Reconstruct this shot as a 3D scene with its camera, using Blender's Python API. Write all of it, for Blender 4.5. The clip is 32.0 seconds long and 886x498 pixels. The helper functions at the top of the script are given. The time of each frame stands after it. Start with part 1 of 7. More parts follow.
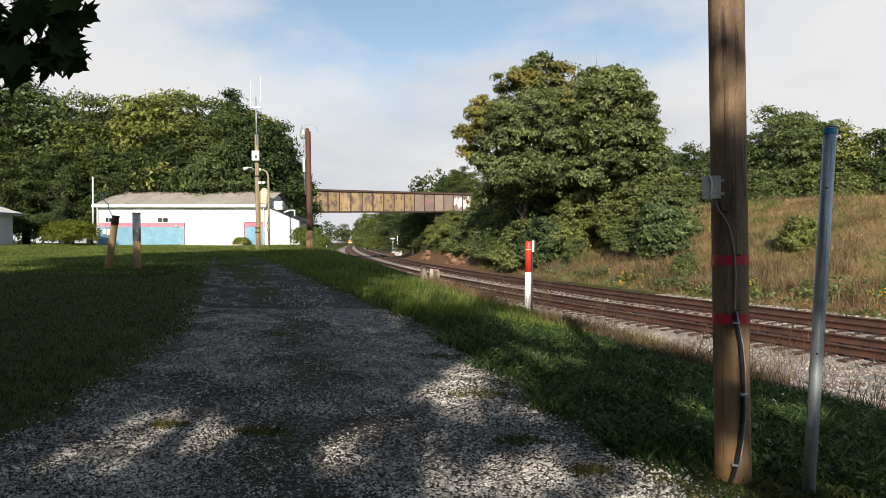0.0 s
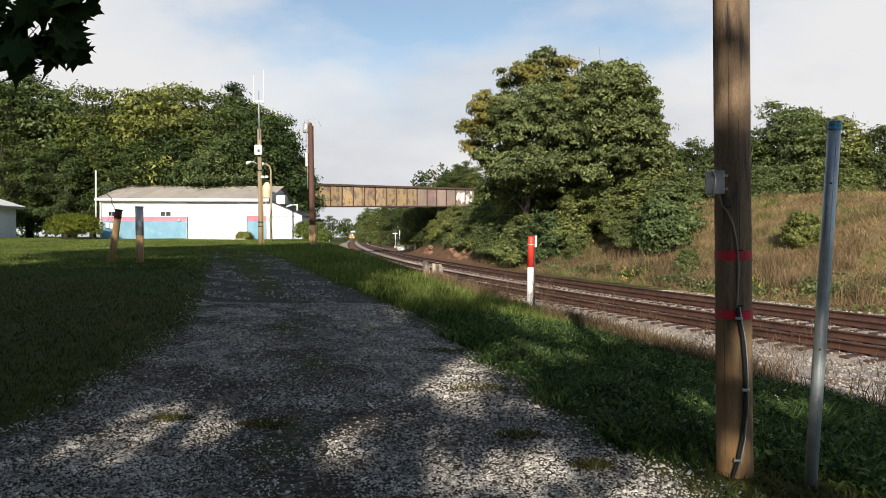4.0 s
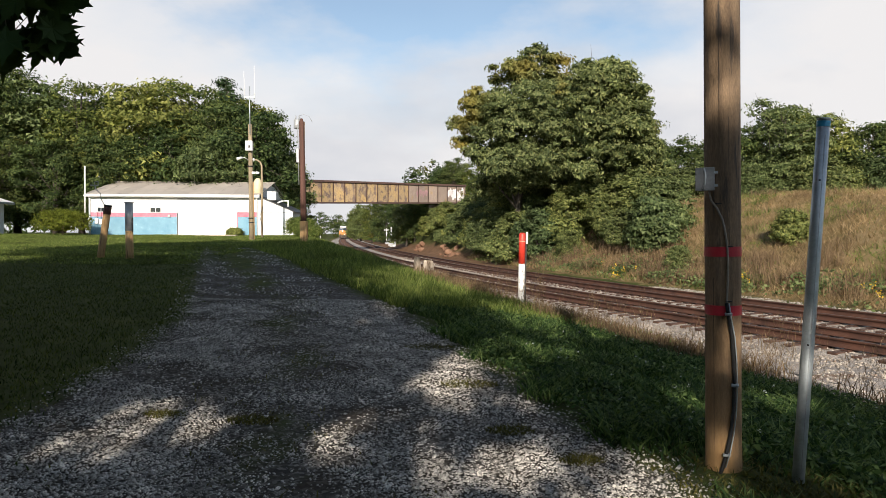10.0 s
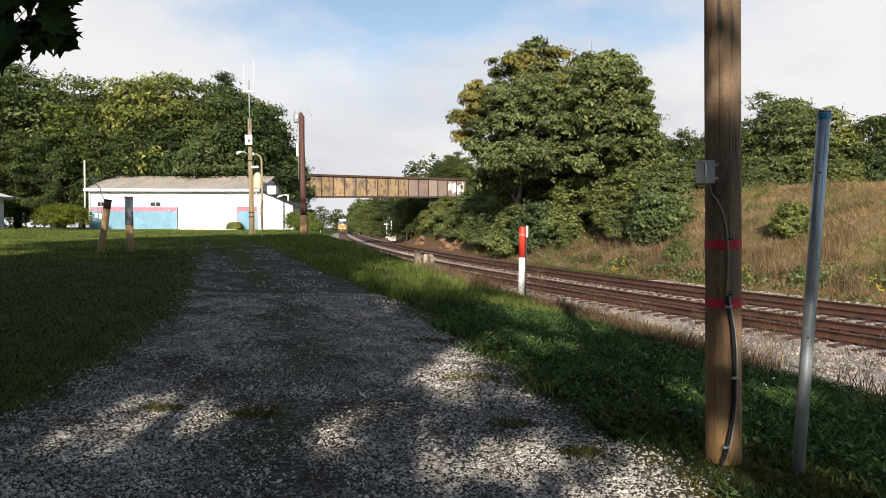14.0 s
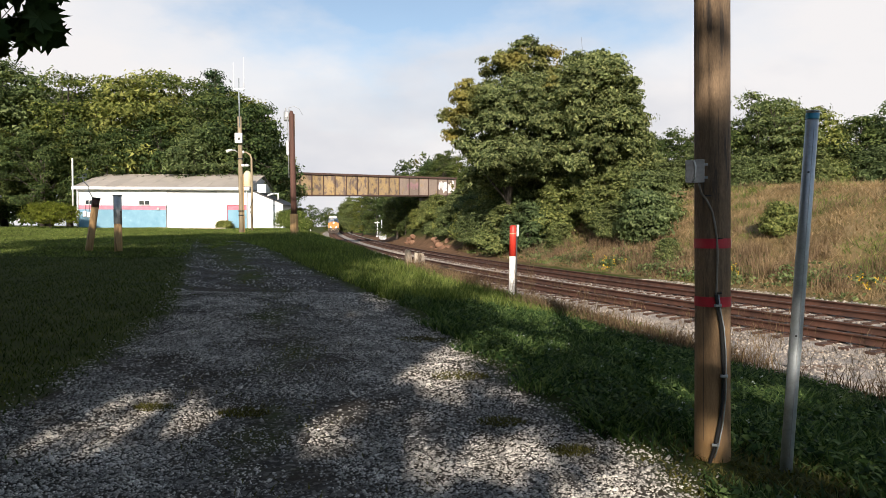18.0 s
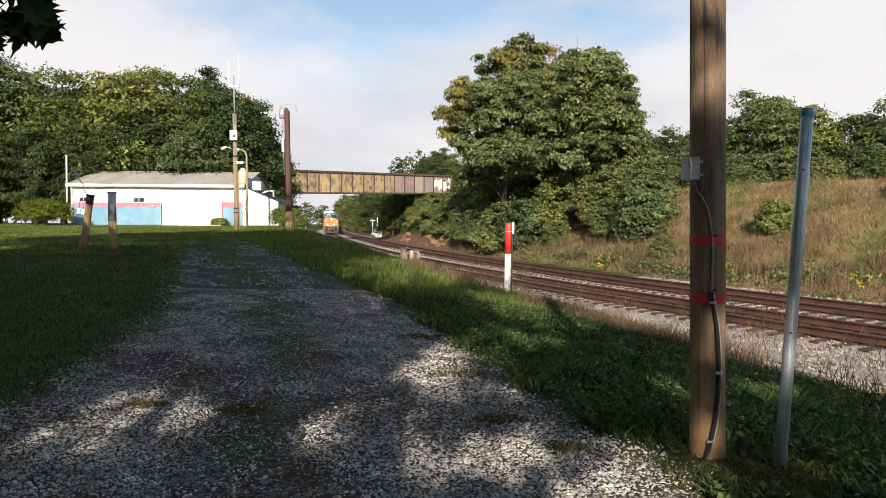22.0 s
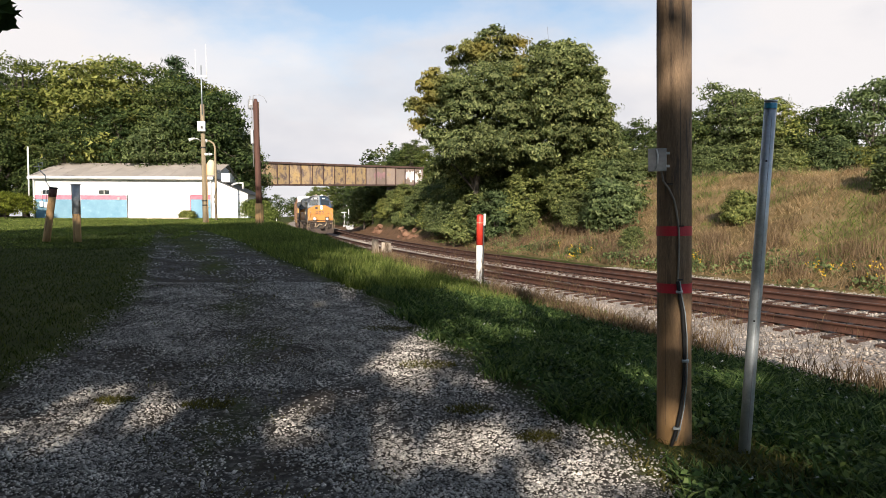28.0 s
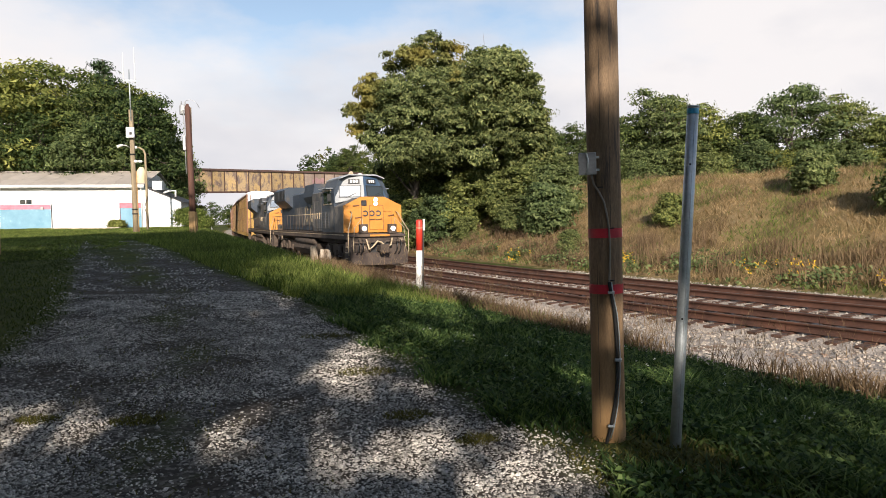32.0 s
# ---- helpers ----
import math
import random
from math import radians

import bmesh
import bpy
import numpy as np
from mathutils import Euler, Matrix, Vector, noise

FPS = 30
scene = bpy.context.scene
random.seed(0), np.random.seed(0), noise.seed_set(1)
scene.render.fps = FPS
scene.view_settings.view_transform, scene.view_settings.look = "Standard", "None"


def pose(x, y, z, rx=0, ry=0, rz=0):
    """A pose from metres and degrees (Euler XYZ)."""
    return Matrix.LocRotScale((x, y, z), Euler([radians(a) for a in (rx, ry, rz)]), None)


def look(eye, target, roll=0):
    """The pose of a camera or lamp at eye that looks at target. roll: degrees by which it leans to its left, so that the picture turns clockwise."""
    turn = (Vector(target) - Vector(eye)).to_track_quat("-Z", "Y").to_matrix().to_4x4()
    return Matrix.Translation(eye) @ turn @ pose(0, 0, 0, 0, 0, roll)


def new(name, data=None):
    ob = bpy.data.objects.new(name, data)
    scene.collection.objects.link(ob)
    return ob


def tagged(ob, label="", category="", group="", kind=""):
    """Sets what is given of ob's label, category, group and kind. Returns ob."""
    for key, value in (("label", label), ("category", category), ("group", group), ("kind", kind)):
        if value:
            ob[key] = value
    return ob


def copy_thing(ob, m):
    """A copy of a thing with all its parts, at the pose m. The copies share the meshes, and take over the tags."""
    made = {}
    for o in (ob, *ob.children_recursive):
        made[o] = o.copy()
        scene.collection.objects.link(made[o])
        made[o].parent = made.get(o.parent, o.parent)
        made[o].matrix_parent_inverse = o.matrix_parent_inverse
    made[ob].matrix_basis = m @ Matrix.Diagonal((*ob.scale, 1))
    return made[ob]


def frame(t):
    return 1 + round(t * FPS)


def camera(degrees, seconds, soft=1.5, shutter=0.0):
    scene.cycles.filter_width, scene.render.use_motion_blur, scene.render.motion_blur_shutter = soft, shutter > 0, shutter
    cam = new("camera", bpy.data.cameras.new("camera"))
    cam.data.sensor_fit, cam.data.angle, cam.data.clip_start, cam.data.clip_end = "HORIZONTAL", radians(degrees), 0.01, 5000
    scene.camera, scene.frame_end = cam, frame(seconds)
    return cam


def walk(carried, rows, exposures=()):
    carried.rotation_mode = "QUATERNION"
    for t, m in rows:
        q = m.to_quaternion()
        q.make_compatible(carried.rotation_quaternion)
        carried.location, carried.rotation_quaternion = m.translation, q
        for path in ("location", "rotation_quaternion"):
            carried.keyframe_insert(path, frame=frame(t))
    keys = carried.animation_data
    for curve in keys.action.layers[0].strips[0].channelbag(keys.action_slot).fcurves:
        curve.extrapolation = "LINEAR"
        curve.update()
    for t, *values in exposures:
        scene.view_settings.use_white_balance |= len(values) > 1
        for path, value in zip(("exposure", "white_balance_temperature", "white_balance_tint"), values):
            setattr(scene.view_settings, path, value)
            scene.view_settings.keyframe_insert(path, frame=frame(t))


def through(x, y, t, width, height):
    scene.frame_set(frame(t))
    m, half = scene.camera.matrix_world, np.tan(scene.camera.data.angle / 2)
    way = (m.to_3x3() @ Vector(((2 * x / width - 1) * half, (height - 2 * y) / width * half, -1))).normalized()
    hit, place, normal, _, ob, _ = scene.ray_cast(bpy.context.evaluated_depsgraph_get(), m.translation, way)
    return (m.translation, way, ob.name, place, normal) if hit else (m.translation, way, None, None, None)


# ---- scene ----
cam = camera(66.0, 32.0, soft=0.68)
EYE = 1.65
# seconds, shift to the right, shift up, yaw, pitch, roll
PATH = [
    (0, 0, 0.002, -0, -0.57, -0), (0.5, 0.002, 0.002, -0.03, -0.57, 0.02), (1, 0.002, 0.001, 0.38, -0.65, 0.01),
    (1.5, -0, 0.001, 0.04, -0.4, -0.13), (2, 0.001, -0, 0.2, -0.64, -0.01), (2.5, 0, -0.003, 0.07, -0.74, -0.23),
    (3, -0.002, -0.002, 0.23, -0.89, -0.17), (3.5, -0.003, -0.001, 0.31, -1, -0.2), (5.5, -0, -0.005, -0.39, -0.98, -0.18),
    (6, 0.001, -0.004, -0.19, -0.98, -0.18), (6.5, 0, -0.004, -0.29, -0.91, -0.18), (7, -0, -0.004, -0.15, -0.89, -0.21),
    (7.5, 0, -0.005, -0.22, -1.03, -0.22), (8, 0, -0.005, -0.31, -1.06, -0.17), (8.5, -0.001, -0.006, -0.51, -1.2, -0.26),
    (9, -0.002, -0.007, -0.44, -1.42, -0.26), (9.5, -0.002, -0.007, -0.45, -1.42, -0.19), (10, -0.001, -0.007, -0.52, -1.28, -0.3),
    (10.5, 0.002, -0.007, -0.44, -1.25, -0.12), (11, 0.002, -0.007, -0.21, -1.13, -0.09), (11.5, -0, -0.008, -0.29, -1.24, -0.07),
    (12, -0.003, -0.009, -0.41, -1.42, -0.18), (12.5, -0.003, -0.008, -0.43, -1.68, -0.18), (13, -0.002, -0.009, -0.57, -1.88, -0.09),
    (13.5, -0.002, -0.012, -0.54, -2.05, -0.19), (14, -0.002, -0.012, -0.51, -1.78, -0.19), (14.5, -0.003, -0.014, -0.48, -1.78, -0.16),
    (16.5, -0.004, -0.014, -0.74, -2.03, -0.06), (17, -0.004, -0.014, -1.04, -2.14, -0.22), (17.5, -0.004, -0.012, -1.37, -1.92, -0.35),
    (18, -0.004, -0.012, -1.3, -1.88, -0.26), (18.5, -0.005, -0.012, -1.5, -2.05, -0.36), (19, -0.006, -0.011, -1.59, -2.07, -0.49),
    (19.5, -0.006, -0.013, -1.65, -2.15, -0.37), (20, -0.004, -0.014, -1.71, -1.85, -0.25), (20.5, -0.003, -0.013, -1.72, -1.9, -0.34),
    (21, -0.003, -0.014, -1.52, -1.83, -0.22), (21.5, -0.005, -0.015, -1.51, -1.83, -0.22), (22, -0.007, -0.017, -1.68, -2.07, -0.32),
    (22.5, -0.007, -0.019, -1.78, -2.34, -0.43), (23, -0.006, -0.018, -1.77, -2.36, -0.3), (23.5, -0.003, -0.016, -1.93, -2.41, -0.32),
    (24, -0.002, -0.016, -2.06, -2.33, -0.21), (24.5, -0.003, -0.016, -2.17, -2.4, -0.07), (25, -0.003, -0.017, -2.55, -2.68, -0.05),
    (25.5, -0.002, -0.018, -3.21, -2.86, -0.08), (27.5, 0.005, -0.02, -4.04, -2.76, -0.24), (28, 0.007, -0.019, -4.03, -2.75, -0.11),
    (28.5, 0.008, -0.017, -4.24, -2.89, 0), (29, 0.005, -0.016, -4.3, -2.97, -0.12), (29.5, 0.005, -0.019, -4.11, -3.02, -0.29),
    (30, 0.009, -0.022, -4.36, -3.04, -0.18), (30.5, 0.014, -0.021, -4.51, -3.13, -0.25), (30.6, 0.016, -0.019, -5.15, -2.95, -0.16),
    (30.7, 0.018, -0.019, -6.15, -2.85, -0.07), (30.8, 0.019, -0.019, -6.77, -2.77, 0.03), (30.9, 0.021, -0.019, -6.63, -2.53, 0.12),
    (31, 0.023, -0.019, -6.31, -2.45, 0.21), (31.1, 0.025, -0.019, -6.41, -2.03, 0.26), (31.2, 0.027, -0.019, -5.15, -1.33, 0.3),
    (31.3, 0.029, -0.019, -6.87, -3.02, 0.55), (31.4, 0.031, -0.019, -9.93, -3.99, 0.8), (31.5, 0.034, -0.019, -9.45, -3.74, 0.86),
    (31.6, 0.036, -0.019, -9.15, -3.12, 0.83), (31.7, 0.038, -0.019, -8.97, -2.95, 0.8), (31.8, 0.04, -0.019, -8.87, -2.78, 0.77),
    (31.9, 0.042, -0.019, -8.95, -2.6, 0.74), (32, 0.044, -0.019, -9.02, -2.34, 0.71),
]
walk(cam, [(t, pose(dx, 0, EYE + dz, 90 + p, r, w)) for t, dx, dz, w, p, r in PATH],
     [(0.0, 0.42, 6400, 10), (8.0, 0.46, 6430, 11), (17.0, 0.54, 6470, 12), (25.0, 0.56, 6500, 13), (32.0, 0.58, 6530, 13.5)])

# ---- world and sun ----
SUN_EL, SUN_AZ = 23.0, 184.0  # elevation; heading of the sun from +y, clockwise seen from above
to_sun = Vector((math.sin(radians(SUN_AZ)) * math.cos(radians(SUN_EL)), math.cos(radians(SUN_AZ)) * math.cos(radians(SUN_EL)), math.sin(radians(SUN_EL))))
world = bpy.data.worlds.new("sky")
scene.world = world
world.use_nodes = True


def node(nt, kind, **values):
    n = nt.nodes.new(kind)
    for key, value in values.items():
        n.inputs[key.replace("_", " ")].default_value = value
    return n


def ramp(nt, source, stops, hard=False):
    n = nt.nodes.new("ShaderNodeValToRGB")
    if hard:
        n.color_ramp.interpolation = "CONSTANT"
    e = n.color_ramp.elements
    while len(e) < len(stops):
        e.new(0.5)
    for el, (p, c) in zip(e, stops):
        el.position = p
        el.color = (c, c, c, 1) if isinstance(c, (int, float)) else (*c, 1)
    nt.links.new(source, n.inputs[0])
    return n.outputs[0]


def mixed(nt, factor, a, b, mode="MIX"):
    n = nt.nodes.new("ShaderNodeMix")
    n.data_type, n.blend_type = "RGBA", mode
    for socket, v in ((n.inputs[0], factor), (n.inputs[6], a), (n.inputs[7], b)):
        if isinstance(v, bpy.types.NodeSocket):
            nt.links.new(v, socket)
        elif isinstance(v, (int, float)):
            socket.default_value = v
        else:
            socket.default_value = (*v, 1)
    return n.outputs[2]


def make_sky():
    nt = world.node_tree
    back = nt.nodes["Background"]
    sky = nt.nodes.new("ShaderNodeTexSky")
    sky.sky_type, sky.sun_disc = "NISHITA", False
    sky.sun_elevation, sky.sun_rotation = radians(SUN_EL), radians(SUN_AZ)
    sky.air_density, sky.dust_density = 1.0, 0.6
    coord = nt.nodes.new("ShaderNodeTexCoord")
    grow = nt.nodes.new("ShaderNodeMapping")
    grow.inputs["Scale"].default_value = (1.0, 1.0, 2.2)
    grow.inputs["Location"].default_value = (0.35, 0.1, 0.2)
    nt.links.new(coord.outputs["Generated"], grow.inputs[0])
    # broken cloud: white low down, with one wide gap of blue higher up ahead
    split = nt.nodes.new("ShaderNodeSeparateXYZ")
    nt.links.new(coord.outputs["Generated"], split.inputs[0])

    def math_node(op, a, b):
        n = nt.nodes.new("ShaderNodeMath")
        n.operation = op
        for s, v in zip(n.inputs, (a, b)):
            if isinstance(v, bpy.types.NodeSocket):
                nt.links.new(v, s)
            else:
                s.default_value = v
        return n.outputs[0]

    n1 = node(nt, "ShaderNodeTexNoise", Scale=3.2, Detail=7.0, Roughness=0.55)
    nt.links.new(grow.outputs[0], n1.inputs[0])
    side = math_node("MULTIPLY", math_node("ADD", split.outputs[0], 0.04), 1.9)
    up = math_node("MULTIPLY", math_node("SUBTRACT", split.outputs[2], 0.43), 3.6)
    far = math_node("ADD", math_node("MULTIPLY", side, side), math_node("MULTIPLY", up, up))
    far = math_node("ADD", far, math_node("MULTIPLY", math_node("SUBTRACT", n1.outputs[0], 0.5), 3.0))
    veil = ramp(nt, math_node("MULTIPLY", far, 0.5), [(0.0, 0.12), (0.34, 0.82), (0.62, 1.0)])
    # the cloud breaks up overhead
    veil = math_node("MULTIPLY", veil, math_node("MAXIMUM", ramp(nt, split.outputs[2], [(0.42, 1.0), (0.7, 0.0)]), ramp(nt, n1.outputs[0], [(0.5, 0.0), (0.68, 0.8)])))
    # and it thins out towards the sun, behind the viewer
    ahead = ramp(nt, math_node("ADD", math_node("MULTIPLY", split.outputs[1], 0.5), 0.5), [(0.3, 0.0), (0.6, 1.0)])
    veil = math_node("MULTIPLY", veil, math_node("MAXIMUM", ahead, ramp(nt, n1.outputs[0], [(0.5, 0.0), (0.7, 0.7)])))
    n2 = node(nt, "ShaderNodeTexNoise", Scale=2.4, Detail=6.0, Roughness=0.5)
    nt.links.new(grow.outputs[0], n2.inputs[0])
    cloud = ramp(nt, n2.outputs[0], [(0.36, (8.7, 9.0, 9.6)), (0.57, (11.8, 11.6, 11.45))])
    nt.links.new(mixed(nt, veil, mixed(nt, 1.0, sky.outputs[0], (1.9, 1.95, 1.9), "MULTIPLY"), cloud), back.inputs[0])
    back.inputs[1].default_value = 0.053


make_sky()
sun = new("sun", bpy.data.lights.new("sun", "SUN"))
sun.data.energy, sun.data.angle, sun.data.color = 5.0, radians(0.6), (1.0, 0.9, 0.76)
sun.matrix_world = look(to_sun * 50, (0, 0, 0))

# ---- materials ----
def material(name, c1, c2, rough=0.8, scale=6.0, grain=60.0, bump=0.3, metal=0.0, spread=0.25, stretch=(1, 1, 1), spots=None, spot_scale=3.0, spot_at=0.6, per="object", bump_size=0.01):
    """c1 and c2 mixed by a broad noise, darkened and lightened by a fine one, with an optional third colour in stains."""
    m = bpy.data.materials.new(name)
    m.use_nodes = True
    nt = m.node_tree
    bsdf = nt.nodes["Principled BSDF"]
    coord = nt.nodes.new("ShaderNodeTexCoord")
    mp = nt.nodes.new("ShaderNodeMapping")
    mp.inputs["Scale"].default_value = stretch
    nt.links.new(coord.outputs["Object"], mp.inputs[0])
    if per == "object":
        info = nt.nodes.new("ShaderNodeObjectInfo")
        rnd = info.outputs["Random"]
        shift = nt.nodes.new("ShaderNodeVectorMath")
        shift.operation = "SCALE"
        shift.inputs[0].default_value = (7.0, 3.0, 5.0)
        nt.links.new(rnd, shift.inputs["Scale"])
        nt.links.new(shift.outputs[0], mp.inputs["Location"])
    else:
        geo = nt.nodes.new("ShaderNodeNewGeometry")
        rnd = geo.outputs["Random Per Island"]
    n1 = node(nt, "ShaderNodeTexNoise", Scale=scale, Detail=5.0, Roughness=0.6)
    n2 = node(nt, "ShaderNodeTexNoise", Scale=grain, Detail=4.0, Roughness=0.7)
    for n in (n1, n2):
        nt.links.new(mp.outputs[0], n.inputs[0])
    broad = ramp(nt, n1.outputs[0], [(0.35, 0.0), (0.65, 1.0)])
    col = mixed(nt, broad, c1, c2)
    if spots:
        n3 = node(nt, "ShaderNodeTexNoise", Scale=spot_scale, Detail=8.0, Roughness=0.65)
        nt.links.new(mp.outputs[0], n3.inputs[0])
        col = mixed(nt, ramp(nt, n3.outputs[0], [(spot_at - 0.04, 0.0), (spot_at + 0.06, 1.0)]), col, spots)
    fine = ramp(nt, n2.outputs[0], [(0.3, 1.0 - spread), (0.7, 1.0 + spread)])
    col = mixed(nt, 1.0, col, fine, "MULTIPLY")
    vary = ramp(nt, rnd, [(0.0, 1.0 - spread * 0.7), (1.0, 1.0 + spread * 0.7)])
    col = mixed(nt, 1.0, col, vary, "MULTIPLY")
    nt.links.new(col, bsdf.inputs["Base Color"])
    bsdf.inputs["Metallic"].default_value = metal
    r = ramp(nt, n2.outputs[0], [(0.2, max(0.05, rough - 0.1)), (0.8, min(1.0, rough + 0.12))])
    nt.links.new(r, bsdf.inputs["Roughness"])
    if bump:
        b = node(nt, "ShaderNodeBump", Strength=bump, Distance=bump_size)
        nt.links.new(n2.outputs[0], b.inputs["Height"])
        nt.links.new(b.outputs[0], bsdf.inputs["Normal"])
    return m


def foliage(name, dark, mid, light, through=0.3, turned=None, turned_at=0.62, vary=True):
    """Leaves: the colour changes leaf by leaf and in broad patches, and some light passes through."""
    m = bpy.data.materials.new(name)
    m.use_nodes = True
    nt = m.node_tree
    bsdf, out = nt.nodes["Principled BSDF"], nt.nodes["Material Output"]
    geo = nt.nodes.new("ShaderNodeNewGeometry")
    coord = nt.nodes.new("ShaderNodeTexCoord")
    col = ramp(nt, geo.outputs["Random Per Island"], [(0.0, dark), (0.5, mid), (1.0, light)])
    n1 = node(nt, "ShaderNodeTexNoise", Scale=0.45, Detail=3.0)
    nt.links.new(coord.outputs["Object"], n1.inputs[0])
    col = mixed(nt, 1.0, col, ramp(nt, n1.outputs[0], [(0.3, 0.7), (0.7, 1.3)]), "MULTIPLY")
    if turned:
        n2 = node(nt, "ShaderNodeTexNoise", Scale=0.15, Detail=1.0)
        nt.links.new(coord.outputs["Object"], n2.inputs[0])
        col = mixed(nt, ramp(nt, n2.outputs[0], [(turned_at - 0.02, 0.0), (turned_at + 0.1, 0.7)]), col, turned)
    if vary:  # from plant to plant
        info = nt.nodes.new("ShaderNodeObjectInfo")
        col = mixed(nt, 1.0, col, ramp(nt, info.outputs["Random"], [(0.0, (0.68, 0.78, 0.85)), (0.5, (1.0, 1.0, 1.0)), (1.0, (1.5, 1.32, 0.9))]), "MULTIPLY")
    nt.links.new(col, bsdf.inputs["Base Color"])
    bsdf.inputs["Roughness"].default_value = 0.6
    bsdf.inputs["Specular IOR Level"].default_value = 0.12
    thin = nt.nodes.new("ShaderNodeBsdfTranslucent")
    nt.links.new(mixed(nt, 1.0, col, (1.1, 1.15, 0.5), "MULTIPLY"), thin.inputs[0])
    mix = nt.nodes.new("ShaderNodeMixShader")
    mix.inputs[0].default_value = through
    nt.links.new(bsdf.outputs[0], mix.inputs[1])
    nt.links.new(thin.outputs[0], mix.inputs[2])
    nt.links.new(mix.outputs[0], out.inputs[0])
    return m


LEAF_WOOD = foliage("leaf_wood", (0.024, 0.042, 0.014), (0.066, 0.093, 0.028), (0.16, 0.185, 0.06), turned=(0.22, 0.165, 0.03), turned_at=0.6)
LEAF_BIG = foliage("leaf_locust", (0.04, 0.06, 0.024), (0.125, 0.152, 0.06), (0.27, 0.295, 0.125), turned=(0.32, 0.24, 0.05), turned_at=0.575)
LEAF_SHRUB = foliage("leaf_shrub", (0.048, 0.07, 0.027), (0.12, 0.15, 0.055), (0.24, 0.27, 0.11))
LEAF_YELLOW = foliage("leaf_yellow", (0.11, 0.12, 0.014), (0.2, 0.21, 0.025), (0.3, 0.28, 0.04), turned=(0.26, 0.12, 0.05), turned_at=0.62)
LEAF_PINE = foliage("leaf_pine", (0.022, 0.042, 0.02), (0.04, 0.07, 0.03), (0.065, 0.1, 0.04), through=0.1)
LEAF_MAPLE = foliage("leaf_maple", (0.02, 0.036, 0.012), (0.032, 0.055, 0.016), (0.045, 0.075, 0.02), through=0.12)
GRASS = foliage("grass_blades", (0.012, 0.03, 0.01), (0.048, 0.092, 0.026), (0.17, 0.23, 0.08), vary=False)
MOSS = foliage("olive_lane_moss", (0.035, 0.034, 0.01), (0.085, 0.08, 0.02), (0.17, 0.155, 0.05), vary=False)
# near lawn: tree shade is put into this dark base colour
SHADED_LAWN = foliage("shaded_lawn_blades", (0.011, 0.021, 0.005), (0.035, 0.054, 0.01), (0.105, 0.122, 0.028), vary=False)
# brighter, yellower grass: sunlight is put into the base colour
SUNLIT_GRASS = foliage("sunlit_grass_blades", (0.036, 0.06, 0.014), (0.115, 0.155, 0.034), (0.25, 0.285, 0.085), vary=False)
DRY = foliage("dry_grass", (0.13, 0.092, 0.046), (0.265, 0.182, 0.092), (0.43, 0.315, 0.185), through=0.2, vary=False)
REDDRY = foliage("reddish_weeds", (0.085, 0.055, 0.032), (0.17, 0.115, 0.07), (0.28, 0.2, 0.12), through=0.2, vary=False)
FLOWER = foliage("yellow_flower", (0.38, 0.27, 0.02), (0.46, 0.33, 0.03), (0.5, 0.38, 0.06), through=0.2)
CLOVER = foliage("white_clover", (0.45, 0.43, 0.36), (0.52, 0.5, 0.42), (0.6, 0.58, 0.5), through=0.1)
BARK = material("bark", (0.055, 0.044, 0.034), (0.1, 0.082, 0.065), 0.9, 5, 40, 0.8, stretch=(1, 1, 0.25), bump_size=0.03)
STONE = material("gravel_stone", (0.225, 0.214, 0.195), (0.6, 0.57, 0.515), 0.85, 3, 90, 0.4, spread=0.6, per="island")
BALLAST = material("ballast_stone", (0.225, 0.195, 0.165), (0.43, 0.38, 0.32), 0.85, 1.2, 60, 0.4, spread=0.5, per="island", spots=(0.22, 0.13, 0.08), spot_scale=0.8, spot_at=0.62)

# ---- the plan: track lines and ground heights ----
RAIL_Z = -0.55
BED_Z = RAIL_Z - 0.2


def track_x(y):
    return -10.377 - 0.115 * y + 11.648 * np.exp(-y / 25.0) + 16.087 * np.exp(-y / 200.0)


def track_slope(y):
    return (track_x(y + 0.5) - track_x(y - 0.5))


def offset_point(y, q):
    """The place q metres to the right of the near track's middle line, square to it, at y along it."""
    s = track_slope(y)
    n = 1.0 / np.sqrt(1 + s * s)
    return track_x(y) + q * n, y - q * s * n


def across(x, y):
    """How far to the right of the near track's middle line a place lies, square to it."""
    yy = np.clip(np.asarray(y, float), -40, 1500)
    for _ in range(5):
        s = track_slope(yy)
        yy = np.clip(yy + ((x - track_x(yy)) * s + (y - yy)) / (1 + s * s), -40, 1500)
    s = track_slope(yy)
    return ((x - track_x(yy)) - s * (y - yy)) / np.sqrt(1 + s * s)


LAWN_Y = [-400, 4, 10, 20, 26, 38, 52, 90, 140, 400]
LAWN_Z = [0, 0, 0.13, 0.52, 0.80, 1.17, 1.46, 1.3, 0.0, -0.8]


def ease(a, b, v):
    t = np.clip((v - a) / (b - a), 0, 1)
    return t * t * (3 - 2 * t)


def bumps(x, y, size, amount):
    return amount * (np.sin(x / size * 1.7 + 1.3 * np.sin(y / size)) * np.cos(y / size * 1.3 + 0.8 * np.sin(x / size * 0.7)))


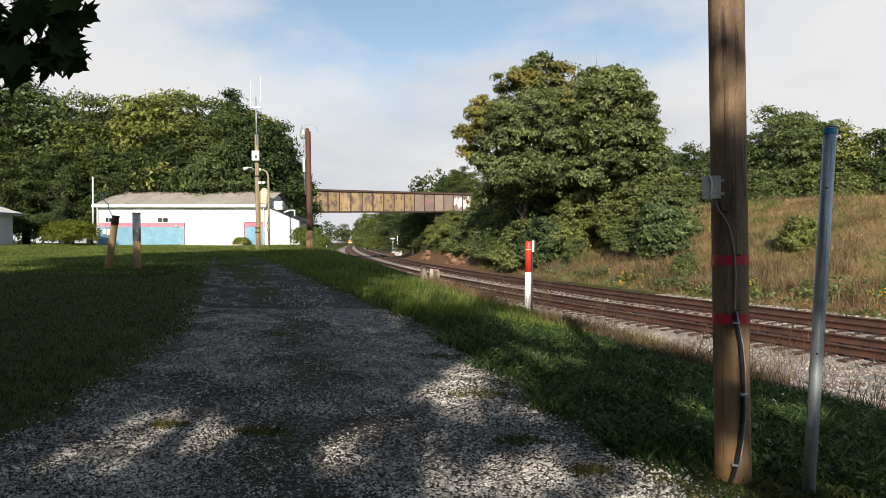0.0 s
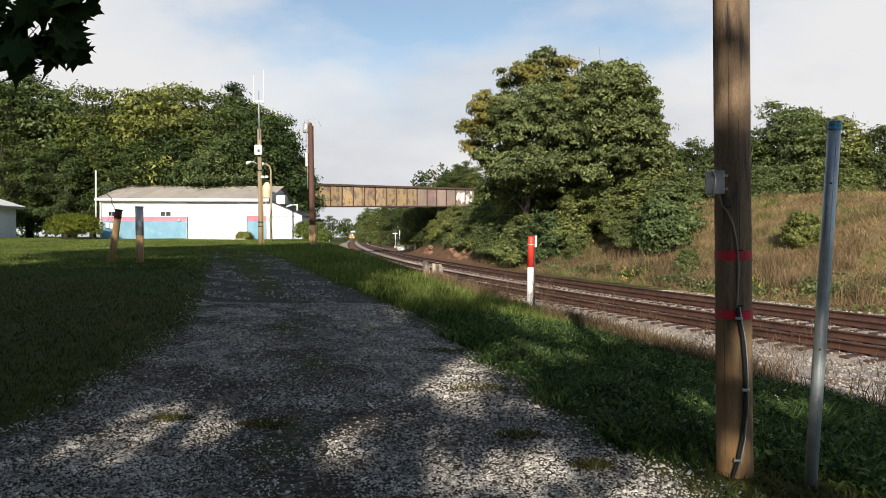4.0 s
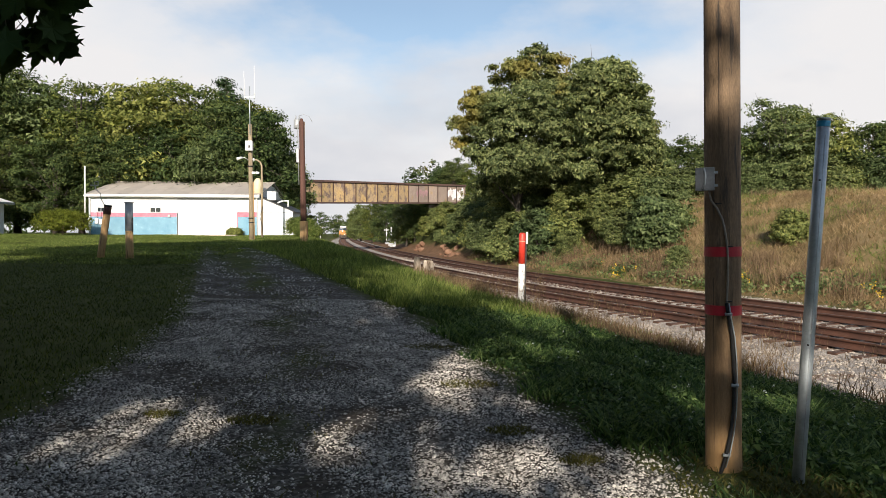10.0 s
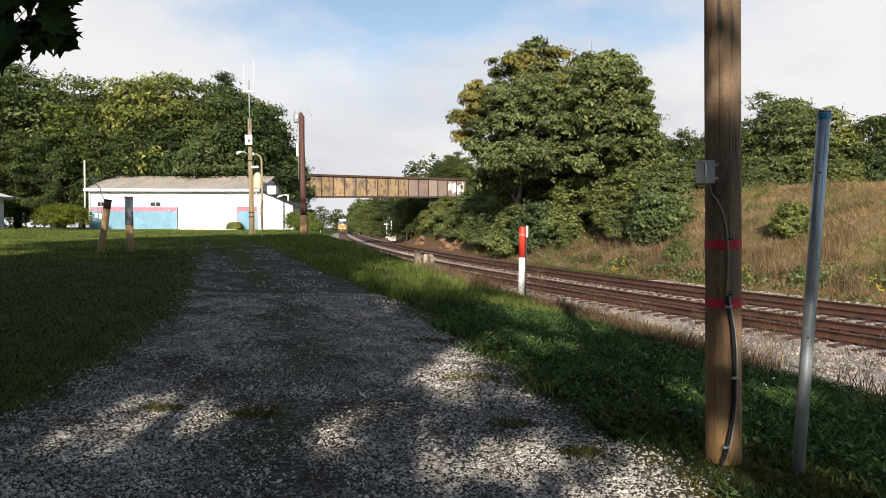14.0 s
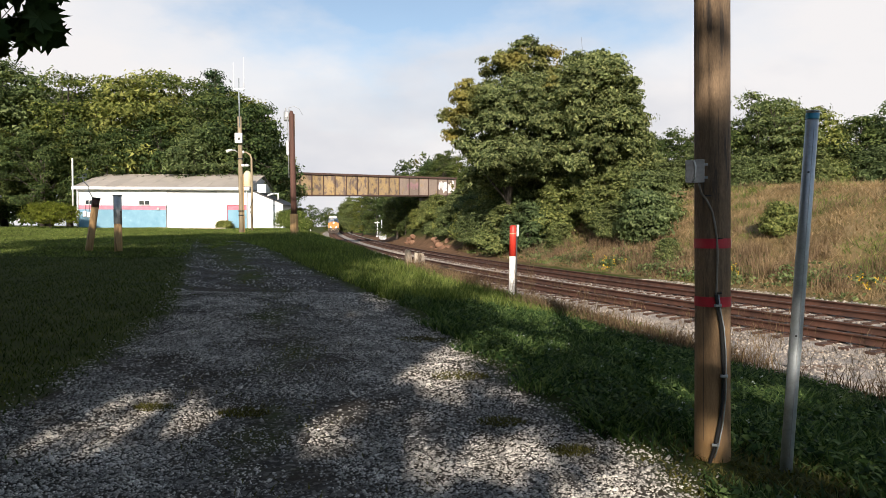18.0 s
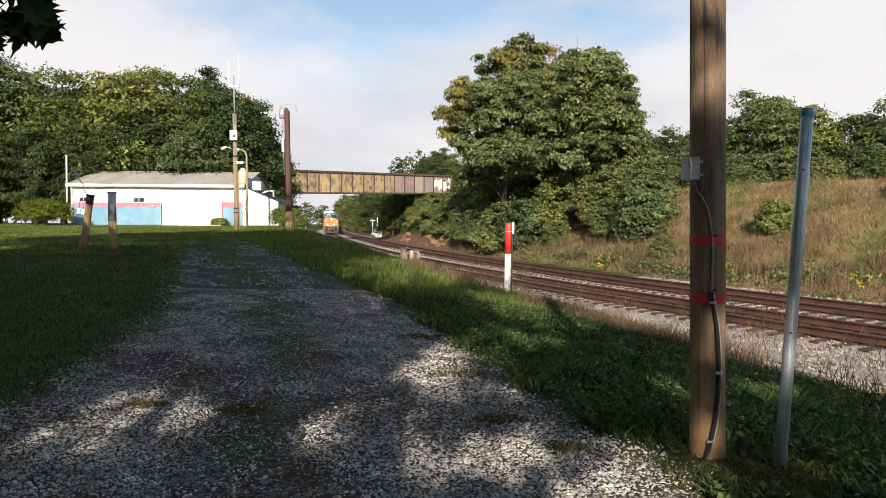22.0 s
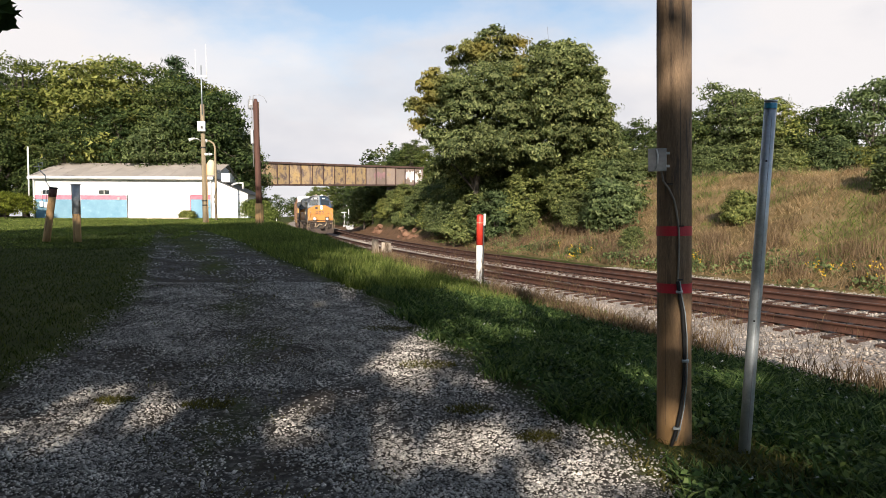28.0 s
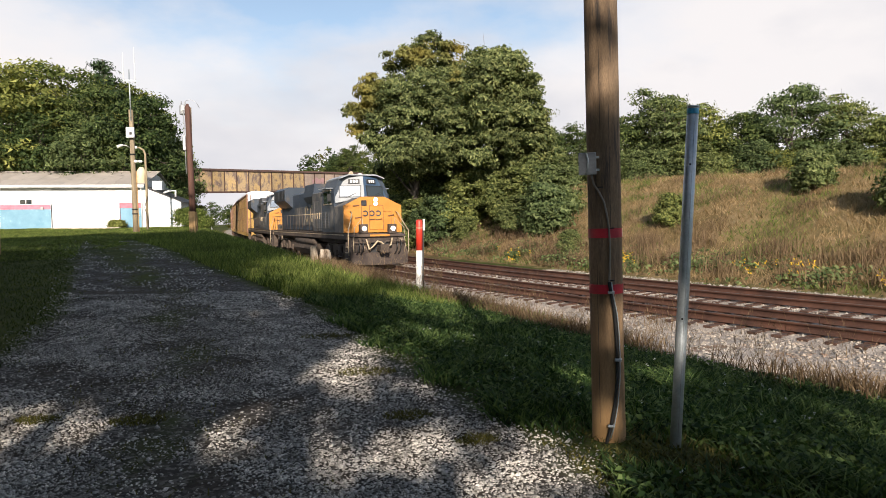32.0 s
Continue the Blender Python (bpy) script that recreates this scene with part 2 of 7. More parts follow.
def ground_z(x, y):
    x, y = np.asarray(x, float), np.asarray(y, float)
    q = across(x, y)
    lawn = np.interp(y, LAWN_Y, LAWN_Z) + bumps(x, y, 2.3, 0.025) + bumps(x, y, 0.7, 0.008)
    foot = -0.92
    t = np.clip((-3.6 - q) / np.interp(y, [0, 10, 30], [7.5, 6.5, 4.5]), 0, 1)
    left = foot + (lawn - foot) * (1 - (1 - t) ** np.interp(y, [9, 19], [1.1, 2.0]))
    top = np.interp(y, [-40, 15, 35, 60, 92, 130, 200, 300], [2.8, 3.4, 4.0, 4.6, 6.3, 5.5, 1.0, -0.5])
    start = np.interp(y, [20, 70, 92, 130], [8.2, 8.0, 8.2, 8.0])
    width = np.interp(y, [20, 50, 88, 110, 140], [15.0, 13.0, 5.5, 7.0, 12.0])
    r = np.clip((q - start) / width, 0, 1)
    hill = foot + (top - foot) * (0.35 * r + 0.65 * (r * r * (3 - 2 * r))) + bumps(x, y, 1.9, 0.10) * ease(8, 11, q)
    z = np.where(q < 2, left, hill)
    far = ease(420, 700, np.hypot(x, y))
    return z * (1 - far) + far * -1.0


def spaced(parts):
    """Grid lines: from stop to stop with the given step."""
    out = []
    for a, b, step in parts:
        out += list(np.arange(a, b - 1e-6, step))
    return np.array(out + [parts[-1][1]])


def mesh_from(name, verts, faces, mats, smooth=False, index=None):
    me = bpy.data.meshes.new(name)
    verts = np.asarray(verts, np.float32)
    faces = np.asarray(faces, np.int32)
    n, k = faces.shape
    me.vertices.add(len(verts))
    me.vertices.foreach_set("co", verts.ravel())
    me.loops.add(n * k)
    me.loops.foreach_set("vertex_index", faces.ravel())
    me.polygons.add(n)
    me.polygons.foreach_set("loop_start", np.arange(n, dtype=np.int32) * k)
    for m in mats if isinstance(mats, (list, tuple)) else [mats]:
        me.materials.append(m)
    if index is not None:
        me.polygons.foreach_set("material_index", np.asarray(index, np.int32))
    if smooth:
        me.polygons.foreach_set("use_smooth", np.ones(n, bool))
    me.update(calc_edges=True)
    me.validate()
    return me


ROAD_Y = [-30, 0, 4.4, 8, 12, 19, 26, 36, 50]
ROAD_C = [-1.2, -0.9, -0.95, -1.6, -2.4, -5.1, -7.6, -11.5, -17.0]
ROAD_W = [2.6, 2.75, 2.6, 2.2, 2.0, 1.75, 1.6, 1.5, 1.6]


def middle_strip(x, y):
    """1 on the worn, mossy strip between the wheel tracks."""
    c = np.interp(y, ROAD_Y, ROAD_C)
    return np.exp(-((x - c + 0.1 + 0.16 * np.sin(y * 1.3) + 0.1 * np.sin(y * 2.9 + 1)) / 0.5) ** 2)


def road_mask(x, y):
    c, w = np.interp(y, ROAD_Y, ROAD_C), np.interp(y, ROAD_Y, ROAD_W)
    side = np.abs(x - c)
    body = 1 - ease(w - 0.6, w + 0.45, side)
    strip = middle_strip(x, y) * (0.85 + 0.3 * np.sin(y * 1.7 + 2 * np.sin(x * 1.9))) * np.interp(y, [2, 8, 20, 30], [0.42, 0.52, 0.75, 0.95])
    fade = np.interp(y, [13, 20, 27, 36, 44], [1.0, 0.74, 0.42, 0.28, 0.24])
    return np.clip(body * (1 - strip), 0, 1) * fade


def ground_material():
    m = bpy.data.materials.new("ground")
    m.use_nodes = True
    nt = m.node_tree
    bsdf = nt.nodes["Principled BSDF"]
    coord = nt.nodes.new("ShaderNodeTexCoord")
    p = coord.outputs["Object"]

    def noise_of(scale, detail=6.0, rough=0.6):
        n = node(nt, "ShaderNodeTexNoise", Scale=scale, Detail=detail, Roughness=rough)
        nt.links.new(p, n.inputs[0])
        return n.outputs[0]

    def mask(name):
        a = nt.nodes.new("ShaderNodeAttribute")
        a.attribute_name = name
        return a.outputs["Fac"]

    def broken(fac, scale, sharp=0.12, detail=8.0):
        """A mask whose edge is frayed by noise."""
        add = nt.nodes.new("ShaderNodeMath")
        add.operation = "ADD"
        nt.links.new(fac, add.inputs[0])
        nt.links.new(noise_of(scale, detail, 0.7), add.inputs[1])
        return ramp(nt, half(add.outputs[0]), [(0.5 - sharp / 2, 0.0), (0.5 + sharp / 2, 1.0)])

    def half(v):
        h = nt.nodes.new("ShaderNodeMath")
        h.operation = "MULTIPLY"
        nt.links.new(v, h.inputs[0])
        h.inputs[1].default_value = 0.5
        return h.outputs[0]

    soil = ramp(nt, noise_of(3.0), [(0.3, (0.055, 0.045, 0.03)), (0.7, (0.11, 0.09, 0.06))])
    turf = ramp(nt, noise_of(1.3), [(0.3, (0.032, 0.048, 0.01)), (0.55, (0.055, 0.075, 0.016)), (0.75, (0.095, 0.105, 0.028))])
    turf = mixed(nt, ramp(nt, noise_of(40.0), [(0.35, 0.55), (0.6, 0.0)]), turf, soil)
    hay = ramp(nt, noise_of(0.9), [(0.3, (0.11, 0.1, 0.04)), (0.5, (0.23, 0.165, 0.08)), (0.7, (0.36, 0.265, 0.15))])
    hay = mixed(nt, ramp(nt, noise_of(18.0), [(0.38, 0.6), (0.6, 0.0)]), hay, (0.09, 0.075, 0.035))
    cells = node(nt, "ShaderNodeTexVoronoi", Scale=34.0)
    nt.links.new(p, cells.inputs[0])
    chips = ramp(nt, cells.outputs["Color"], [(0.0, (0.035, 0.033, 0.03)), (0.5, (0.085, 0.08, 0.073)), (1.0, (0.36, 0.342, 0.31))])
    dust = ramp(nt, noise_of(1.1), [(0.3, (0.02, 0.016, 0.012)), (0.7, (0.058, 0.046, 0.034))])
    stone = mixed(nt, ramp(nt, noise_of(2.2), [(0.42, 0.15), (0.62, 0.75)]), chips, dust)
    col = mixed(nt, broken(mask("dry"), 1.2), turf, hay)
    col = mixed(nt, broken(mask("gravel"), 3.2, 0.2), col, stone)
    col = mixed(nt, broken(mask("dirt"), 2.0), col, ramp(nt, noise_of(1.7), [(0.3, (0.1, 0.06, 0.038)), (0.7, (0.21, 0.13, 0.08))]))
    nt.links.new(col, bsdf.inputs["Base Color"])
    bsdf.inputs["Roughness"].default_value = 0.95
    bsdf.inputs["Specular IOR Level"].default_value = 0.04
    b = node(nt, "ShaderNodeBump", Strength=0.6, Distance=0.02)
    nt.links.new(noise_of(38.0, 5.0, 0.7), b.inputs["Height"])
    nt.links.new(b.outputs[0], bsdf.inputs["Normal"])
    return m


def build_ground():
    xs = spaced([(-2600, -600, 250), (-600, -150, 50), (-150, -40, 8), (-40, -16, 1.5), (-16, 26, 0.35), (26, 60, 1.5), (60, 150, 8), (150, 600, 50), (600, 2600, 250)])
    ys = spaced([(-2600, -300, 250), (-300, -30, 20), (-30, 0, 1.5), (0, 56, 0.35), (56, 140, 1.2), (140, 300, 5), (300, 700, 25), (700, 2700, 200)])
    X, Y = np.meshgrid(xs, ys)
    Z = ground_z(X, Y)
    q = across(X, Y)
    Z = np.where((q > -3.2) & (q < 7.0), np.minimum(Z, -1.1), Z)
    n, k = X.shape
    idx = np.arange(n * k).reshape(n, k)
    faces = np.stack([idx[:-1, :-1], idx[:-1, 1:], idx[1:, 1:], idx[1:, :-1]], -1).reshape(-1, 4)
    me = mesh_from("ground", np.stack([X, Y, Z], -1).reshape(-1, 3), faces, ground_material(), smooth=True)
    # hay fades out near the bridge, putting the slope's shade into ground colour
    dry = np.where(q > 2, ease(7.0, 9.0, q) * 1.15 * np.interp(Y, [0, 60, 80, 100], [0.62, 0.6, 0.35, 0.1]), ease(-5.2, -3.6, q) * 0.7)
    far_out = ease(70, 120, np.abs(X))
    dirt = ease(6.4, 7.2, q) * (1 - ease(8.5, 11.0, q)) * np.interp(Y, [20, 40, 60, 110], [0.25, 0.3, 0.75, 0.8]) + (1 - ease(2.5, 5, np.abs(q + 6))) * np.interp(Y, [44, 60, 110, 130], [0, 0.35, 0.35, 0.2])
    shoulder = ease(-7.0, -6.2, q) * (q < -2) * (Y < 46) * 0.9
    for name, v in (("gravel", np.maximum(road_mask(X, Y), shoulder)), ("dry", dry * (1 - far_out)), ("dirt", dirt)):
        a = me.attributes.new(name, "FLOAT", "POINT")
        a.data.foreach_set("value", v.astype(np.float32).ravel())
    tagged(new("ground", me), "mown lawn, grassy bank and gravel lane beside the railway", "ground", kind="structure")


build_ground()

# ---- mesh helpers ----
def part(name, bm, mat, parent=None, label=""):
    """Links a bmesh as one mesh object under a thing or a part."""
    me = bpy.data.meshes.new(name)
    bm.to_mesh(me)
    bm.free()
    for m in mat if isinstance(mat, (list, tuple)) else [mat]:
        me.materials.append(m)
    ob = new(name, me)
    ob.parent = parent
    if label:
        ob["label"] = label
    return ob


def thing(name, label, category, m=None, group=""):
    ob = new(name)
    ob.empty_display_size = 0.2
    if m is not None:
        ob.matrix_basis = m
    return tagged(ob, label, category, group)


def box(bm, x0, x1, y0, y1, z0, z1, bevel=0.0):
    vs = [bm.verts.new((x, y, z)) for z in (z0, z1) for x, y in ((x0, y0), (x1, y0), (x1, y1), (x0, y1))]
    fs = [bm.faces.new([vs[i] for i in f]) for f in ((3, 2, 1, 0), (4, 5, 6, 7), (0, 1, 5, 4), (1, 2, 6, 5), (2, 3, 7, 6), (3, 0, 4, 7))]
    if bevel:
        edges = list({e for f in fs for e in f.edges})
        bmesh.ops.bevel(bm, geom=edges, offset=bevel, segments=1, affect="EDGES")
    return bm


def boxes(*rows, bevel=0.0):
    bm = bmesh.new()
    for r in rows:
        box(bm, *r, bevel=bevel)
    return bm


def tube(bm, points, radii, sides=10, caps=True, wobble=0.0):
    """A tube along points; radii is a number or one for each point."""
    pts = [Vector(p) for p in points]
    if isinstance(radii, (int, float)):
        radii = [radii] * len(pts)
    rings, up = [], None
    for i, p in enumerate(pts):
        d = (pts[min(i + 1, len(pts) - 1)] - pts[max(i - 1, 0)]).normalized()
        if up is None:
            up = d.orthogonal().normalized()
        up = (up - d * up.dot(d)).normalized()
        side = d.cross(up)
        ring = []
        for k in range(sides):
            a = 2 * math.pi * k / sides
            r = radii[i] * (1 + wobble * math.sin(3 * a + i * 1.7) * math.cos(i * 2.3 + k))
            ring.append(bm.verts.new(p + up * (r * math.cos(a)) + side * (r * math.sin(a))))
        rings.append(ring)
    for a, b in zip(rings, rings[1:]):
        for k in range(sides):
            f = bm.faces.new((a[k], a[(k + 1) % sides], b[(k + 1) % sides], b[k]))
            f.smooth = True
    if caps:
        bm.faces.new(rings[0][::-1])
        bm.faces.new(rings[-1])
    return bm


def prism(bm, outline, axis, a, b):
    """An outline of (u, v) pairs pushed along an axis from a to b. x: u, v are y, z; y: x, z; z: x, y."""
    def at(u, v, w):
        return {"x": (w, u, v), "y": (u, w, v), "z": (u, v, w)}[axis]
    r0 = [bm.verts.new(at(u, v, a)) for u, v in outline]
    r1 = [bm.verts.new(at(u, v, b)) for u, v in outline]
    bm.faces.new(r0[::-1])
    bm.faces.new(r1)
    n = len(outline)
    for i in range(n):
        bm.faces.new((r0[i], r0[(i + 1) % n], r1[(i + 1) % n], r1[i]))
    bmesh.ops.recalc_face_normals(bm, faces=bm.faces[:])
    return bm


# ---- railway: two tracks ----
RUST_RAIL = material("rusty_rail", (0.045, 0.019, 0.012), (0.09, 0.037, 0.022), 0.8, 2, 50, 0.3, per="island")
RAIL_TOP = material("worn_railhead", (0.055, 0.034, 0.026), (0.09, 0.056, 0.042), 0.55, 1, 20, 0.1, metal=0.1, per="island")
TIE = material("creosoted_tie", (0.05, 0.027, 0.019), (0.1, 0.052, 0.034), 0.9, 3, 30, 0.7, stretch=(1, 4, 4))
TRACK_Q = (0.0, 3.96)


def swept(outline, q, ys, z):
    """A profile of (sideways, up) pairs swept along the line q metres beside the near track."""
    ys = np.asarray(ys, float)
    s = track_slope(ys)
    n = 1 / np.sqrt(1 + s * s)
    verts = []
    for u, v in outline:
        x, y = track_x(ys) + (q + u) * n, ys - (q + u) * s * n
        verts.append(np.stack([x, y, np.full_like(x, z + v)], -1))
    verts = np.stack(verts, 1)
    k, m = len(outline), len(ys)
    i = np.arange(m - 1)[:, None] * k
    j = np.arange(k)[None, :]
    j2 = (j + 1) % k
    faces = np.stack([i + j, i + j2, i + k + j2, i + k + j], -1).reshape(-1, 4)
    return verts.reshape(-1, 3), faces


TRACK_YS = np.concatenate([np.arange(-8, 70, 1.0), np.arange(70, 160, 2.5), np.arange(160, 700, 12.0)])


def build_bed():
    prof = [(-4.8, -0.42), (-3.7, -0.17), (-1.75, -0.15), (-1.36, -0.14), (-1.27, -0.045), (1.27, -0.035), (1.4, -0.05), (2.3, -0.12), (2.6, -0.13), (2.69, -0.045), (5.26, -0.035), (5.75, -0.03), (7.1, -0.3), (8.0, -0.55)]
    v, f = swept(prof, 0, TRACK_YS, BED_Z)
    f = f.reshape(-1, len(prof), 4)[:, :-1].reshape(-1, 4)[:, ::-1]
    m = material("ballast", (0.19, 0.165, 0.145), (0.34, 0.305, 0.27), 0.9, 2.0, 30, 1.0, spread=0.5, spots=(0.17, 0.11, 0.075), spot_scale=0.9, spot_at=0.6, bump_size=0.03)
    tagged(new("ballast_bed", mesh_from("ballast_bed", v, f, m)), "crushed grey stone ballast bed under two tracks", "railway bed", kind="structure")


def build_track(q, label):
    t = thing("railway_track", label, "railway track", group="parallel railway tracks")
    rail = [(-0.078, -0.19), (0.078, -0.19), (0.078, -0.175), (0.012, -0.15), (0.012, -0.056), (0.039, -0.044), (0.039, -0.004), (0.03, 0), (-0.03, 0), (-0.039, -0.004), (-0.039, -0.044), (-0.012, -0.056), (-0.012, -0.15), (-0.078, -0.175)]
    for side in (-0.745, 0.745):
        v, f = swept(rail, q + side, TRACK_YS, RAIL_Z)
        top = np.tile(np.array([1 if 6 <= i <= 8 else 0 for i in range(len(rail))]), len(TRACK_YS) - 1)
        ob = new("rail", mesh_from("rail", v, f[:, ::-1], [RUST_RAIL, RAIL_TOP], index=top))
        ob.parent = t
    tie_bm = boxes((-1.3, 1.3, -0.115, 0.115, -0.17, 0.0), bevel=0.012)
    first = part("tie", tie_bm, TIE, t)
    plate = part("tie_plate", boxes((-0.175, 0.175, -0.095, 0.095, 0.0, 0.018), bevel=0.004), RUST_RAIL, first)
    plate.matrix_basis = pose(-0.755, 0, 0)
    other = new("tie_plate", plate.data)
    other.parent, other.matrix_basis = first, pose(0.755, 0, 0)
    y, count = -2.0, 0
    rest = []
    while y < 420:
        s = float(track_slope(y))
        x0, y0 = offset_point(y, q)
        m = pose(float(x0), float(y0), RAIL_Z - 0.222 + random.uniform(-0.012, 0.006), 0, 0, math.degrees(math.atan2(1, s)) - 90 + random.uniform(-0.8, 0.8))
        if y < 72:
            if count == 0:
                first.matrix_basis = m
            else:
                ob = new("tie", first.data)
                ob.parent, ob.matrix_basis = t, m
                for side in (-0.755, 0.755):
                    if count < 130:
                        pl = new("tie_plate", plate.data)
                        pl.parent, pl.matrix_basis = ob, pose(side, 0, 0)
            count += 1
        else:
            rest.append(m)
        y += 0.53 / math.sqrt(1 + s * s)
    cube = np.array([(x, yy, z) for z in (-0.15, 0.0) for x, yy in ((-1.3, -0.115), (1.3, -0.115), (1.3, 0.115), (-1.3, 0.115))])
    cf = np.array([(4, 5, 6, 7), (0, 1, 5, 4), (1, 2, 6, 5), (2, 3, 7, 6), (3, 0, 4, 7)])
    vs = np.concatenate([cube @ np.array(m.to_3x3()).T + np.array(m.translation) for m in rest])
    fs = np.concatenate([cf + 8 * i for i in range(len(rest))])
    ob = new("distant_tie", mesh_from("distant_tie", vs, fs, TIE))
    ob.parent = t
    tagged(ob, kind="stuff")


build_bed()
build_track(TRACK_Q[0], "rusty steel railway track on dark wooden ties")
build_track(TRACK_Q[1], "second rusty railway track beside the grassy bank")

# ---- trees and bushes ----
def leaf_mesh(name, centres, normals, size, mat, rng, long=1.6, fold=0.25, whole=False):
    """One folded leaf (two triangles by two) at each centre, facing about along its normal."""
    n = len(centres)
    nrm = normals + rng.normal(0, 0.55, (n, 3))
    nrm /= np.linalg.norm(nrm, axis=1)[:, None] + 1e-9
    a = rng.normal(0, 1, (n, 3))
    a -= (a * nrm).sum(1)[:, None] * nrm
    a /= np.linalg.norm(a, axis=1)[:, None] + 1e-9
    b = np.cross(nrm, a)
    s = size * rng.uniform(0.6, 1.3, (n, 1))
    tip, root = centres + a * s * long * 0.5, centres - a * s * long * 0.5
    left, right = centres + b * s * 0.5 + nrm * s * fold, centres - b * s * 0.5 + nrm * s * fold
    if size > 0.115 and not whole:  # far leaves are single triangles
        v = np.stack([root + b * s * 0.45, root - b * s * 0.45 + nrm * s * fold, tip], 1).reshape(-1, 3)
        return mesh_from(name, v, np.arange(n * 3).reshape(n, 3), mat)
    v = np.stack([root, right, tip, left], 1).reshape(-1, 3)
    f = np.arange(n * 4).reshape(n, 4)
    return mesh_from(name, v, f, mat)


def crown_points(lobes, clumps, leaves, spread, rng, hollow=0.55, flat=0.6):
    """Leaf places in clumps on and in the ellipsoid lobes (x, y, z, rx, ry, rz)."""
    lobes = np.array(lobes, float)
    vol = (lobes[:, 3] * lobes[:, 4] * lobes[:, 5]) ** (2 / 3)
    pick = rng.choice(len(lobes), clumps, p=vol / vol.sum())
    d = rng.normal(0, 1, (clumps, 3))
    d /= np.linalg.norm(d, axis=1)[:, None]
    d[:, 2] = np.where(d[:, 2] < -0.6, -d[:, 2], d[:, 2])
    r = rng.uniform(hollow, 1.06, (clumps, 1)) ** 0.7
    c = lobes[pick, :3] + d * r * lobes[pick, 3:]
    big = rng.uniform(0.6, 1.5, (clumps, 1, 1)) * spread
    off = np.clip(rng.normal(0, 1, (clumps, leaves, 3)), -1.7, 1.7) * big * np.array([1, 1, flat])
    p = (c[:, None] + off).reshape(-1, 3)
    nrm = np.repeat(d * 0.8 + np.array([0, 0, 0.5]), leaves, 0) + off.reshape(-1, 3) / (spread * 2)
    return p, nrm


def limb_mesh(height, radius, lobes, rng, base_lean=0.0):
    bm = bmesh.new()
    top = Vector((base_lean, 0, height))
    pts, rad = [], []
    for i in range(7):
        t = i / 6
        pts.append((top.x * t + rng.normal(0, 0.04 * height * 0.2), rng.normal(0, 0.04 * height * 0.2), height * t))
        rad.append(radius * (1.25 if i == 0 else 1 - 0.75 * t))
    tube(bm, pts, rad, 9)
    for lobe in lobes:
        t = rng.uniform(0.35, 0.8)
        k = min(5, int(t * 6))
        a, e = Vector(pts[k]), Vector(lobe[:3])
        mid = a.lerp(e, 0.5) + Vector(rng.normal(0, 0.25, 3)) + Vector((0, 0, -0.2))
        tube(bm, [a, mid, e], [rad[k] * 0.55, rad[k] * 0.35, rad[k] * 0.12], 6)
        for _ in range(3):
            w = e + Vector(rng.normal(0, 1, 3)) * max(lobe[3] * 0.5, 0.3)
            tube(bm, [mid.lerp(e, rng.uniform(0.2, 1)), w], [rad[k] * 0.2, rad[k] * 0.05], 4)
    return bm


def tree(name, label, lobes, height, radius, mat, clumps, leaves, spread, size, seed, m, category="tree", group="", hollow=0.5, long=1.6, gaps=(), flat=0.6, boughs=None):
    """gaps: the crown is thinned so that sun lands on these ground spots: x, y and the two half widths."""
    rng = np.random.default_rng(seed)
    t = thing(name, label, category, m, group)
    part("trunk", limb_mesh(height, radius, boughs or lobes, rng), BARK, t)
    p, nrm = crown_points(lobes, clumps, leaves, spread, rng, hollow, flat)
    if gaps:
        gx = p[:, 0] + m.translation.x - to_sun.x / to_sun.z * p[:, 2]
        gy = p[:, 1] + m.translation.y - to_sun.y / to_sun.z * p[:, 2]
        thin = np.ones(len(p))
        for x, y, rx, ry in gaps:
            thin = np.minimum(thin, np.maximum(np.hypot((gx - x) / rx, (gy - y) / ry) ** 3, 0.02 if y < 16 else 0.0))
        keep = rng.uniform(0, 1, len(p)) < thin
        p, nrm = p[keep], nrm[keep]
    ob = new("crown", leaf_mesh("crown", p, nrm, size, mat, rng, long))
    ob.parent = t
    return t


def random_lobes(rng, height, width, n=9, low=0.25, fine=1.0):
    out = []
    for i in range(n):
        t = low + (0.95 - low) * (i + rng.uniform(0, 0.9)) / n
        w = width * 0.5 * math.sin(math.pi * min(0.97, 0.25 + 0.72 * t)) ** 0.7
        a = i * 2.4 + rng.uniform(-0.5, 0.5)
        r = w * rng.uniform(0.35, 0.6)
        k = width * rng.uniform(0.16, 0.26) * fine
        r += width * rng.uniform(0, 0.16) * (fine < 1)
        out.append((r * math.cos(a), r * math.sin(a), height * t, k, k, k * rng.uniform(0.7, 1.0)))
    return out


def ground_at(x, y, sink=0.05):
    return float(ground_z(x, y)) - sink


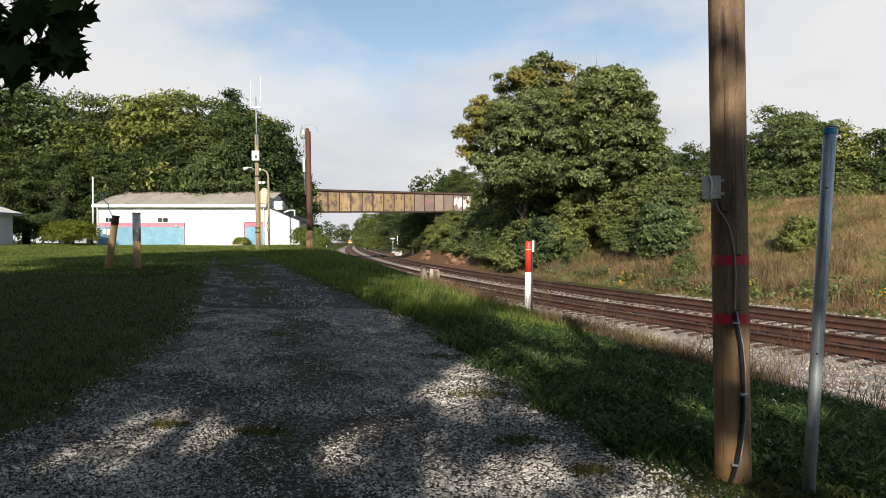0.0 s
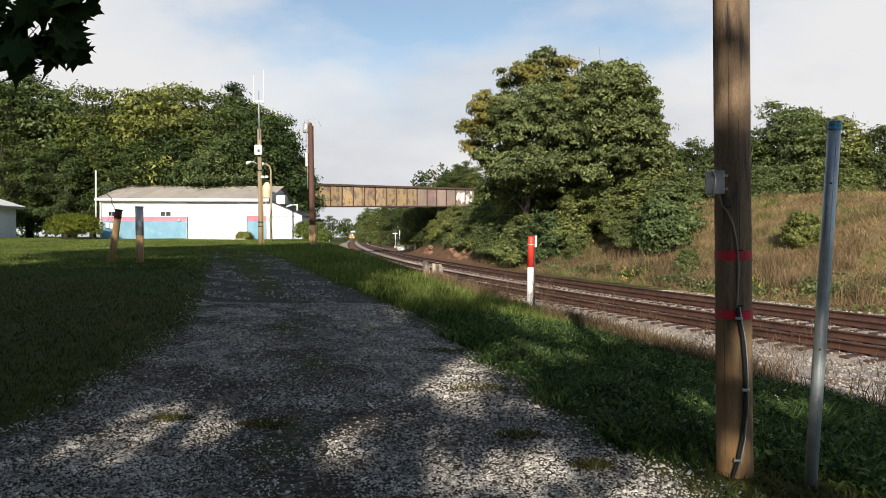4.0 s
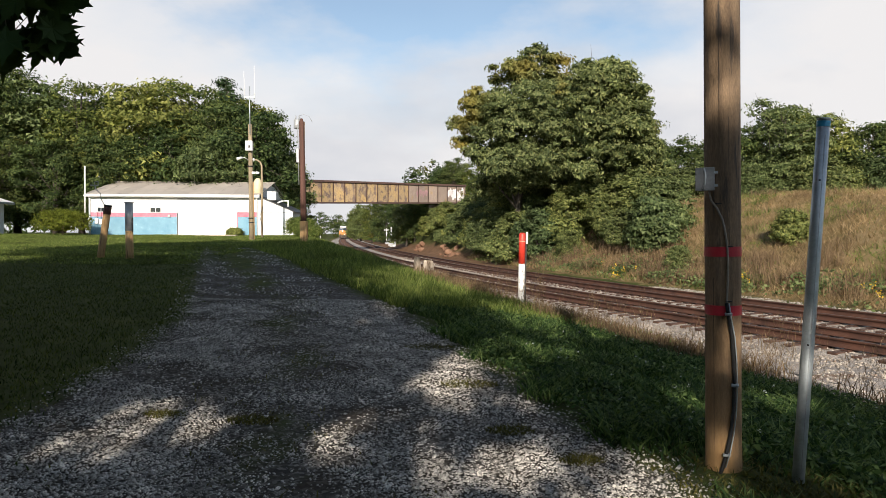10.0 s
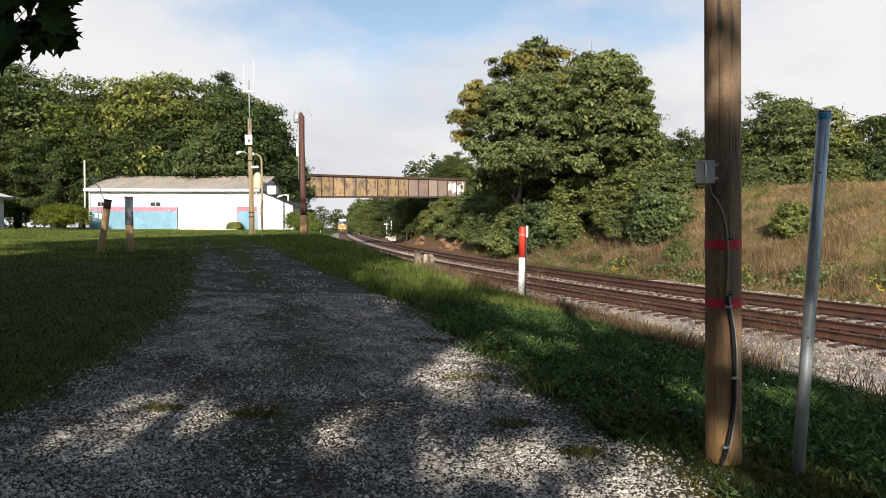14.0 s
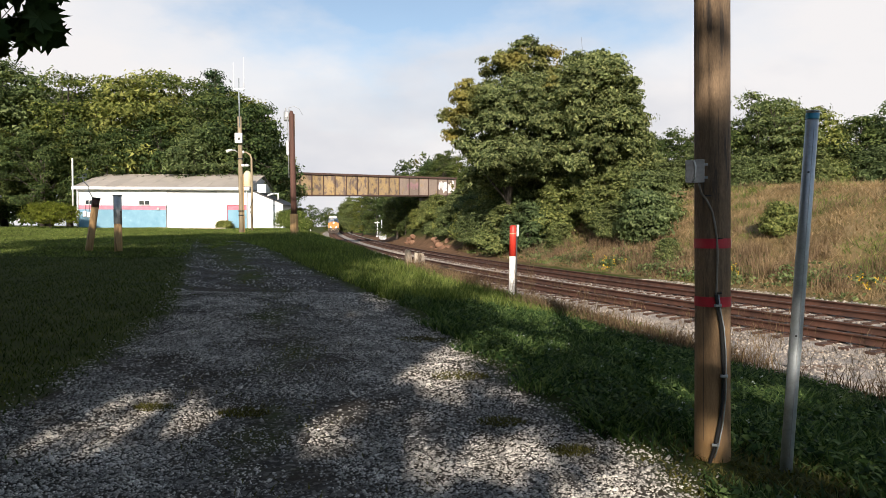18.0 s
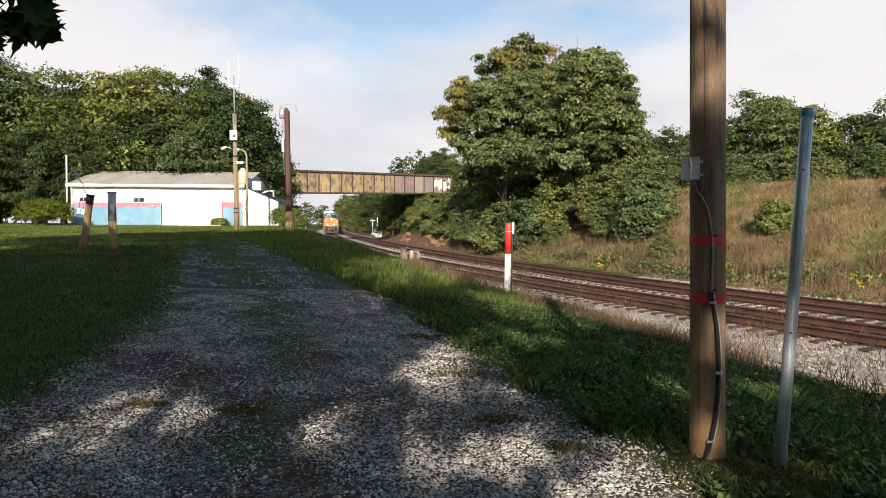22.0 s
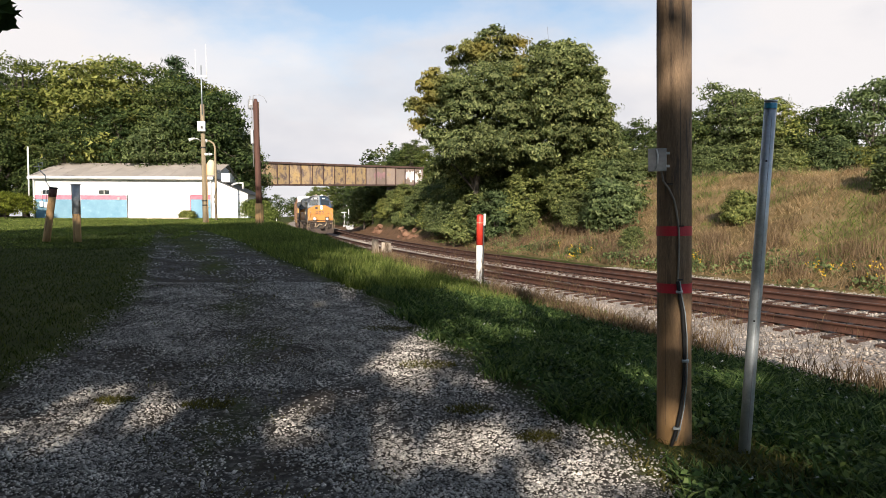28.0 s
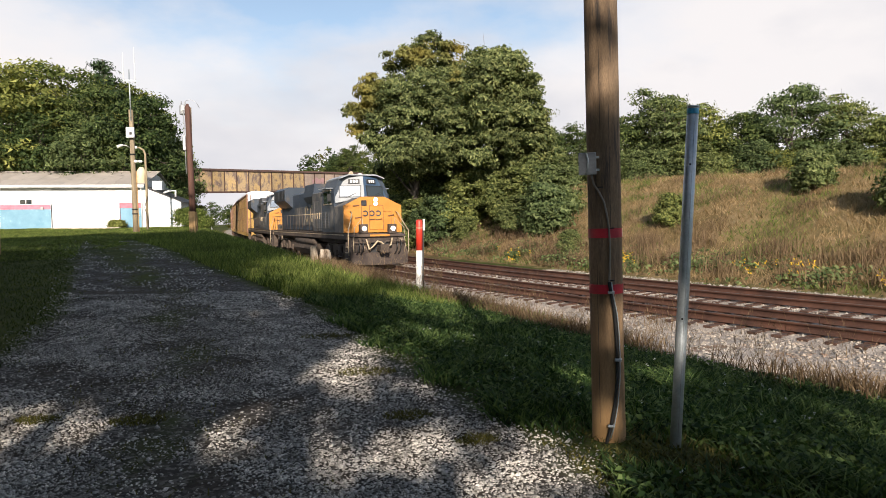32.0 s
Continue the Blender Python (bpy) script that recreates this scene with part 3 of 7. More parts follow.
def wood_trees():
    """The woods behind the long building, and the trees along the line."""
    kinds = []
    for i, (h, w, mat) in enumerate(((14, 9, LEAF_WOOD), (12, 8.5, LEAF_WOOD), (15, 9.5, LEAF_WOOD), (10, 8, LEAF_SHRUB))):
        rng = np.random.default_rng(40 + i)
        kinds.append((h, tree("deciduous_tree", "full green deciduous tree at the edge of the woods", random_lobes(rng, h, w, 20, 0.1, 0.85), h * 0.92, 0.24, mat, 480, 40, 0.42, 0.185, 50 + i, pose(0, 0, -60), group="trees of the woods", hollow=0.6, flat=0.4)))
    rng = np.random.default_rng(7)
    spots = []
    # x, y, height: front row, then the rows behind
    for x, y, h in ((-44, 58, 12.5), (-38.5, 60, 14.2), (-34, 62, 12.4), (-31.0, 60, 13.2), (-25.5, 60, 12.5), (-21.5, 61, 13.2), (-18.2, 59, 11.6), (-15.6, 58, 10.6),
                    (-49, 62, 13.5), (-41, 67, 14.5), (-33, 69, 13.8), (-27, 68, 12.8), (-20, 68, 13.6), (-17.6, 66, 12.0), (-55, 56, 13.0), (-47, 72, 14),
                    (-36, 55.5, 8.5), (-31.5, 56.5, 7.5), (-40.5, 54.5, 8.0), (-15.0, 63, 8.0), (-16.6, 72, 8.6), (-46, 53, 9.0), (-26.5, 56.8, 8.2), (-22, 57.2, 8.8), (-18.2, 56.6, 8.0)):
        spots.append((x, y, h))
    # left of the line, past the bridge
    for x, y, h in ((-21, 84, 7.2), (-22.5, 95, 9), (-27, 118, 9.5), (-31, 138, 9), (-36, 160, 9.5), (-41, 190, 10), (-49, 225, 11), (-33, 120, 12), (-42, 150, 12), (-56, 270, 12), (-64, 320, 12), (-72, 380, 13)):
        spots.append((x, y, h))
    # right of the line, past the bridge
    for x, y, h in ((0.5, 112, 7.0), (-3.5, 122, 8.0), (-7.5, 138, 9.0), (-12, 160, 10.5), (-18, 190, 11), (-25, 225, 11), (4, 122, 8.5), (-2, 140, 9.5), (-33, 280, 11.5), (-41, 340, 12), (-48, 400, 13), (9, 116, 10.5), (7.8, 64, 8.0), (10.6, 62.5, 8.6), (14.0, 61, 8.2), (8.4, 60.5, 6.2), (-3.5, 109, 6.0), (-1.5, 114, 6.6), (-5, 112, 6.5), (2.5, 108, 7.5)):
        spots.append((x, y, h))
    h, lobes = 14.6, []
    for i in range(34):
        f = (i + 0.5) / 34
        a, r = i * 2.4, 3.0 * (1 - f) ** 0.8 + 0.25
        lobes.append((0.6 * r * math.cos(a), 0.6 * r * math.sin(a), 2.0 + (h - 2.4) * f, 0.55 * r + 0.25, 0.55 * r + 0.25, 0.38))
    tree("conifer_tree", "tall dark narrow conifer standing in the woods", lobes, h, 0.22, LEAF_PINE, 620, 40, 0.3, 0.15, 58, pose(-19.4, 63.5, ground_at(-19.4, 63.5)), group="trees of the woods", flat=0.35)
    used = [0] * len(kinds)
    for i, (x, y, h) in enumerate(spots):
        k = int(rng.integers(0, 4)) if h > 9 else int(rng.integers(1, 4))
        hk, t = kinds[k]
        s = h / hk
        m = pose(x, y, ground_at(x, y), 0, 0, float(rng.uniform(0, 360))) @ Matrix.Diagonal((s * 1.05, s * 1.05, s, 1))
        if used[k] == 0:
            t.matrix_basis = m
        else:
            c = copy_thing(t, pose(0, 0, 0))
            c.matrix_basis = m
        used[k] += 1


def far_woods():
    """The tree line far behind, as one mass of foliage."""
    rng = np.random.default_rng(11)
    pts, nr = [], []
    # the last two belts are unseen, added behind the viewer to block low sky
    for x0, x1, y0, h in ((-15, 8, 180, 18), (8, 30, 175, 14), (28, 60, 150, 12), (60, 130, 140, 14), (-220, -60, 110, 15), (-120, -50, 420, 14), (-75, 40, 520, 14), (40, 240, 420, 16), (130, 300, 180, 18), (-110, -16, -34, 10), (-16, 100, -38, 9)):
        n = int((x1 - x0) / 3.2) + 1
        for i in range(n):
            x, y = x0 + (x1 - x0) * (i + rng.uniform(0, 1)) / n, y0 + rng.uniform(-6, 6)
            w, hh = rng.uniform(3.5, 6), h * rng.uniform(0.75, 1.1)
            z = ground_at(x, y)
            lobes = [(x + rng.normal(0, 1.5), y + rng.normal(0, 1), z + hh * f, w * 0.6, w * 0.6, hh * 0.22) for f in (0.15, 0.35, 0.5, 0.65, 0.8)]
            p, q = crown_points(lobes, 60, 10, 0.7, rng, 0.7)
            pts.append(p)
            nr.append(q)
    ob = new("distant_woods", leaf_mesh("distant_woods", np.concatenate(pts), np.concatenate(nr), 0.6, LEAF_WOOD, rng))
    tagged(ob, "distant line of green woodland", "woods", kind="stuff")


def big_trees():
    # twin locust trees on top of the bank
    def sprays(lobes, n, seed):
        """Small outer tufts that break up the outline."""
        rng = np.random.default_rng(seed)
        out = list(lobes)
        for _ in range(n):
            x, y, z, rx, ry, rz = lobes[int(rng.integers(0, len(lobes)))]
            d = Vector(rng.normal(0, 1, 3)).normalized()
            k = float(rng.uniform(0.3, 0.65))
            out.append((x + d.x * rx * 1.1, y + d.y * ry * 1.1, max(1.5, z + d.z * rz * 1.15), k * 1.2, k, k * 0.7))
        return out

    def locust(label, x, y, lobes, n, seed, height, radius, clumps):
        """lobes: east, north of the trunk, height over the datum, and the half widths."""
        g = ground_at(x, y)
        own = [(lx - x, ly, lz - g, rx, ry, rz) for lx, ly, lz, rx, ry, rz in lobes]
        own += [((lx - x) * 0.86, ly - 2.6, (lz - g) * 0.93 - 0.3, rx * 0.85, ry, rz * 0.9) for lx, ly, lz, rx, ry, rz in lobes if 6.5 < lz < 14.8]
        rng = np.random.default_rng(seed + 100)
        small = []
        for px, py, pz, rx, ry, rz in own:  # each bough ends in many small feathery sprays
            for _ in range(9):
                d = Vector(rng.normal(0, 1, 3)).normalized() * float(rng.uniform(0.45, 1.12))
                k = float(rng.uniform(0.32, 0.62))
                small.append((px + d.x * rx, py + d.y * ry, pz + d.z * rz - 0.15 * rx * abs(d.x), k * rx * 0.75, k * ry * 0.75, k * rz * 0.6))
        tree("locust_tree", label, sprays(small + own, n, seed), height, radius, LEAF_BIG, clumps, 32, 0.21, 0.155, seed, pose(x, y, g), long=1.9, hollow=0.15, flat=0.5, boughs=own[:13])

    a = [(8.2, 0, 16.2, 1.9, 1.8, 0.9), (6.2, 0.2, 15.0, 1.7, 1.8, 1.1), (7.7, 0, 13.6, 2.5, 2.4, 1.6), (4.7, 0.2, 12.9, 1.7, 1.8, 1.0), (3.1, 0, 12.3, 1.3, 1.4, 0.6), (2.0, 0.2, 10.9, 0.9, 1.1, 0.6), (3.7, -0.2, 10.5, 1.7, 1.8, 1.0),
         (2.2, 0, 9.1, 1.0, 1.1, 0.5), (5.9, -0.6, 11.1, 2.2, 2.0, 1.5), (8.6, -0.4, 11.3, 2.3, 2.2, 1.7), (4.0, -0.5, 8.2, 1.3, 1.3, 0.6), (6.1, -0.8, 8.7, 1.9, 1.7, 1.1), (8.7, -0.6, 8.2, 2.0, 1.9, 1.2), (10.5, 0, 13.2, 1.6, 1.7, 1.4), (7.4, 0.4, 14.9, 2.0, 1.8, 1.2), (10.2, -0.4, 10.2, 1.8, 1.8, 1.5), (10.0, 0.2, 7.6, 1.6, 1.6, 1.2), (5.2, 0.8, 6.4, 1.3, 1.4, 0.6), (7.6, 1.0, 5.8, 1.6, 1.6, 0.7), (9.6, 0.2, 15.3, 1.5, 1.5, 1.0), (4.6, 1.5, 5.6, 1.5, 1.4, 1.1), (6.6, 1.6, 5.0, 1.8, 1.5, 1.4), (9.2, 1.4, 5.2, 2.0, 1.5, 1.4), (5.6, 0.8, 7.2, 1.8, 1.5, 1.2), (8.0, 0.6, 6.8, 2.0, 1.6, 1.3), (11.0, 1.0, 5.8, 1.6, 1.5, 1.3), (4.5, -3.0, 7.5, 1.3, 1.2, 0.6), (7.2, -3.4, 7.6, 1.6, 1.2, 0.7)]
    locust("tall spreading locust tree with some yellowed leaves on the bank", 6.9, 56.5, a, 60, 61, 12.0, 0.3, 3600)
    b = [(11.4, 0, 14.2, 1.3, 1.3, 0.9), (10.4, 0, 12.4, 1.4, 1.4, 1.2), (12.6, 0.1, 13.9, 1.4, 1.4, 1.0), (13.5, 0, 14.4, 1.4, 1.5, 0.9), (12.4, 0.1, 12.6, 2.1, 2.0, 1.4), (14.7, 0, 12.4, 1.6, 1.6, 1.3), (15.5, 0.2, 10.4, 1.5, 1.5, 1.3), (13.4, -0.6, 10.4, 2.1, 2.0, 1.4), (11.2, -0.3, 10.5, 1.6, 1.6, 1.2), (16.3, 0, 8.8, 1.1, 1.2, 0.8),
         (14.8, -0.5, 8.2, 1.8, 1.7, 1.2), (12.2, -0.8, 8.2, 1.9, 1.8, 1.3), (10.6, -0.6, 7.0, 1.3, 1.3, 1.0), (13.4, -0.8, 6.2, 1.9, 1.7, 1.0), (15.8, -0.3, 6.4, 1.5, 1.4, 1.0), (17.0, 0, 7.3, 0.8, 0.9, 0.5), (11.8, -0.4, 5.0, 1.2, 1.2, 0.8), (14.8, -0.4, 4.8, 1.4, 1.2, 0.8)]
    locust("broad green locust tree on top of the bank", 13.2, 53.0, b, 50, 62, 12.5, 0.28, 2600)


def bank_trees():
    """Smaller trees and the hedge along the top of the bank."""
    kinds = []
    for i, (h, w, mat) in enumerate(((6.0, 5.5, LEAF_SHRUB), (5.0, 5.0, LEAF_WOOD), (3.0, 4.2, LEAF_SHRUB))):
        rng = np.random.default_rng(80 + i)
        kinds.append((h, tree("bank_tree" if i < 2 else "hedge_bush", "young green tree on top of the bank" if i < 2 else "dense green bush on top of the bank", random_lobes(rng, h, w, 19, 0.12, 0.72), h * 0.85, 0.12, mat, 400, 32, 0.25, 0.118, 90 + i, pose(0, 0, -60), "tree" if i < 2 else "bush", group="trees on the bank" if i < 2 else "bushes on the bank", flat=0.4)))
    used = [0, 0, 0]
    rng = np.random.default_rng(21)
    spots = [(26.5, 52, 7.5, 0), (29.5, 53, 7.0, 0), (33, 52, 5.7, 1), (36.5, 50, 8.0, 0), (40.5, 49, 6.7, 0), (44, 47, 5.5, 1), (47.5, 44, 6.6, 0), (23.2, 54, 5.5, 1), (20.5, 58, 5.0, 1), (51, 40, 6.7, 0), (55, 36, 7.1, 1), (17.5, 58, 4.8, 1), (31, 60, 7.8, 0), (60, 30, 7.3, 0)]
    spots += [(16.5 + i * 2.3, 52.5 - i * 0.45 + float(rng.uniform(-0.8, 0.8)), float(rng.uniform(2.2, 3.2)), 2) for i in range(17)]
    for x, y, h, k in spots:
        hk, t = kinds[k]
        s = h / hk
        m = pose(x, y, ground_at(x, y, 0.1), 0, 0, float(rng.uniform(0, 360))) @ Matrix.Diagonal((s * 1.1, s * 1.1, s, 1))
        if used[k]:
            copy_thing(t, pose(0, 0, 0)).matrix_basis = m
        else:
            t.matrix_basis = m
        used[k] += 1


def slope_bushes():
    rng = np.random.default_rng(31)
    kinds = []
    for i, (h, w, mat) in enumerate(((3.2, 4.0, LEAF_SHRUB), (2.2, 2.6, LEAF_SHRUB))):
        kinds.append((h, tree("shrub", "leafy green shrub on the bank above the track", random_lobes(rng, h, w, 11, 0.1), h * 0.8, 0.06, mat, 380, 30, 0.19, 0.116, 120 + i, pose(0, 0, -60), "shrub", group="shrubs on the bank", hollow=0.6, flat=0.45)))
    used = [0, 0]
    # place along the line, square offset, height
    for y, q, h, k in ((62, 9.6, 3.6, 0), (58, 9.8, 3.8, 0), (54, 9.6, 3.6, 0), (50.5, 10.2, 3.4, 0), (60, 12.5, 4.4, 0), (55, 12.5, 4.2, 0), (50, 13.0, 4.0, 0), (46.5, 11.0, 1.8, 0), (45, 14.0, 3.6, 0), (42, 12.8, 2.4, 0), (40.5, 15.0, 3.2, 0), (38.5, 13.0, 2.8, 1),
                       (29.4, 14.7, 1.5, 1), (33.4, 11.0, 1.2, 1), (66, 10.5, 3.6, 0), (70, 11.0, 3.6, 0), (75, 11.5, 3.6, 0), (66, 14, 4.4, 0), (73, 15, 4.2, 0), (18.0, 16.5, 2.2, 1), (24.0, 19.0, 1.8, 1), (45, 16.5, 3.4, 0), (49, 16.5, 3.6, 0), (76, 16, 3.2, 0), (79, 10.4, 2.6, 0), (90, 10.6, 2.6, 0), (94, 11.0, 2.6, 0), (87, 11.0, 2.8, 0), (98, 10.4, 2.6, 0), (76.5, 10.2, 3.0, 0), (84, 9.8, 1.5, 1), (72, 12.6, 4.0, 0)):
        x0, y0 = (float(v) for v in offset_point(y, q))
        hk, t = kinds[k]
        s = h / hk
        m = pose(x0, y0, ground_at(x0, y0, 0.1), 0, 0, float(rng.uniform(0, 360))) @ Matrix.Diagonal((s * 1.1, s * 1.1, s, 1))
        if used[k]:
            copy_thing(t, pose(0, 0, 0)).matrix_basis = m
        else:
            t.matrix_basis = m
        used[k] += 1


def maple_leaf(bm, m, size):
    """A five-lobed leaf with pointed tips, slightly cupped, in the plane of m."""
    half = [(0.0, -0.5), (0.1, -0.3), (0.36, -0.36), (0.3, -0.2), (0.52, 0.0), (0.36, 0.02), (0.46, 0.3), (0.22, 0.2), (0.17, 0.4), (0.07, 0.5), (0.0, 0.85)]
    ring = half + [(-x, y) for x, y in half[-2:0:-1]]
    mid = bm.verts.new(m @ Vector((0, -0.05 * size, -0.06 * size)))
    vs = [bm.verts.new(m @ Vector((x * size, y * size, 0.12 * size * (x * x + y * y)))) for x, y in ring]
    for i in range(len(vs)):
        bm.faces.new((mid, vs[i], vs[(i + 1) % len(vs)]))


# ground spots to be sunlit; the shade trees' crowns are opened for them
SUN_GAPS = ((-18.2, 27.0, 4.4, 7.5), (-19.0, 38.0, 6.5, 8.0), (-23.0, 32.0, 9.0, 10.0), (-10.0, 43.0, 11.0, 6.5), (-2.2, 5.9, 0.9, 1.7), (-0.8, 5.9, 0.55, 1.3), (1.2, 4.4, 1.1, 1.6), (0.3, 4.8, 0.6, 1.2), (0.25, 7.5, 0.9, 1.6), (1.4, 9.6, 0.9, 1.2), (3.2, 7.0, 0.8, 1.1), (2.4, 6.3, 0.6, 1.8), (2.8, 4.4, 0.9, 0.7), (2.1, 5.3, 0.4, 0.8), (1.8, 13.5, 1.6, 3.0), (-0.6, 21.0, 3.0, 9.0), (-3.3, 4.1, 0.4, 0.4), (3.6, 12.0, 0.8, 1.2), (-11.5, 28.5, 2.2, 2.6), (-14.8, 25.0, 2.0, 3.6), (-9.2, 13.2, 0.4, 1.0), (-4.6, 9.6, 0.35, 0.9), (-1.3, 9.0, 0.3, 0.5))


def shade_trees():
    """The maple whose branch hangs in view, and unseen maples added for shade."""
    rng = np.random.default_rng(77)
    lobes = []
    for i in range(44):
        a, r = i * 2.4, 8.0 * math.sqrt((i + 0.5) / 44)
        x, y = r * math.cos(a), r * math.sin(a)
        zz = 10.5 + 5.5 * math.sqrt(max(0.0, 1 - (r / 9.0) ** 2)) * rng.uniform(-0.75, 1.15)
        k = rng.uniform(1.4, 2.2)
        lobes.append((x, y, max(zz, 7.4), k, k, k * 0.7))
    # low foliage added out of view to darken the lawn
    for i in range(60):
        a, r = i * 2.4, float(rng.uniform(6.0, 9.4))
        x, y = -10.4 + r * math.cos(a), -0.5 + r * math.sin(a)
        if x < -0.8 * max(y, 0.0) - 2.6:
            lobes.append((x + 10.4, y + 0.5, float(rng.uniform(3.4, 7.4)), 1.4, 1.4, 1.0))
    t = tree("maple_tree", "large maple tree shading the gravel lane", lobes, 14, 0.4, LEAF_MAPLE, 4200, 14, 0.5, 0.36, 78, pose(-10.4, -0.5, 0), hollow=0.2, gaps=SUN_GAPS)
    lobes = []
    # a second, unseen crown added to block sky over lane and lawn
    for i in range(40):
        a, r = i * 2.4, 7.6 * math.sqrt((i + 0.5) / 40)
        k = rng.uniform(1.3, 2.0)
        zz = 10.2 + 4.0 * math.sqrt(max(0.0, 1 - (r / 8.8) ** 2)) * rng.uniform(-0.5, 1.1)
        lobes.append((r * math.cos(a), r * math.sin(a), max(zz, 9.2), k, k, k * 0.6))
    tree("maple_tree", "unseen maple added to block the sky over the lane", lobes, 12, 0.36, LEAF_MAPLE, 2900, 14, 0.5, 0.36, 79, pose(-8.6, 5.6, 0), hollow=0.2, gaps=SUN_GAPS)
    # the low branch that hangs into view, in the first tree's own space
    o = Vector((10.4, 0.5, 0))
    limb = [Vector((-10.4, -0.5, 6.0)), Vector((-7.0, -0.6, 5.2)), Vector((-4.4, -0.2, 4.4)), Vector((-3.6, 0.6, 4.3)), Vector((-2.4, 1.8, 3.4)), Vector((-1.75, 2.3, 2.75)), Vector((-1.5, 2.4, 2.5))]
    br = part("low_branch", tube(bmesh.new(), [p + o for p in limb], [0.16, 0.12, 0.08, 0.06, 0.03, 0.012, 0.006], 8), BARK, t)
    spots = [(-1.52, 2.24), (-1.42, 2.28), (-1.34, 2.33), (-1.36, 2.4), (-1.30, 2.47), (-1.45, 2.42), (-1.55, 2.38), (-1.62, 2.27), (-1.5, 2.5), (-1.38, 2.52), (-1.6, 2.5), (-1.7, 2.35), (-1.7, 2.5), (-1.44, 2.6), (-1.56, 2.62), (-1.32, 2.6), (-1.8, 2.42), (-1.66, 2.6), (-1.47, 2.33), (-1.58, 2.3), (-1.40, 2.36), (-1.53, 2.45), (-1.26, 2.56), (-1.64, 2.42)] + [(float(rng.uniform(-1.85, -1.38)), float(rng.uniform(2.32, 2.68))) for _ in range(34)]
    turns = [float(rng.uniform(155, 250)) for _ in spots]
    # tips that stick out to the side and hang down from the edge of the spray
    for x, z, turn in ((-1.31, 2.43, 250), (-1.33, 2.35, 245), (-1.34, 2.30, 240), (-1.29, 2.47, 255), (-1.36, 2.38, 235), (-1.43, 2.27, 195), (-1.5, 2.26, 185), (-1.58, 2.28, 180), (-1.66, 2.24, 175), (-1.72, 2.22, 170), (-1.4, 2.3, 215), (-1.46, 2.36, 220), (-1.38, 2.44, 230), (-1.5, 2.4, 205), (-1.62, 2.34, 190)):
        spots.append((x, z))
        turns.append(turn + float(rng.uniform(-8, 8)))
    for (x, z), turn in zip(spots, turns):
        p = Vector((x, 2.4 + float(rng.uniform(-0.12, 0.12)), z)) + o
        m = Matrix.Translation(p) @ Euler((radians(70 + rng.uniform(-25, 25)), radians(rng.uniform(-30, 30)), radians(rng.uniform(-30, 30)))).to_matrix().to_4x4() @ pose(0, 0, 0, 0, 0, turn)
        bm = bmesh.new()
        maple_leaf(bm, m, float(rng.uniform(0.11, 0.15)))
        part("leaf", bm, LEAF_MAPLE, br)
        part("leaf_stalk", tube(bmesh.new(), [m @ Vector((0, -0.06, 0)), m @ Vector((0.01, -0.12, 0.0)), p + Vector((-0.05, 0.02, 0.1))], 0.0015, 4), BARK, br)
    # unseen trees added behind the viewer to cast the lane's shade
    for i, (x, y, h, w, n) in enumerate(((-2.4, -11.5, 12, 11, 330), (1.9, -12.5, 10.5, 6.5, 115), (-9.0, -8.5, 13, 11, 700), (-15.5, -6.5, 12, 10, 800), (-8.0, -19.0, 17, 11, 500))):
        lobes = random_lobes(rng, h, w, 18, 0.28)
        tree("maple_tree", "unseen maple added behind the lane to cast shade", lobes, h * 0.85, 0.35, LEAF_MAPLE, n, 14, 0.5, 0.36, 130 + i, pose(x, y, 0), hollow=0.2, gaps=SUN_GAPS)


def side_shade_tree():
    # low tree added outside the view to block light from the lawn
    rng = np.random.default_rng(177)
    lobes = [(5.6 * math.sqrt((i + 0.5) / 26) * math.cos(i * 2.4), 5.6 * math.sqrt((i + 0.5) / 26) * math.sin(i * 2.4), 4.6 + 1.3 * float(rng.uniform(-0.5, 1)), 1.4, 1.4, 0.9) for i in range(26)]
    tree("dogwood_tree", "unseen low tree added to darken the lawn", lobes, 4.8, 0.2, LEAF_MAPLE, 1300, 14, 0.4, 0.28, 178, pose(-14.0, 4.2, 0), hollow=0.2, gaps=SUN_GAPS)


def garden_bushes():
    rng = np.random.default_rng(55)
    for x, y, h, w, mat, label in ((-26.3, 48.2, 1.85, 3.7, LEAF_YELLOW, "rounded yellow-green bush turning red beside the building"), (-9.1, 45.6, 1.35, 2.0, SUNLIT_GRASS, "green bush at the end of the building"), (-8.3, 44.6, 0.9, 1.5, SUNLIT_GRASS, "green bush at the end of the building"), (-14.9, 50.4, 0.55, 0.9, LEAF_SHRUB, "small weed bush by the blue door")):
        lobes = [(w * 0.28 * math.cos(a), w * 0.2 * math.sin(a), h * 0.5, w * 0.26, w * 0.22, h * 0.46) for a in np.linspace(0, 6.28, 7)[:-1]] + [(0, 0, h * 0.6, w * 0.25, w * 0.25, h * 0.42)]
        tree("rounded_bush", label, lobes, h * 0.6, 0.04, mat, 700, 16, 0.1, 0.06, int(60 + x * -1), pose(x, y, ground_at(x, y)), "bush", hollow=0.75)


wood_trees()
far_woods()
big_trees()
bank_trees()
slope_bushes()
shade_trees()
side_shade_tree()
garden_bushes()

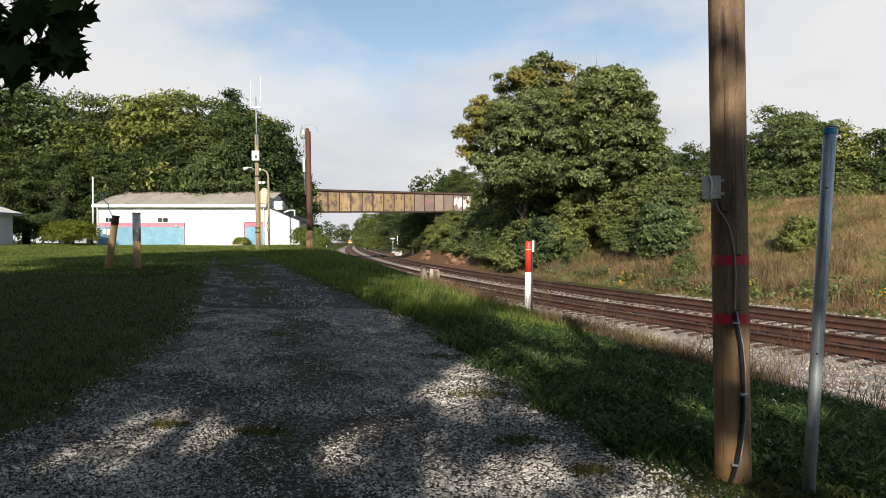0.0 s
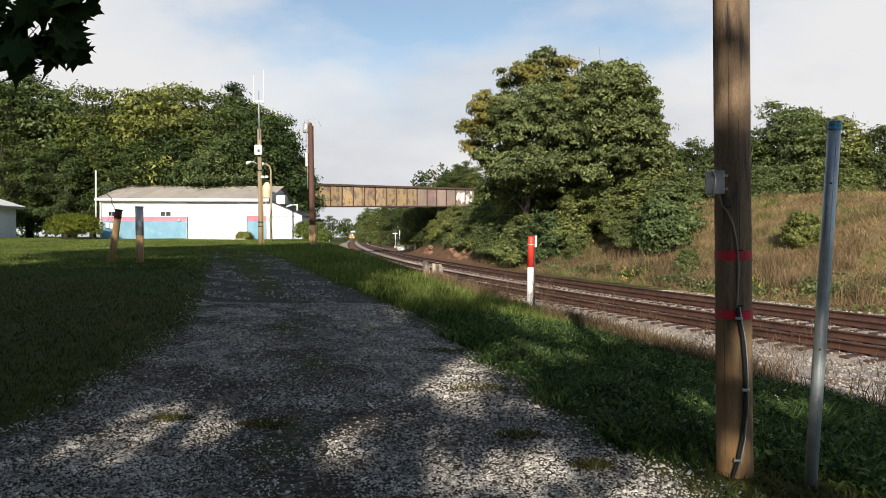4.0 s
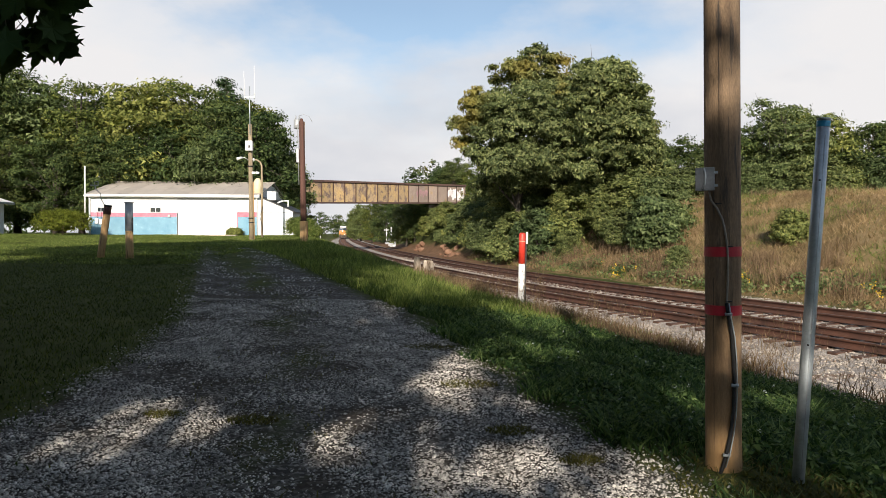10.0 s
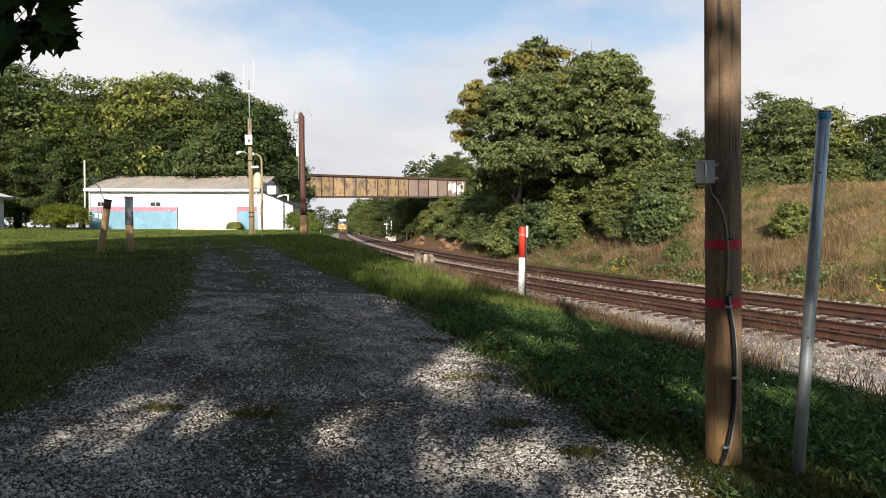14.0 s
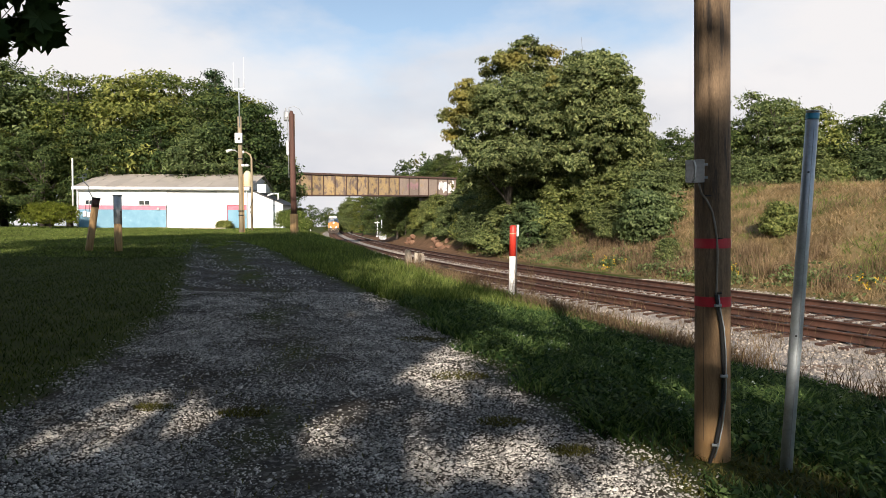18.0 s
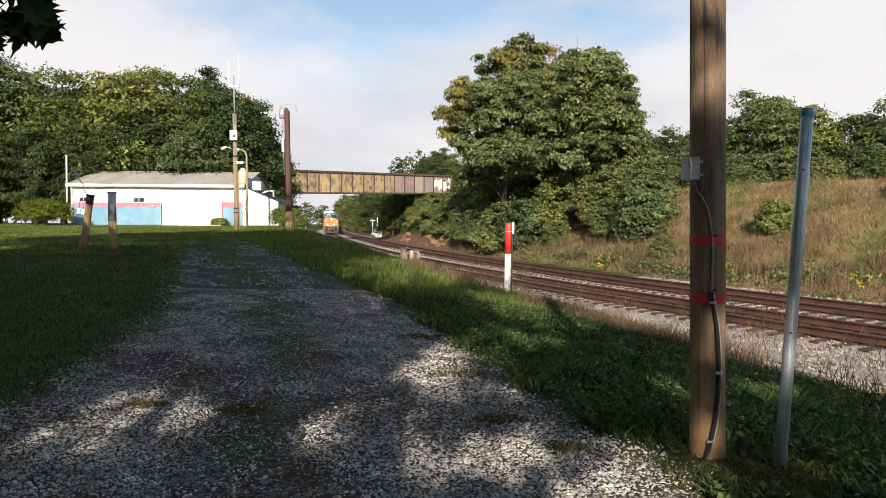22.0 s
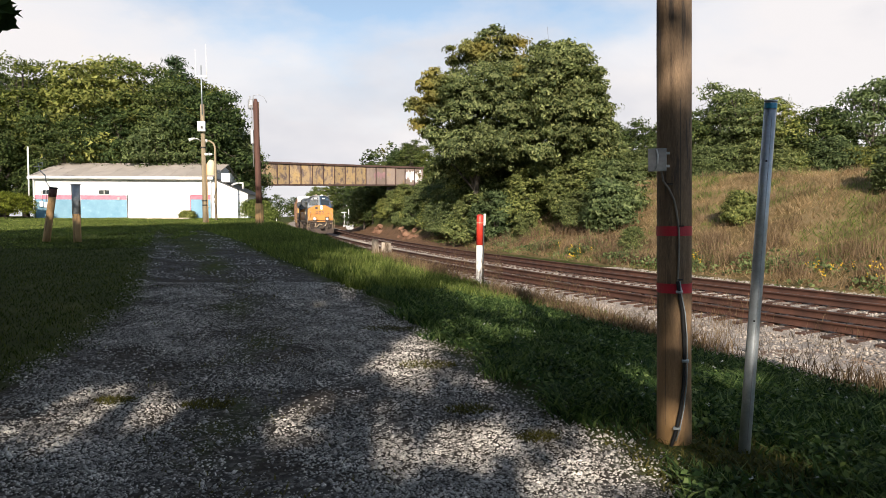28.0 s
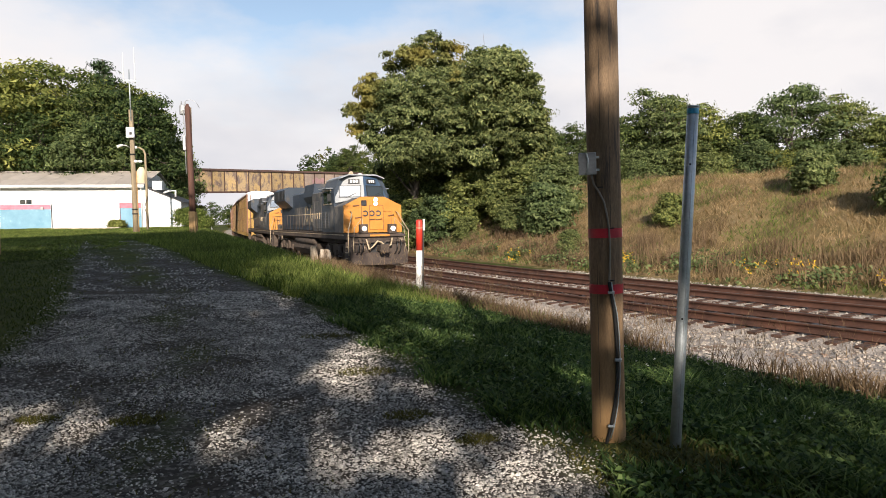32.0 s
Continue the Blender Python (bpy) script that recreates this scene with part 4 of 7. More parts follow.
# ---- poles and posts ----
POLE_WOOD = material("weathered_pole_wood", (0.12, 0.08, 0.049), (0.21, 0.142, 0.085), 0.85, 2.5, 45, 0.9, spread=0.42, stretch=(7, 7, 0.7), spots=(0.06, 0.046, 0.036), spot_scale=2.4, spot_at=0.56, bump_size=0.01)
PALE_WOOD = material("pale_weathered_wood", (0.2, 0.155, 0.1), (0.31, 0.25, 0.16), 0.85, 2, 40, 0.6, stretch=(6, 6, 0.6), spots=(0.16, 0.11, 0.06))
CREOSOTE = material("dark_pole_wood", (0.06, 0.028, 0.02), (0.11, 0.05, 0.035), 0.8, 2, 40, 0.5, stretch=(6, 6, 0.4))
POST_WOOD = material("brown_post_wood", (0.33, 0.2, 0.085), (0.44, 0.28, 0.13), 0.85, 2, 40, 0.6, stretch=(6, 6, 0.6), spots=(0.14, 0.08, 0.04))
GREY_METAL = material("galvanised_steel", (0.36, 0.40, 0.42), (0.47, 0.51, 0.53), 0.48, 9, 70, 0.12, metal=0.6, spread=0.12)
DULL_METAL = material("dull_grey_metal", (0.30, 0.31, 0.32), (0.42, 0.43, 0.44), 0.55, 4, 50, 0.2, metal=0.3, spread=0.15)
BLACK = material("black_rubber", (0.012, 0.012, 0.013), (0.02, 0.02, 0.02), 0.45, 8, 60, 0.1, spread=0.15)
RED_TAPE = material("red_tape", (0.42, 0.012, 0.03), (0.5, 0.02, 0.04), 0.4, 6, 60, 0.15, spread=0.12)
RED_PAINT = material("red_paint", (0.55, 0.035, 0.02), (0.65, 0.06, 0.035), 0.45, 5, 60, 0.15, spread=0.12, spots=(0.45, 0.2, 0.16), spot_scale=14, spot_at=0.68)
WHITE_PAINT = material("white_paint", (0.74, 0.74, 0.72), (0.82, 0.82, 0.8), 0.55, 3, 40, 0.15, spread=0.08, spots=(0.42, 0.36, 0.3), spot_scale=9, spot_at=0.69)
BLUE_TAPE = material("blue_tape", (0.03, 0.26, 0.44), (0.05, 0.32, 0.5), 0.4, 6, 60, 0.1, spread=0.1)
WIRE_GREY = material("grey_conduit", (0.2, 0.18, 0.15), (0.28, 0.25, 0.21), 0.6, 6, 50, 0.1)
CREAM = material("cream_paint", (0.66, 0.56, 0.36), (0.74, 0.64, 0.42), 0.6, 3, 40, 0.1, spread=0.1)
CONCRETE = material("old_concrete", (0.42, 0.37, 0.29), (0.58, 0.52, 0.42), 0.9, 4, 40, 0.6, spread=0.2, spots=(0.2, 0.14, 0.09), spot_scale=5, spot_at=0.56)


def arc_wrap(bm, radius, thick, z0, z1, a0, a1, steps=20):
    """A strip wrapped on a pole from angle a0 to a1 (degrees; -90 faces the viewer)."""
    ring = []
    for i in range(steps + 1):
        a = radians(a0 + (a1 - a0) * i / steps)
        c, s = math.cos(a), math.sin(a)
        ring.append([bm.verts.new((r * c, r * s, z)) for r, z in ((radius, z0), (radius + thick, z0), (radius + thick, z1), (radius, z1))])
    for p, q in zip(ring, ring[1:]):
        for k in range(4):
            bm.faces.new((p[k], p[(k + 1) % 4], q[(k + 1) % 4], q[k]))
    bmesh.ops.recalc_face_normals(bm, faces=bm.faces[:])
    return bm


BOX_GREY = material("blue_grey_box_paint", (0.17, 0.185, 0.2), (0.23, 0.245, 0.26), 0.6, 6, 60, 0.1, spread=0.15)
RUBBER = material("matt_black_rubber", (0.008, 0.008, 0.008), (0.014, 0.014, 0.014), 0.85, 6, 60, 0.1)


def pole_with_foot():
    """The pole's wood: grey-brown, mixed to orange near the ground."""
    m = POLE_WOOD.copy()
    m.name = "pole_wood_worn_foot"
    nt = m.node_tree
    bsdf = nt.nodes["Principled BSDF"]
    old = bsdf.inputs["Base Color"].links[0].from_socket
    coord = nt.nodes.new("ShaderNodeTexCoord")
    split = nt.nodes.new("ShaderNodeSeparateXYZ")
    nt.links.new(coord.outputs["Object"], split.inputs[0])
    mp = nt.nodes.new("ShaderNodeMapping")
    mp.inputs["Scale"].default_value = (9, 9, 1.2)
    nt.links.new(coord.outputs["Object"], mp.inputs[0])
    n = node(nt, "ShaderNodeTexNoise", Scale=1.6, Detail=6.0, Roughness=0.65)
    nt.links.new(mp.outputs[0], n.inputs[0])
    add = nt.nodes.new("ShaderNodeMath")
    add.operation = "ADD"
    nt.links.new(split.outputs[2], add.inputs[0])
    nt.links.new(n.outputs[0], add.inputs[1])
    g = nt.nodes.new("ShaderNodeMath")
    g.operation = "MULTIPLY"
    nt.links.new(add.outputs[0], g.inputs[0])
    g.inputs[1].default_value = 0.5
    f = ramp(nt, g.outputs[0], [(0.33, 0.85), (0.5, 0.4), (0.8, 0.22), (1.2, 0.0)])
    nt.links.new(mixed(nt, f, old, (0.40, 0.235, 0.095)), bsdf.inputs["Base Color"])
    return m


def near_pole():
    t = thing("utility_pole", "weathered brown wooden utility pole with red tape bands", "utility pole", pose(2.03, 4.75, -0.15, 0, -1.0, -23))
    r = 0.119
    z = 0.15
    bm = tube(bmesh.new(), [(0, 0, h) for h in (0, 0.2, 0.6, 1.2, 2.0, 3.0, 4.5, 6.5, 9.0)], [0.127, 0.122, r, r, r, r, 0.117, 0.112, 0.105], 28, wobble=0.012)
    part("shaft", bm, pole_with_foot(), t)
    # split wood grain strips down the shaft
    for a, z0, z1 in ((-120, 0.3, 1.5), (-70, 1.7, 2.6), (-100, 2.4, 3.4), (-50, 0.5, 1.1)):
        part("crack", arc_wrap(bmesh.new(), r + 0.0005, 0.0012, z0, z1, a, a + 1.2, 1), BLACK, t)
    for zz, a0, a1 in ((1.53, -178, 2), (1.125, -168, 12)):
        band = part("red_band", arc_wrap(bmesh.new(), r + 0.0015, 0.002, zz + z - 0.034, zz + z + 0.034, a0, a1), RED_TAPE, t, "red plastic tape band")
        part("tape_end", arc_wrap(bmesh.new(), r + 0.004, 0.0015, zz + z - 0.03, zz + z + 0.03, a1 - 8, a1 - 2, 2), WHITE_PAINT, band, "pale torn tape end")
    # junction box on the side towards the lane
    jb = part("junction_box", boxes((-0.165, -0.055, -0.165, -0.075, 1.955 + z, 2.10 + z), bevel=0.008), BOX_GREY, t, "grey metal junction box")
    part("cover", boxes((-0.172, -0.048, -0.178, -0.166, 1.948 + z, 2.107 + z), bevel=0.004), BOX_GREY, jb)
    part("hasp", tube(bmesh.new(), [(-0.115, -0.186, 2.10 + z), (-0.105, -0.192, 2.06 + z), (-0.108, -0.19, 2.0 + z), (-0.12, -0.185, 1.96 + z)], 0.006, 6), GREY_METAL, jb)
    for sz in (1.985, 2.075):
        part("lug", boxes((-0.05, -0.028, -0.135, -0.118, sz + z - 0.008, sz + z + 0.008)), GREY_METAL, jb)

    def front(x, zz, out=0.012):
        return (x, -math.sqrt(max(0.0, r * r - x * x)) - out, zz + z)

    part("cable", tube(bmesh.new(), [front(x, zz, 0.008) for x, zz in ((-0.085, 1.95), (-0.07, 1.88), (-0.035, 1.83), (0.0, 1.75), (0.018, 1.66), (0.03, 1.56), (0.034, 1.45), (0.03, 1.3), (0.026, 1.2), (0.024, 1.15))], 0.007, 8), WIRE_GREY, t, "thin grey cable")
    part("conduit", tube(bmesh.new(), [front(x, zz, 0.02) for x, zz in ((0.024, 1.18), (0.034, 1.10), (0.055, 0.97), (0.066, 0.8), (0.07, 0.62), (0.064, 0.45), (0.045, 0.28), (0.018, 0.14), (-0.012, 0.03), (-0.03, -0.05))], 0.0115, 10), RUBBER, t, "black flexible conduit")
    part("ground_wire", tube(bmesh.new(), [front(x, zz, 0.024) for x, zz in ((0.04, 1.18), (0.052, 1.08), (0.075, 0.95), (0.086, 0.8), (0.089, 0.62), (0.084, 0.45), (0.066, 0.28), (0.04, 0.14), (0.012, 0.05))], 0.0045, 6), GREY_METAL, t, "bare metal earth wire")
    for x, zz in ((0.036, 1.105), (0.075, 0.62), (0.02, 0.14)):
        c = part("clamp", boxes((x - 0.024, x + 0.024, -r - 0.038, -r + 0.02, zz + z - 0.008, zz + z + 0.008), bevel=0.003), GREY_METAL, t, "small galvanised pipe clamp")
        for dx in (-0.018, 0.018):
            part("screw", boxes((x + dx - 0.006, x + dx + 0.006, -r - 0.043, -r - 0.037, zz + z - 0.006, zz + z + 0.006)), GREY_METAL, c)
    for x, zz in ((-0.04, 1.86), (0.03, 1.565), (0.025, 1.19)):
        p = front(x + 0.015, zz, 0.0)
        part("staple", boxes((p[0] - 0.02, p[0] + 0.02, p[1] - 0.018, p[1] + 0.01, p[2] - 0.004, p[2] + 0.004)), BLACK, t)


def steel_post():
    t = thing("steel_post", "galvanised steel pipe post with blue tape at the top", "post", pose(2.41, 4.5, -0.2, 0, 2.7, -28))
    part("pipe", tube(bmesh.new(), [(0, 0, 0), (0, 0, 0.8), (0, 0, 1.7), (0, 0, 2.60)], 0.039, 24), GREY_METAL, t)
    part("rim", tube(bmesh.new(), [(0, 0, 2.601), (0, 0, 2.612)], 0.041, 24), GREY_METAL, t)
    part("blue_tape", tube(bmesh.new(), [(0, 0, 2.555), (0, 0, 2.592)], 0.0415, 24, caps=False), BLUE_TAPE, t, "bright blue plastic tape")
    for zz in (1.12, 2.2):
        part("bolt_hole", boxes((-0.006, 0.006, -0.041, -0.036, zz, zz + 0.012)), BLACK, t)
    part("seam", boxes((0.012, 0.015, -0.0385, -0.036, 0.3, 2.5)), DULL_METAL, t)


def marker_post():
    x, y = 2.36, 19.0
    g = ground_at(x, y, 0.1)
    top = 1.68 - g
    t = thing("marker_post", "round marker post painted red over white beside the track", "marker post", pose(x, y, g, 0, 0.6, 0))
    part("white_shaft", tube(bmesh.new(), [(0, 0, 0), (0, 0, top - 0.86)], 0.088, 18), WHITE_PAINT, t, "white painted lower shaft")
    part("red_sleeve", tube(bmesh.new(), [(0, 0, top - 0.859), (0, 0, top - 0.04), (0, 0, top)], [0.094, 0.094, 0.07], 18), RED_PAINT, t, "red painted upper sleeve")
    part("side_rail", boxes((0.092, 0.128, -0.03, 0.03, 0.0, top - 0.12), bevel=0.004), BLACK, t, "dark steel backing rail")
    part("tag", boxes((0.098, 0.15, -0.075, -0.035, top - 0.30, top + 0.02), bevel=0.003), WHITE_PAINT, t, "pale strip tag")
    part("strap", tube(bmesh.new(), [(0, 0, top - 0.24), (0, 0, top - 0.225)], 0.098, 18), CREAM, t, "pale strap")


STUMP_WOOD = material("weathered_stump_wood", (0.2, 0.155, 0.11), (0.4, 0.34, 0.27), 0.9, 5, 40, 0.7, spread=0.3, stretch=(1, 1, 0.25), spots=(0.1, 0.07, 0.045), spot_scale=6, spot_at=0.58, bump_size=0.02)


def stumps():
    for i, (x, y, w, d, h, lean) in enumerate(((-0.60, 22.0, 0.24, 0.24, 0.64, -2), (-0.28, 21.95, 0.36, 0.32, 0.60, 1))):
        g = ground_at(x, y, 0.2)
        t = thing("broken_post_stump", "broken weathered grey wooden post stump in the grass", "stump", pose(x, y, g, 0, lean, 8 * i), "post stumps")
        rng = np.random.default_rng(5 + i)
        bm = bmesh.new()
        rings = []
        for zz, s in ((0, 1.05), (0.3, 1.0), (0.55, 0.97), (h, 0.92), (h + 0.14, 0.86)):
            ring = []
            for k in range(12):
                a = 2 * math.pi * k / 12
                e = (abs(math.cos(a)) ** 4 + abs(math.sin(a)) ** 4) ** -0.25
                top = rng.uniform(-0.05, 0.05) if zz > h else 0
                ring.append(bm.verts.new((w / 2 * s * e * math.cos(a) * rng.uniform(0.93, 1.05), d / 2 * s * e * math.sin(a) * rng.uniform(0.93, 1.05), zz + top)))
            rings.append(ring)
        for a, b in zip(rings, rings[1:]):
            for k in range(12):
                bm.faces.new((a[k], a[(k + 1) % 12], b[(k + 1) % 12], b[k]))
        bm.faces.new(rings[-1])
        part("body", bm, STUMP_WOOD, t)


def lawn_posts():
    g = 0.74
    t = thing("leaning_wooden_post", "leaning brown wooden post with a dark metal cap", "post", pose(-11.9, 24.2, g - 0.15, 0, 8.5, 0), "posts on the lawn")
    part("shaft", tube(bmesh.new(), [(0, 0, 0), (0, 0, 0.6), (0, 0, 1.3), (0, 0, 1.86)], [0.125, 0.118, 0.118, 0.118], 16, wobble=0.02), POST_WOOD, t)
    part("collar", tube(bmesh.new(), [(0, 0, 1.70), (0, 0, 1.98)], 0.126, 16), CREOSOTE, t, "dark rusted metal collar")
    part("cap", tube(bmesh.new(), [(0, 0, 1.981), (0, 0, 2.03)], [0.142, 0.142], 16), BLACK, t)
    part("chain", tube(bmesh.new(), [(-0.12, 0, 2.0), (-0.3, 0.05, 2.2), (-0.34, 0.05, 2.38), (-0.55, 0.06, 2.52), (-0.62, 0.06, 2.74), (-0.5, 0.06, 2.8), (-0.47, 0.06, 2.66), (-0.75, 0.06, 2.62)], 0.018, 6), DULL_METAL, t, "bent rusty wire")
    t = thing("sleeved_wooden_post", "brown wooden post with a grey metal sleeve on top", "post", pose(-10.85, 24.2, g - 0.15, 0, -0.6, 0), "posts on the lawn")
    part("shaft", tube(bmesh.new(), [(0, 0, 0), (0, 0, 0.6), (0, 0, 1.25)], 0.128, 16, wobble=0.02), POST_WOOD, t)
    part("sleeve", tube(bmesh.new(), [(0, 0, 1.1), (0, 0, 2.08)], 0.135, 16), DULL_METAL, t, "grey sheet metal sleeve")
    part("cap", tube(bmesh.new(), [(0, 0, 2.081), (0, 0, 2.11)], 0.165, 16), DULL_METAL, t)
    part("strap", boxes((0.12, 0.15, -0.07, -0.05, 1.05, 1.55)), BLACK, t)


def antenna_pole():
    x, y = -10.9, 40.3
    g = ground_at(x, y, 0.2)
    t = thing("antenna_pole", "wooden pole carrying a white sign box and radio antennas", "utility pole", pose(x, y, g, 0, -0.8, 0))
    h = 8.0 - g
    part("shaft", tube(bmesh.new(), [(0, 0, 0), (0, 0, 2), (0, 0, 4), (0, 0, h)], [0.155, 0.14, 0.13, 0.115], 14, wobble=0.02), PALE_WOOD, t)
    z = 6.72 - g
    b = part("sign_box", boxes((-0.21, 0.21, -0.36, -0.14, z - 0.29, z + 0.29), bevel=0.02), WHITE_PAINT, t, "white metal equipment box")
    part("sign_mark", boxes((-0.03, 0.1, -0.366, -0.361, z - 0.14, z + 0.02)), BLACK, b)
    z = 6.0 - g
    part("lamp_arm", tube(bmesh.new(), [(-0.1, -0.1, z - 0.1), (-0.25, -0.3, z + 0.02), (-0.42, -0.45, z)], 0.03, 8), WHITE_PAINT, t)
    part("lamp_head", tube(bmesh.new(), [(-0.36, -0.42, z + 0.02), (-0.62, -0.6, z - 0.08)], [0.06, 0.09], 10), WHITE_PAINT, t, "white floodlight head")
    z = 5.15 - g
    for dx in (0.2, 0.42):
        part("bracket_lamp", boxes((dx - 0.09, dx + 0.09, -0.22, -0.08, z - 0.07, z + 0.07), bevel=0.02), WHITE_PAINT, t, "small white fixture")
    part("bracket", boxes((0.1, 0.55, -0.06, -0.02, z - 0.02, z + 0.02)), DULL_METAL, t)
    for z0 in (1.2, 1.45, 4.5):
        part("strap", tube(bmesh.new(), [(0, 0, z0), (0, 0, z0 + 0.06)], 0.172, 14), BLACK, t)
    part("riser", tube(bmesh.new(), [(0.17, -0.05, 0), (0.16, -0.05, 3.6)], 0.03, 8), POST_WOOD, t)
    part("mast", tube(bmesh.new(), [(0.02, -0.1, h - 0.6), (0.02, -0.1, 10.2 - g)], 0.035, 8), GREY_METAL, t, "thin antenna mast")
    part("crossarm", boxes((-0.3, 0.34, -0.13, -0.08, 9.55 - g, 9.62 - g)), GREY_METAL, t)
    for dx, top in ((-0.28, 11.1), (0.32, 11.4)):
        part("whip_antenna", tube(bmesh.new(), [(dx, -0.1, 9.5 - g), (dx, -0.1, 10.2 - g), (dx, -0.1, top - g)], [0.022, 0.018, 0.01], 8), WHITE_PAINT, t, "white fibreglass whip antenna")


def lamp_pole():
    x, y = -11.75, 46.0
    g = ground_at(x, y, 0.1)
    t = thing("yard_lamp_post", "pale wooden lamp post with a curved arm beside the building", "lamp post", pose(x, y, g))
    part("shaft", tube(bmesh.new(), [(0, 0, 0), (0, 0, 3), (-0.02, 0, 4.9), (-0.12, 0, 5.15), (-0.35, 0, 5.3), (-0.55, 0, 5.32)], [0.08, 0.075, 0.068, 0.06, 0.05, 0.045], 12), PALE_WOOD, t)
    part("lamp_head", tube(bmesh.new(), [(-0.5, 0, 5.34), (-0.68, 0, 5.28)], [0.08, 0.13], 12), WHITE_PAINT, t)
    part("vine", tube(bmesh.new(), [(0.1, -0.1, 0.1), (0.05, -0.12, 0.8), (-0.12, -0.1, 1.5), (0.08, -0.12, 2.2)], 0.025, 6), BARK, t)


def dark_pole():
    x, y = -7.1, 36.6
    g = ground_at(x, y, 0.2)
    h = 7.75 - g
    t = thing("dark_utility_pole", "dark creosoted utility pole on a pale timber stub", "utility pole", pose(x, y, g, 0, -1.3, 0))
    part("shaft", tube(bmesh.new(), [(0, 0, 0.9), (0, 0, 3), (0, 0, h - 0.2), (0, 0, h)], [0.165, 0.155, 0.135, 0.06], 14, wobble=0.02), CREOSOTE, t)
    part("timber_stub", boxes((-0.16, 0.16, -0.28, -0.15, 0, 1.35), (0.05, 0.2, -0.16, 0.12, 0, 1.33), bevel=0.015), POST_WOOD, t, "pale timber splint")
    part("foot", tube(bmesh.new(), [(0, 0, 0), (0, 0, 0.9)], 0.17, 14), CREOSOTE, t)
    part("insulator", tube(bmesh.new(), [(-0.14, -0.05, h - 0.3), (-0.22, -0.07, h - 0.3), (-0.3, -0.1, h - 0.34)], [0.02, 0.05, 0.04], 8), WHITE_PAINT, t)
    part("meter_box", boxes((-0.3, -0.15, -0.12, 0.08, 5.4 - g, 6.15 - g), bevel=0.02), DULL_METAL, t, "grey metal box")
    part("conduit", tube(bmesh.new(), [(-0.2, -0.05, 4.2 - g), (-0.2, -0.05, h - 0.3)], 0.025, 8), DULL_METAL, t)
    # transformer on a pole that stands in the trees behind
    x, y = -10.2, 50.0
    g = ground_at(x, y, 0.2)
    t = thing("transformer_pole", "wooden pole with a grey transformer among the trees", "utility pole", pose(x, y, g))
    part("shaft", tube(bmesh.new(), [(0.3, 0.6, 0), (0.3, 0.6, 8.6)], [0.15, 0.12], 12), POLE_WOOD, t)
    can = part("transformer", tube(bmesh.new(), [(0, 0, 8.0), (0, 0, 8.08), (0, 0, 8.6), (0, 0, 8.68)], [0.22, 0.26, 0.26, 0.2], 14), DULL_METAL, t, "grey transformer can")
    for dx in (-0.12, 0.12):
        part("bushing", tube(bmesh.new(), [(dx, 0, 8.66), (dx, 0, 8.95)], [0.05, 0.035], 8), DULL_METAL, can)
    part("lead_wire", tube(bmesh.new(), [(0.12, 0, 8.95), (0.5, 0, 9.05), (0.85, 0.1, 8.9), (1.05, 0.2, 8.5)], 0.015, 5), DULL_METAL, t)


near_pole()
steel_post()
marker_post()
stumps()
lawn_posts()
antenna_pole()
lamp_pole()
dark_pole()

# ---- buildings ----
WALL_WHITE = material("white_wall_panels", (0.72, 0.73, 0.74), (0.8, 0.81, 0.82), 0.6, 0.8, 30, 0.1, spread=0.05, spots=(0.62, 0.6, 0.56), spot_scale=1.2, spot_at=0.66)
WALL_BLUE = material("pale_blue_paint", (0.13, 0.28, 0.38), (0.18, 0.34, 0.44), 0.6, 1.5, 40, 0.1, spread=0.1, spots=(0.33, 0.5, 0.6), spot_scale=3, spot_at=0.66)
WALL_PINK = material("pink_stripe", (0.56, 0.14, 0.19), (0.63, 0.2, 0.26), 0.6, 3, 40, 0.1, spread=0.1)
ROOF_GREY = material("grey_metal_roof", (0.36, 0.32, 0.28), (0.45, 0.4, 0.35), 0.6, 0.6, 30, 0.2, spread=0.1, spots=(0.14, 0.13, 0.12), spot_scale=0.5, spot_at=0.63)
DARK = material("dark_void", (0.015, 0.016, 0.018), (0.03, 0.03, 0.032), 0.5, 4, 40, 0.1)
GLASS = bpy.data.materials.new("window_glass")
GLASS.use_nodes = True
GLASS.node_tree.nodes["Principled BSDF"].inputs["Base Color"].default_value = (0.03, 0.04, 0.045, 1)
GLASS.node_tree.nodes["Principled BSDF"].inputs["Roughness"].default_value = 0.06
GLASS.node_tree.nodes["Principled BSDF"].inputs["Specular IOR Level"].default_value = 0.9


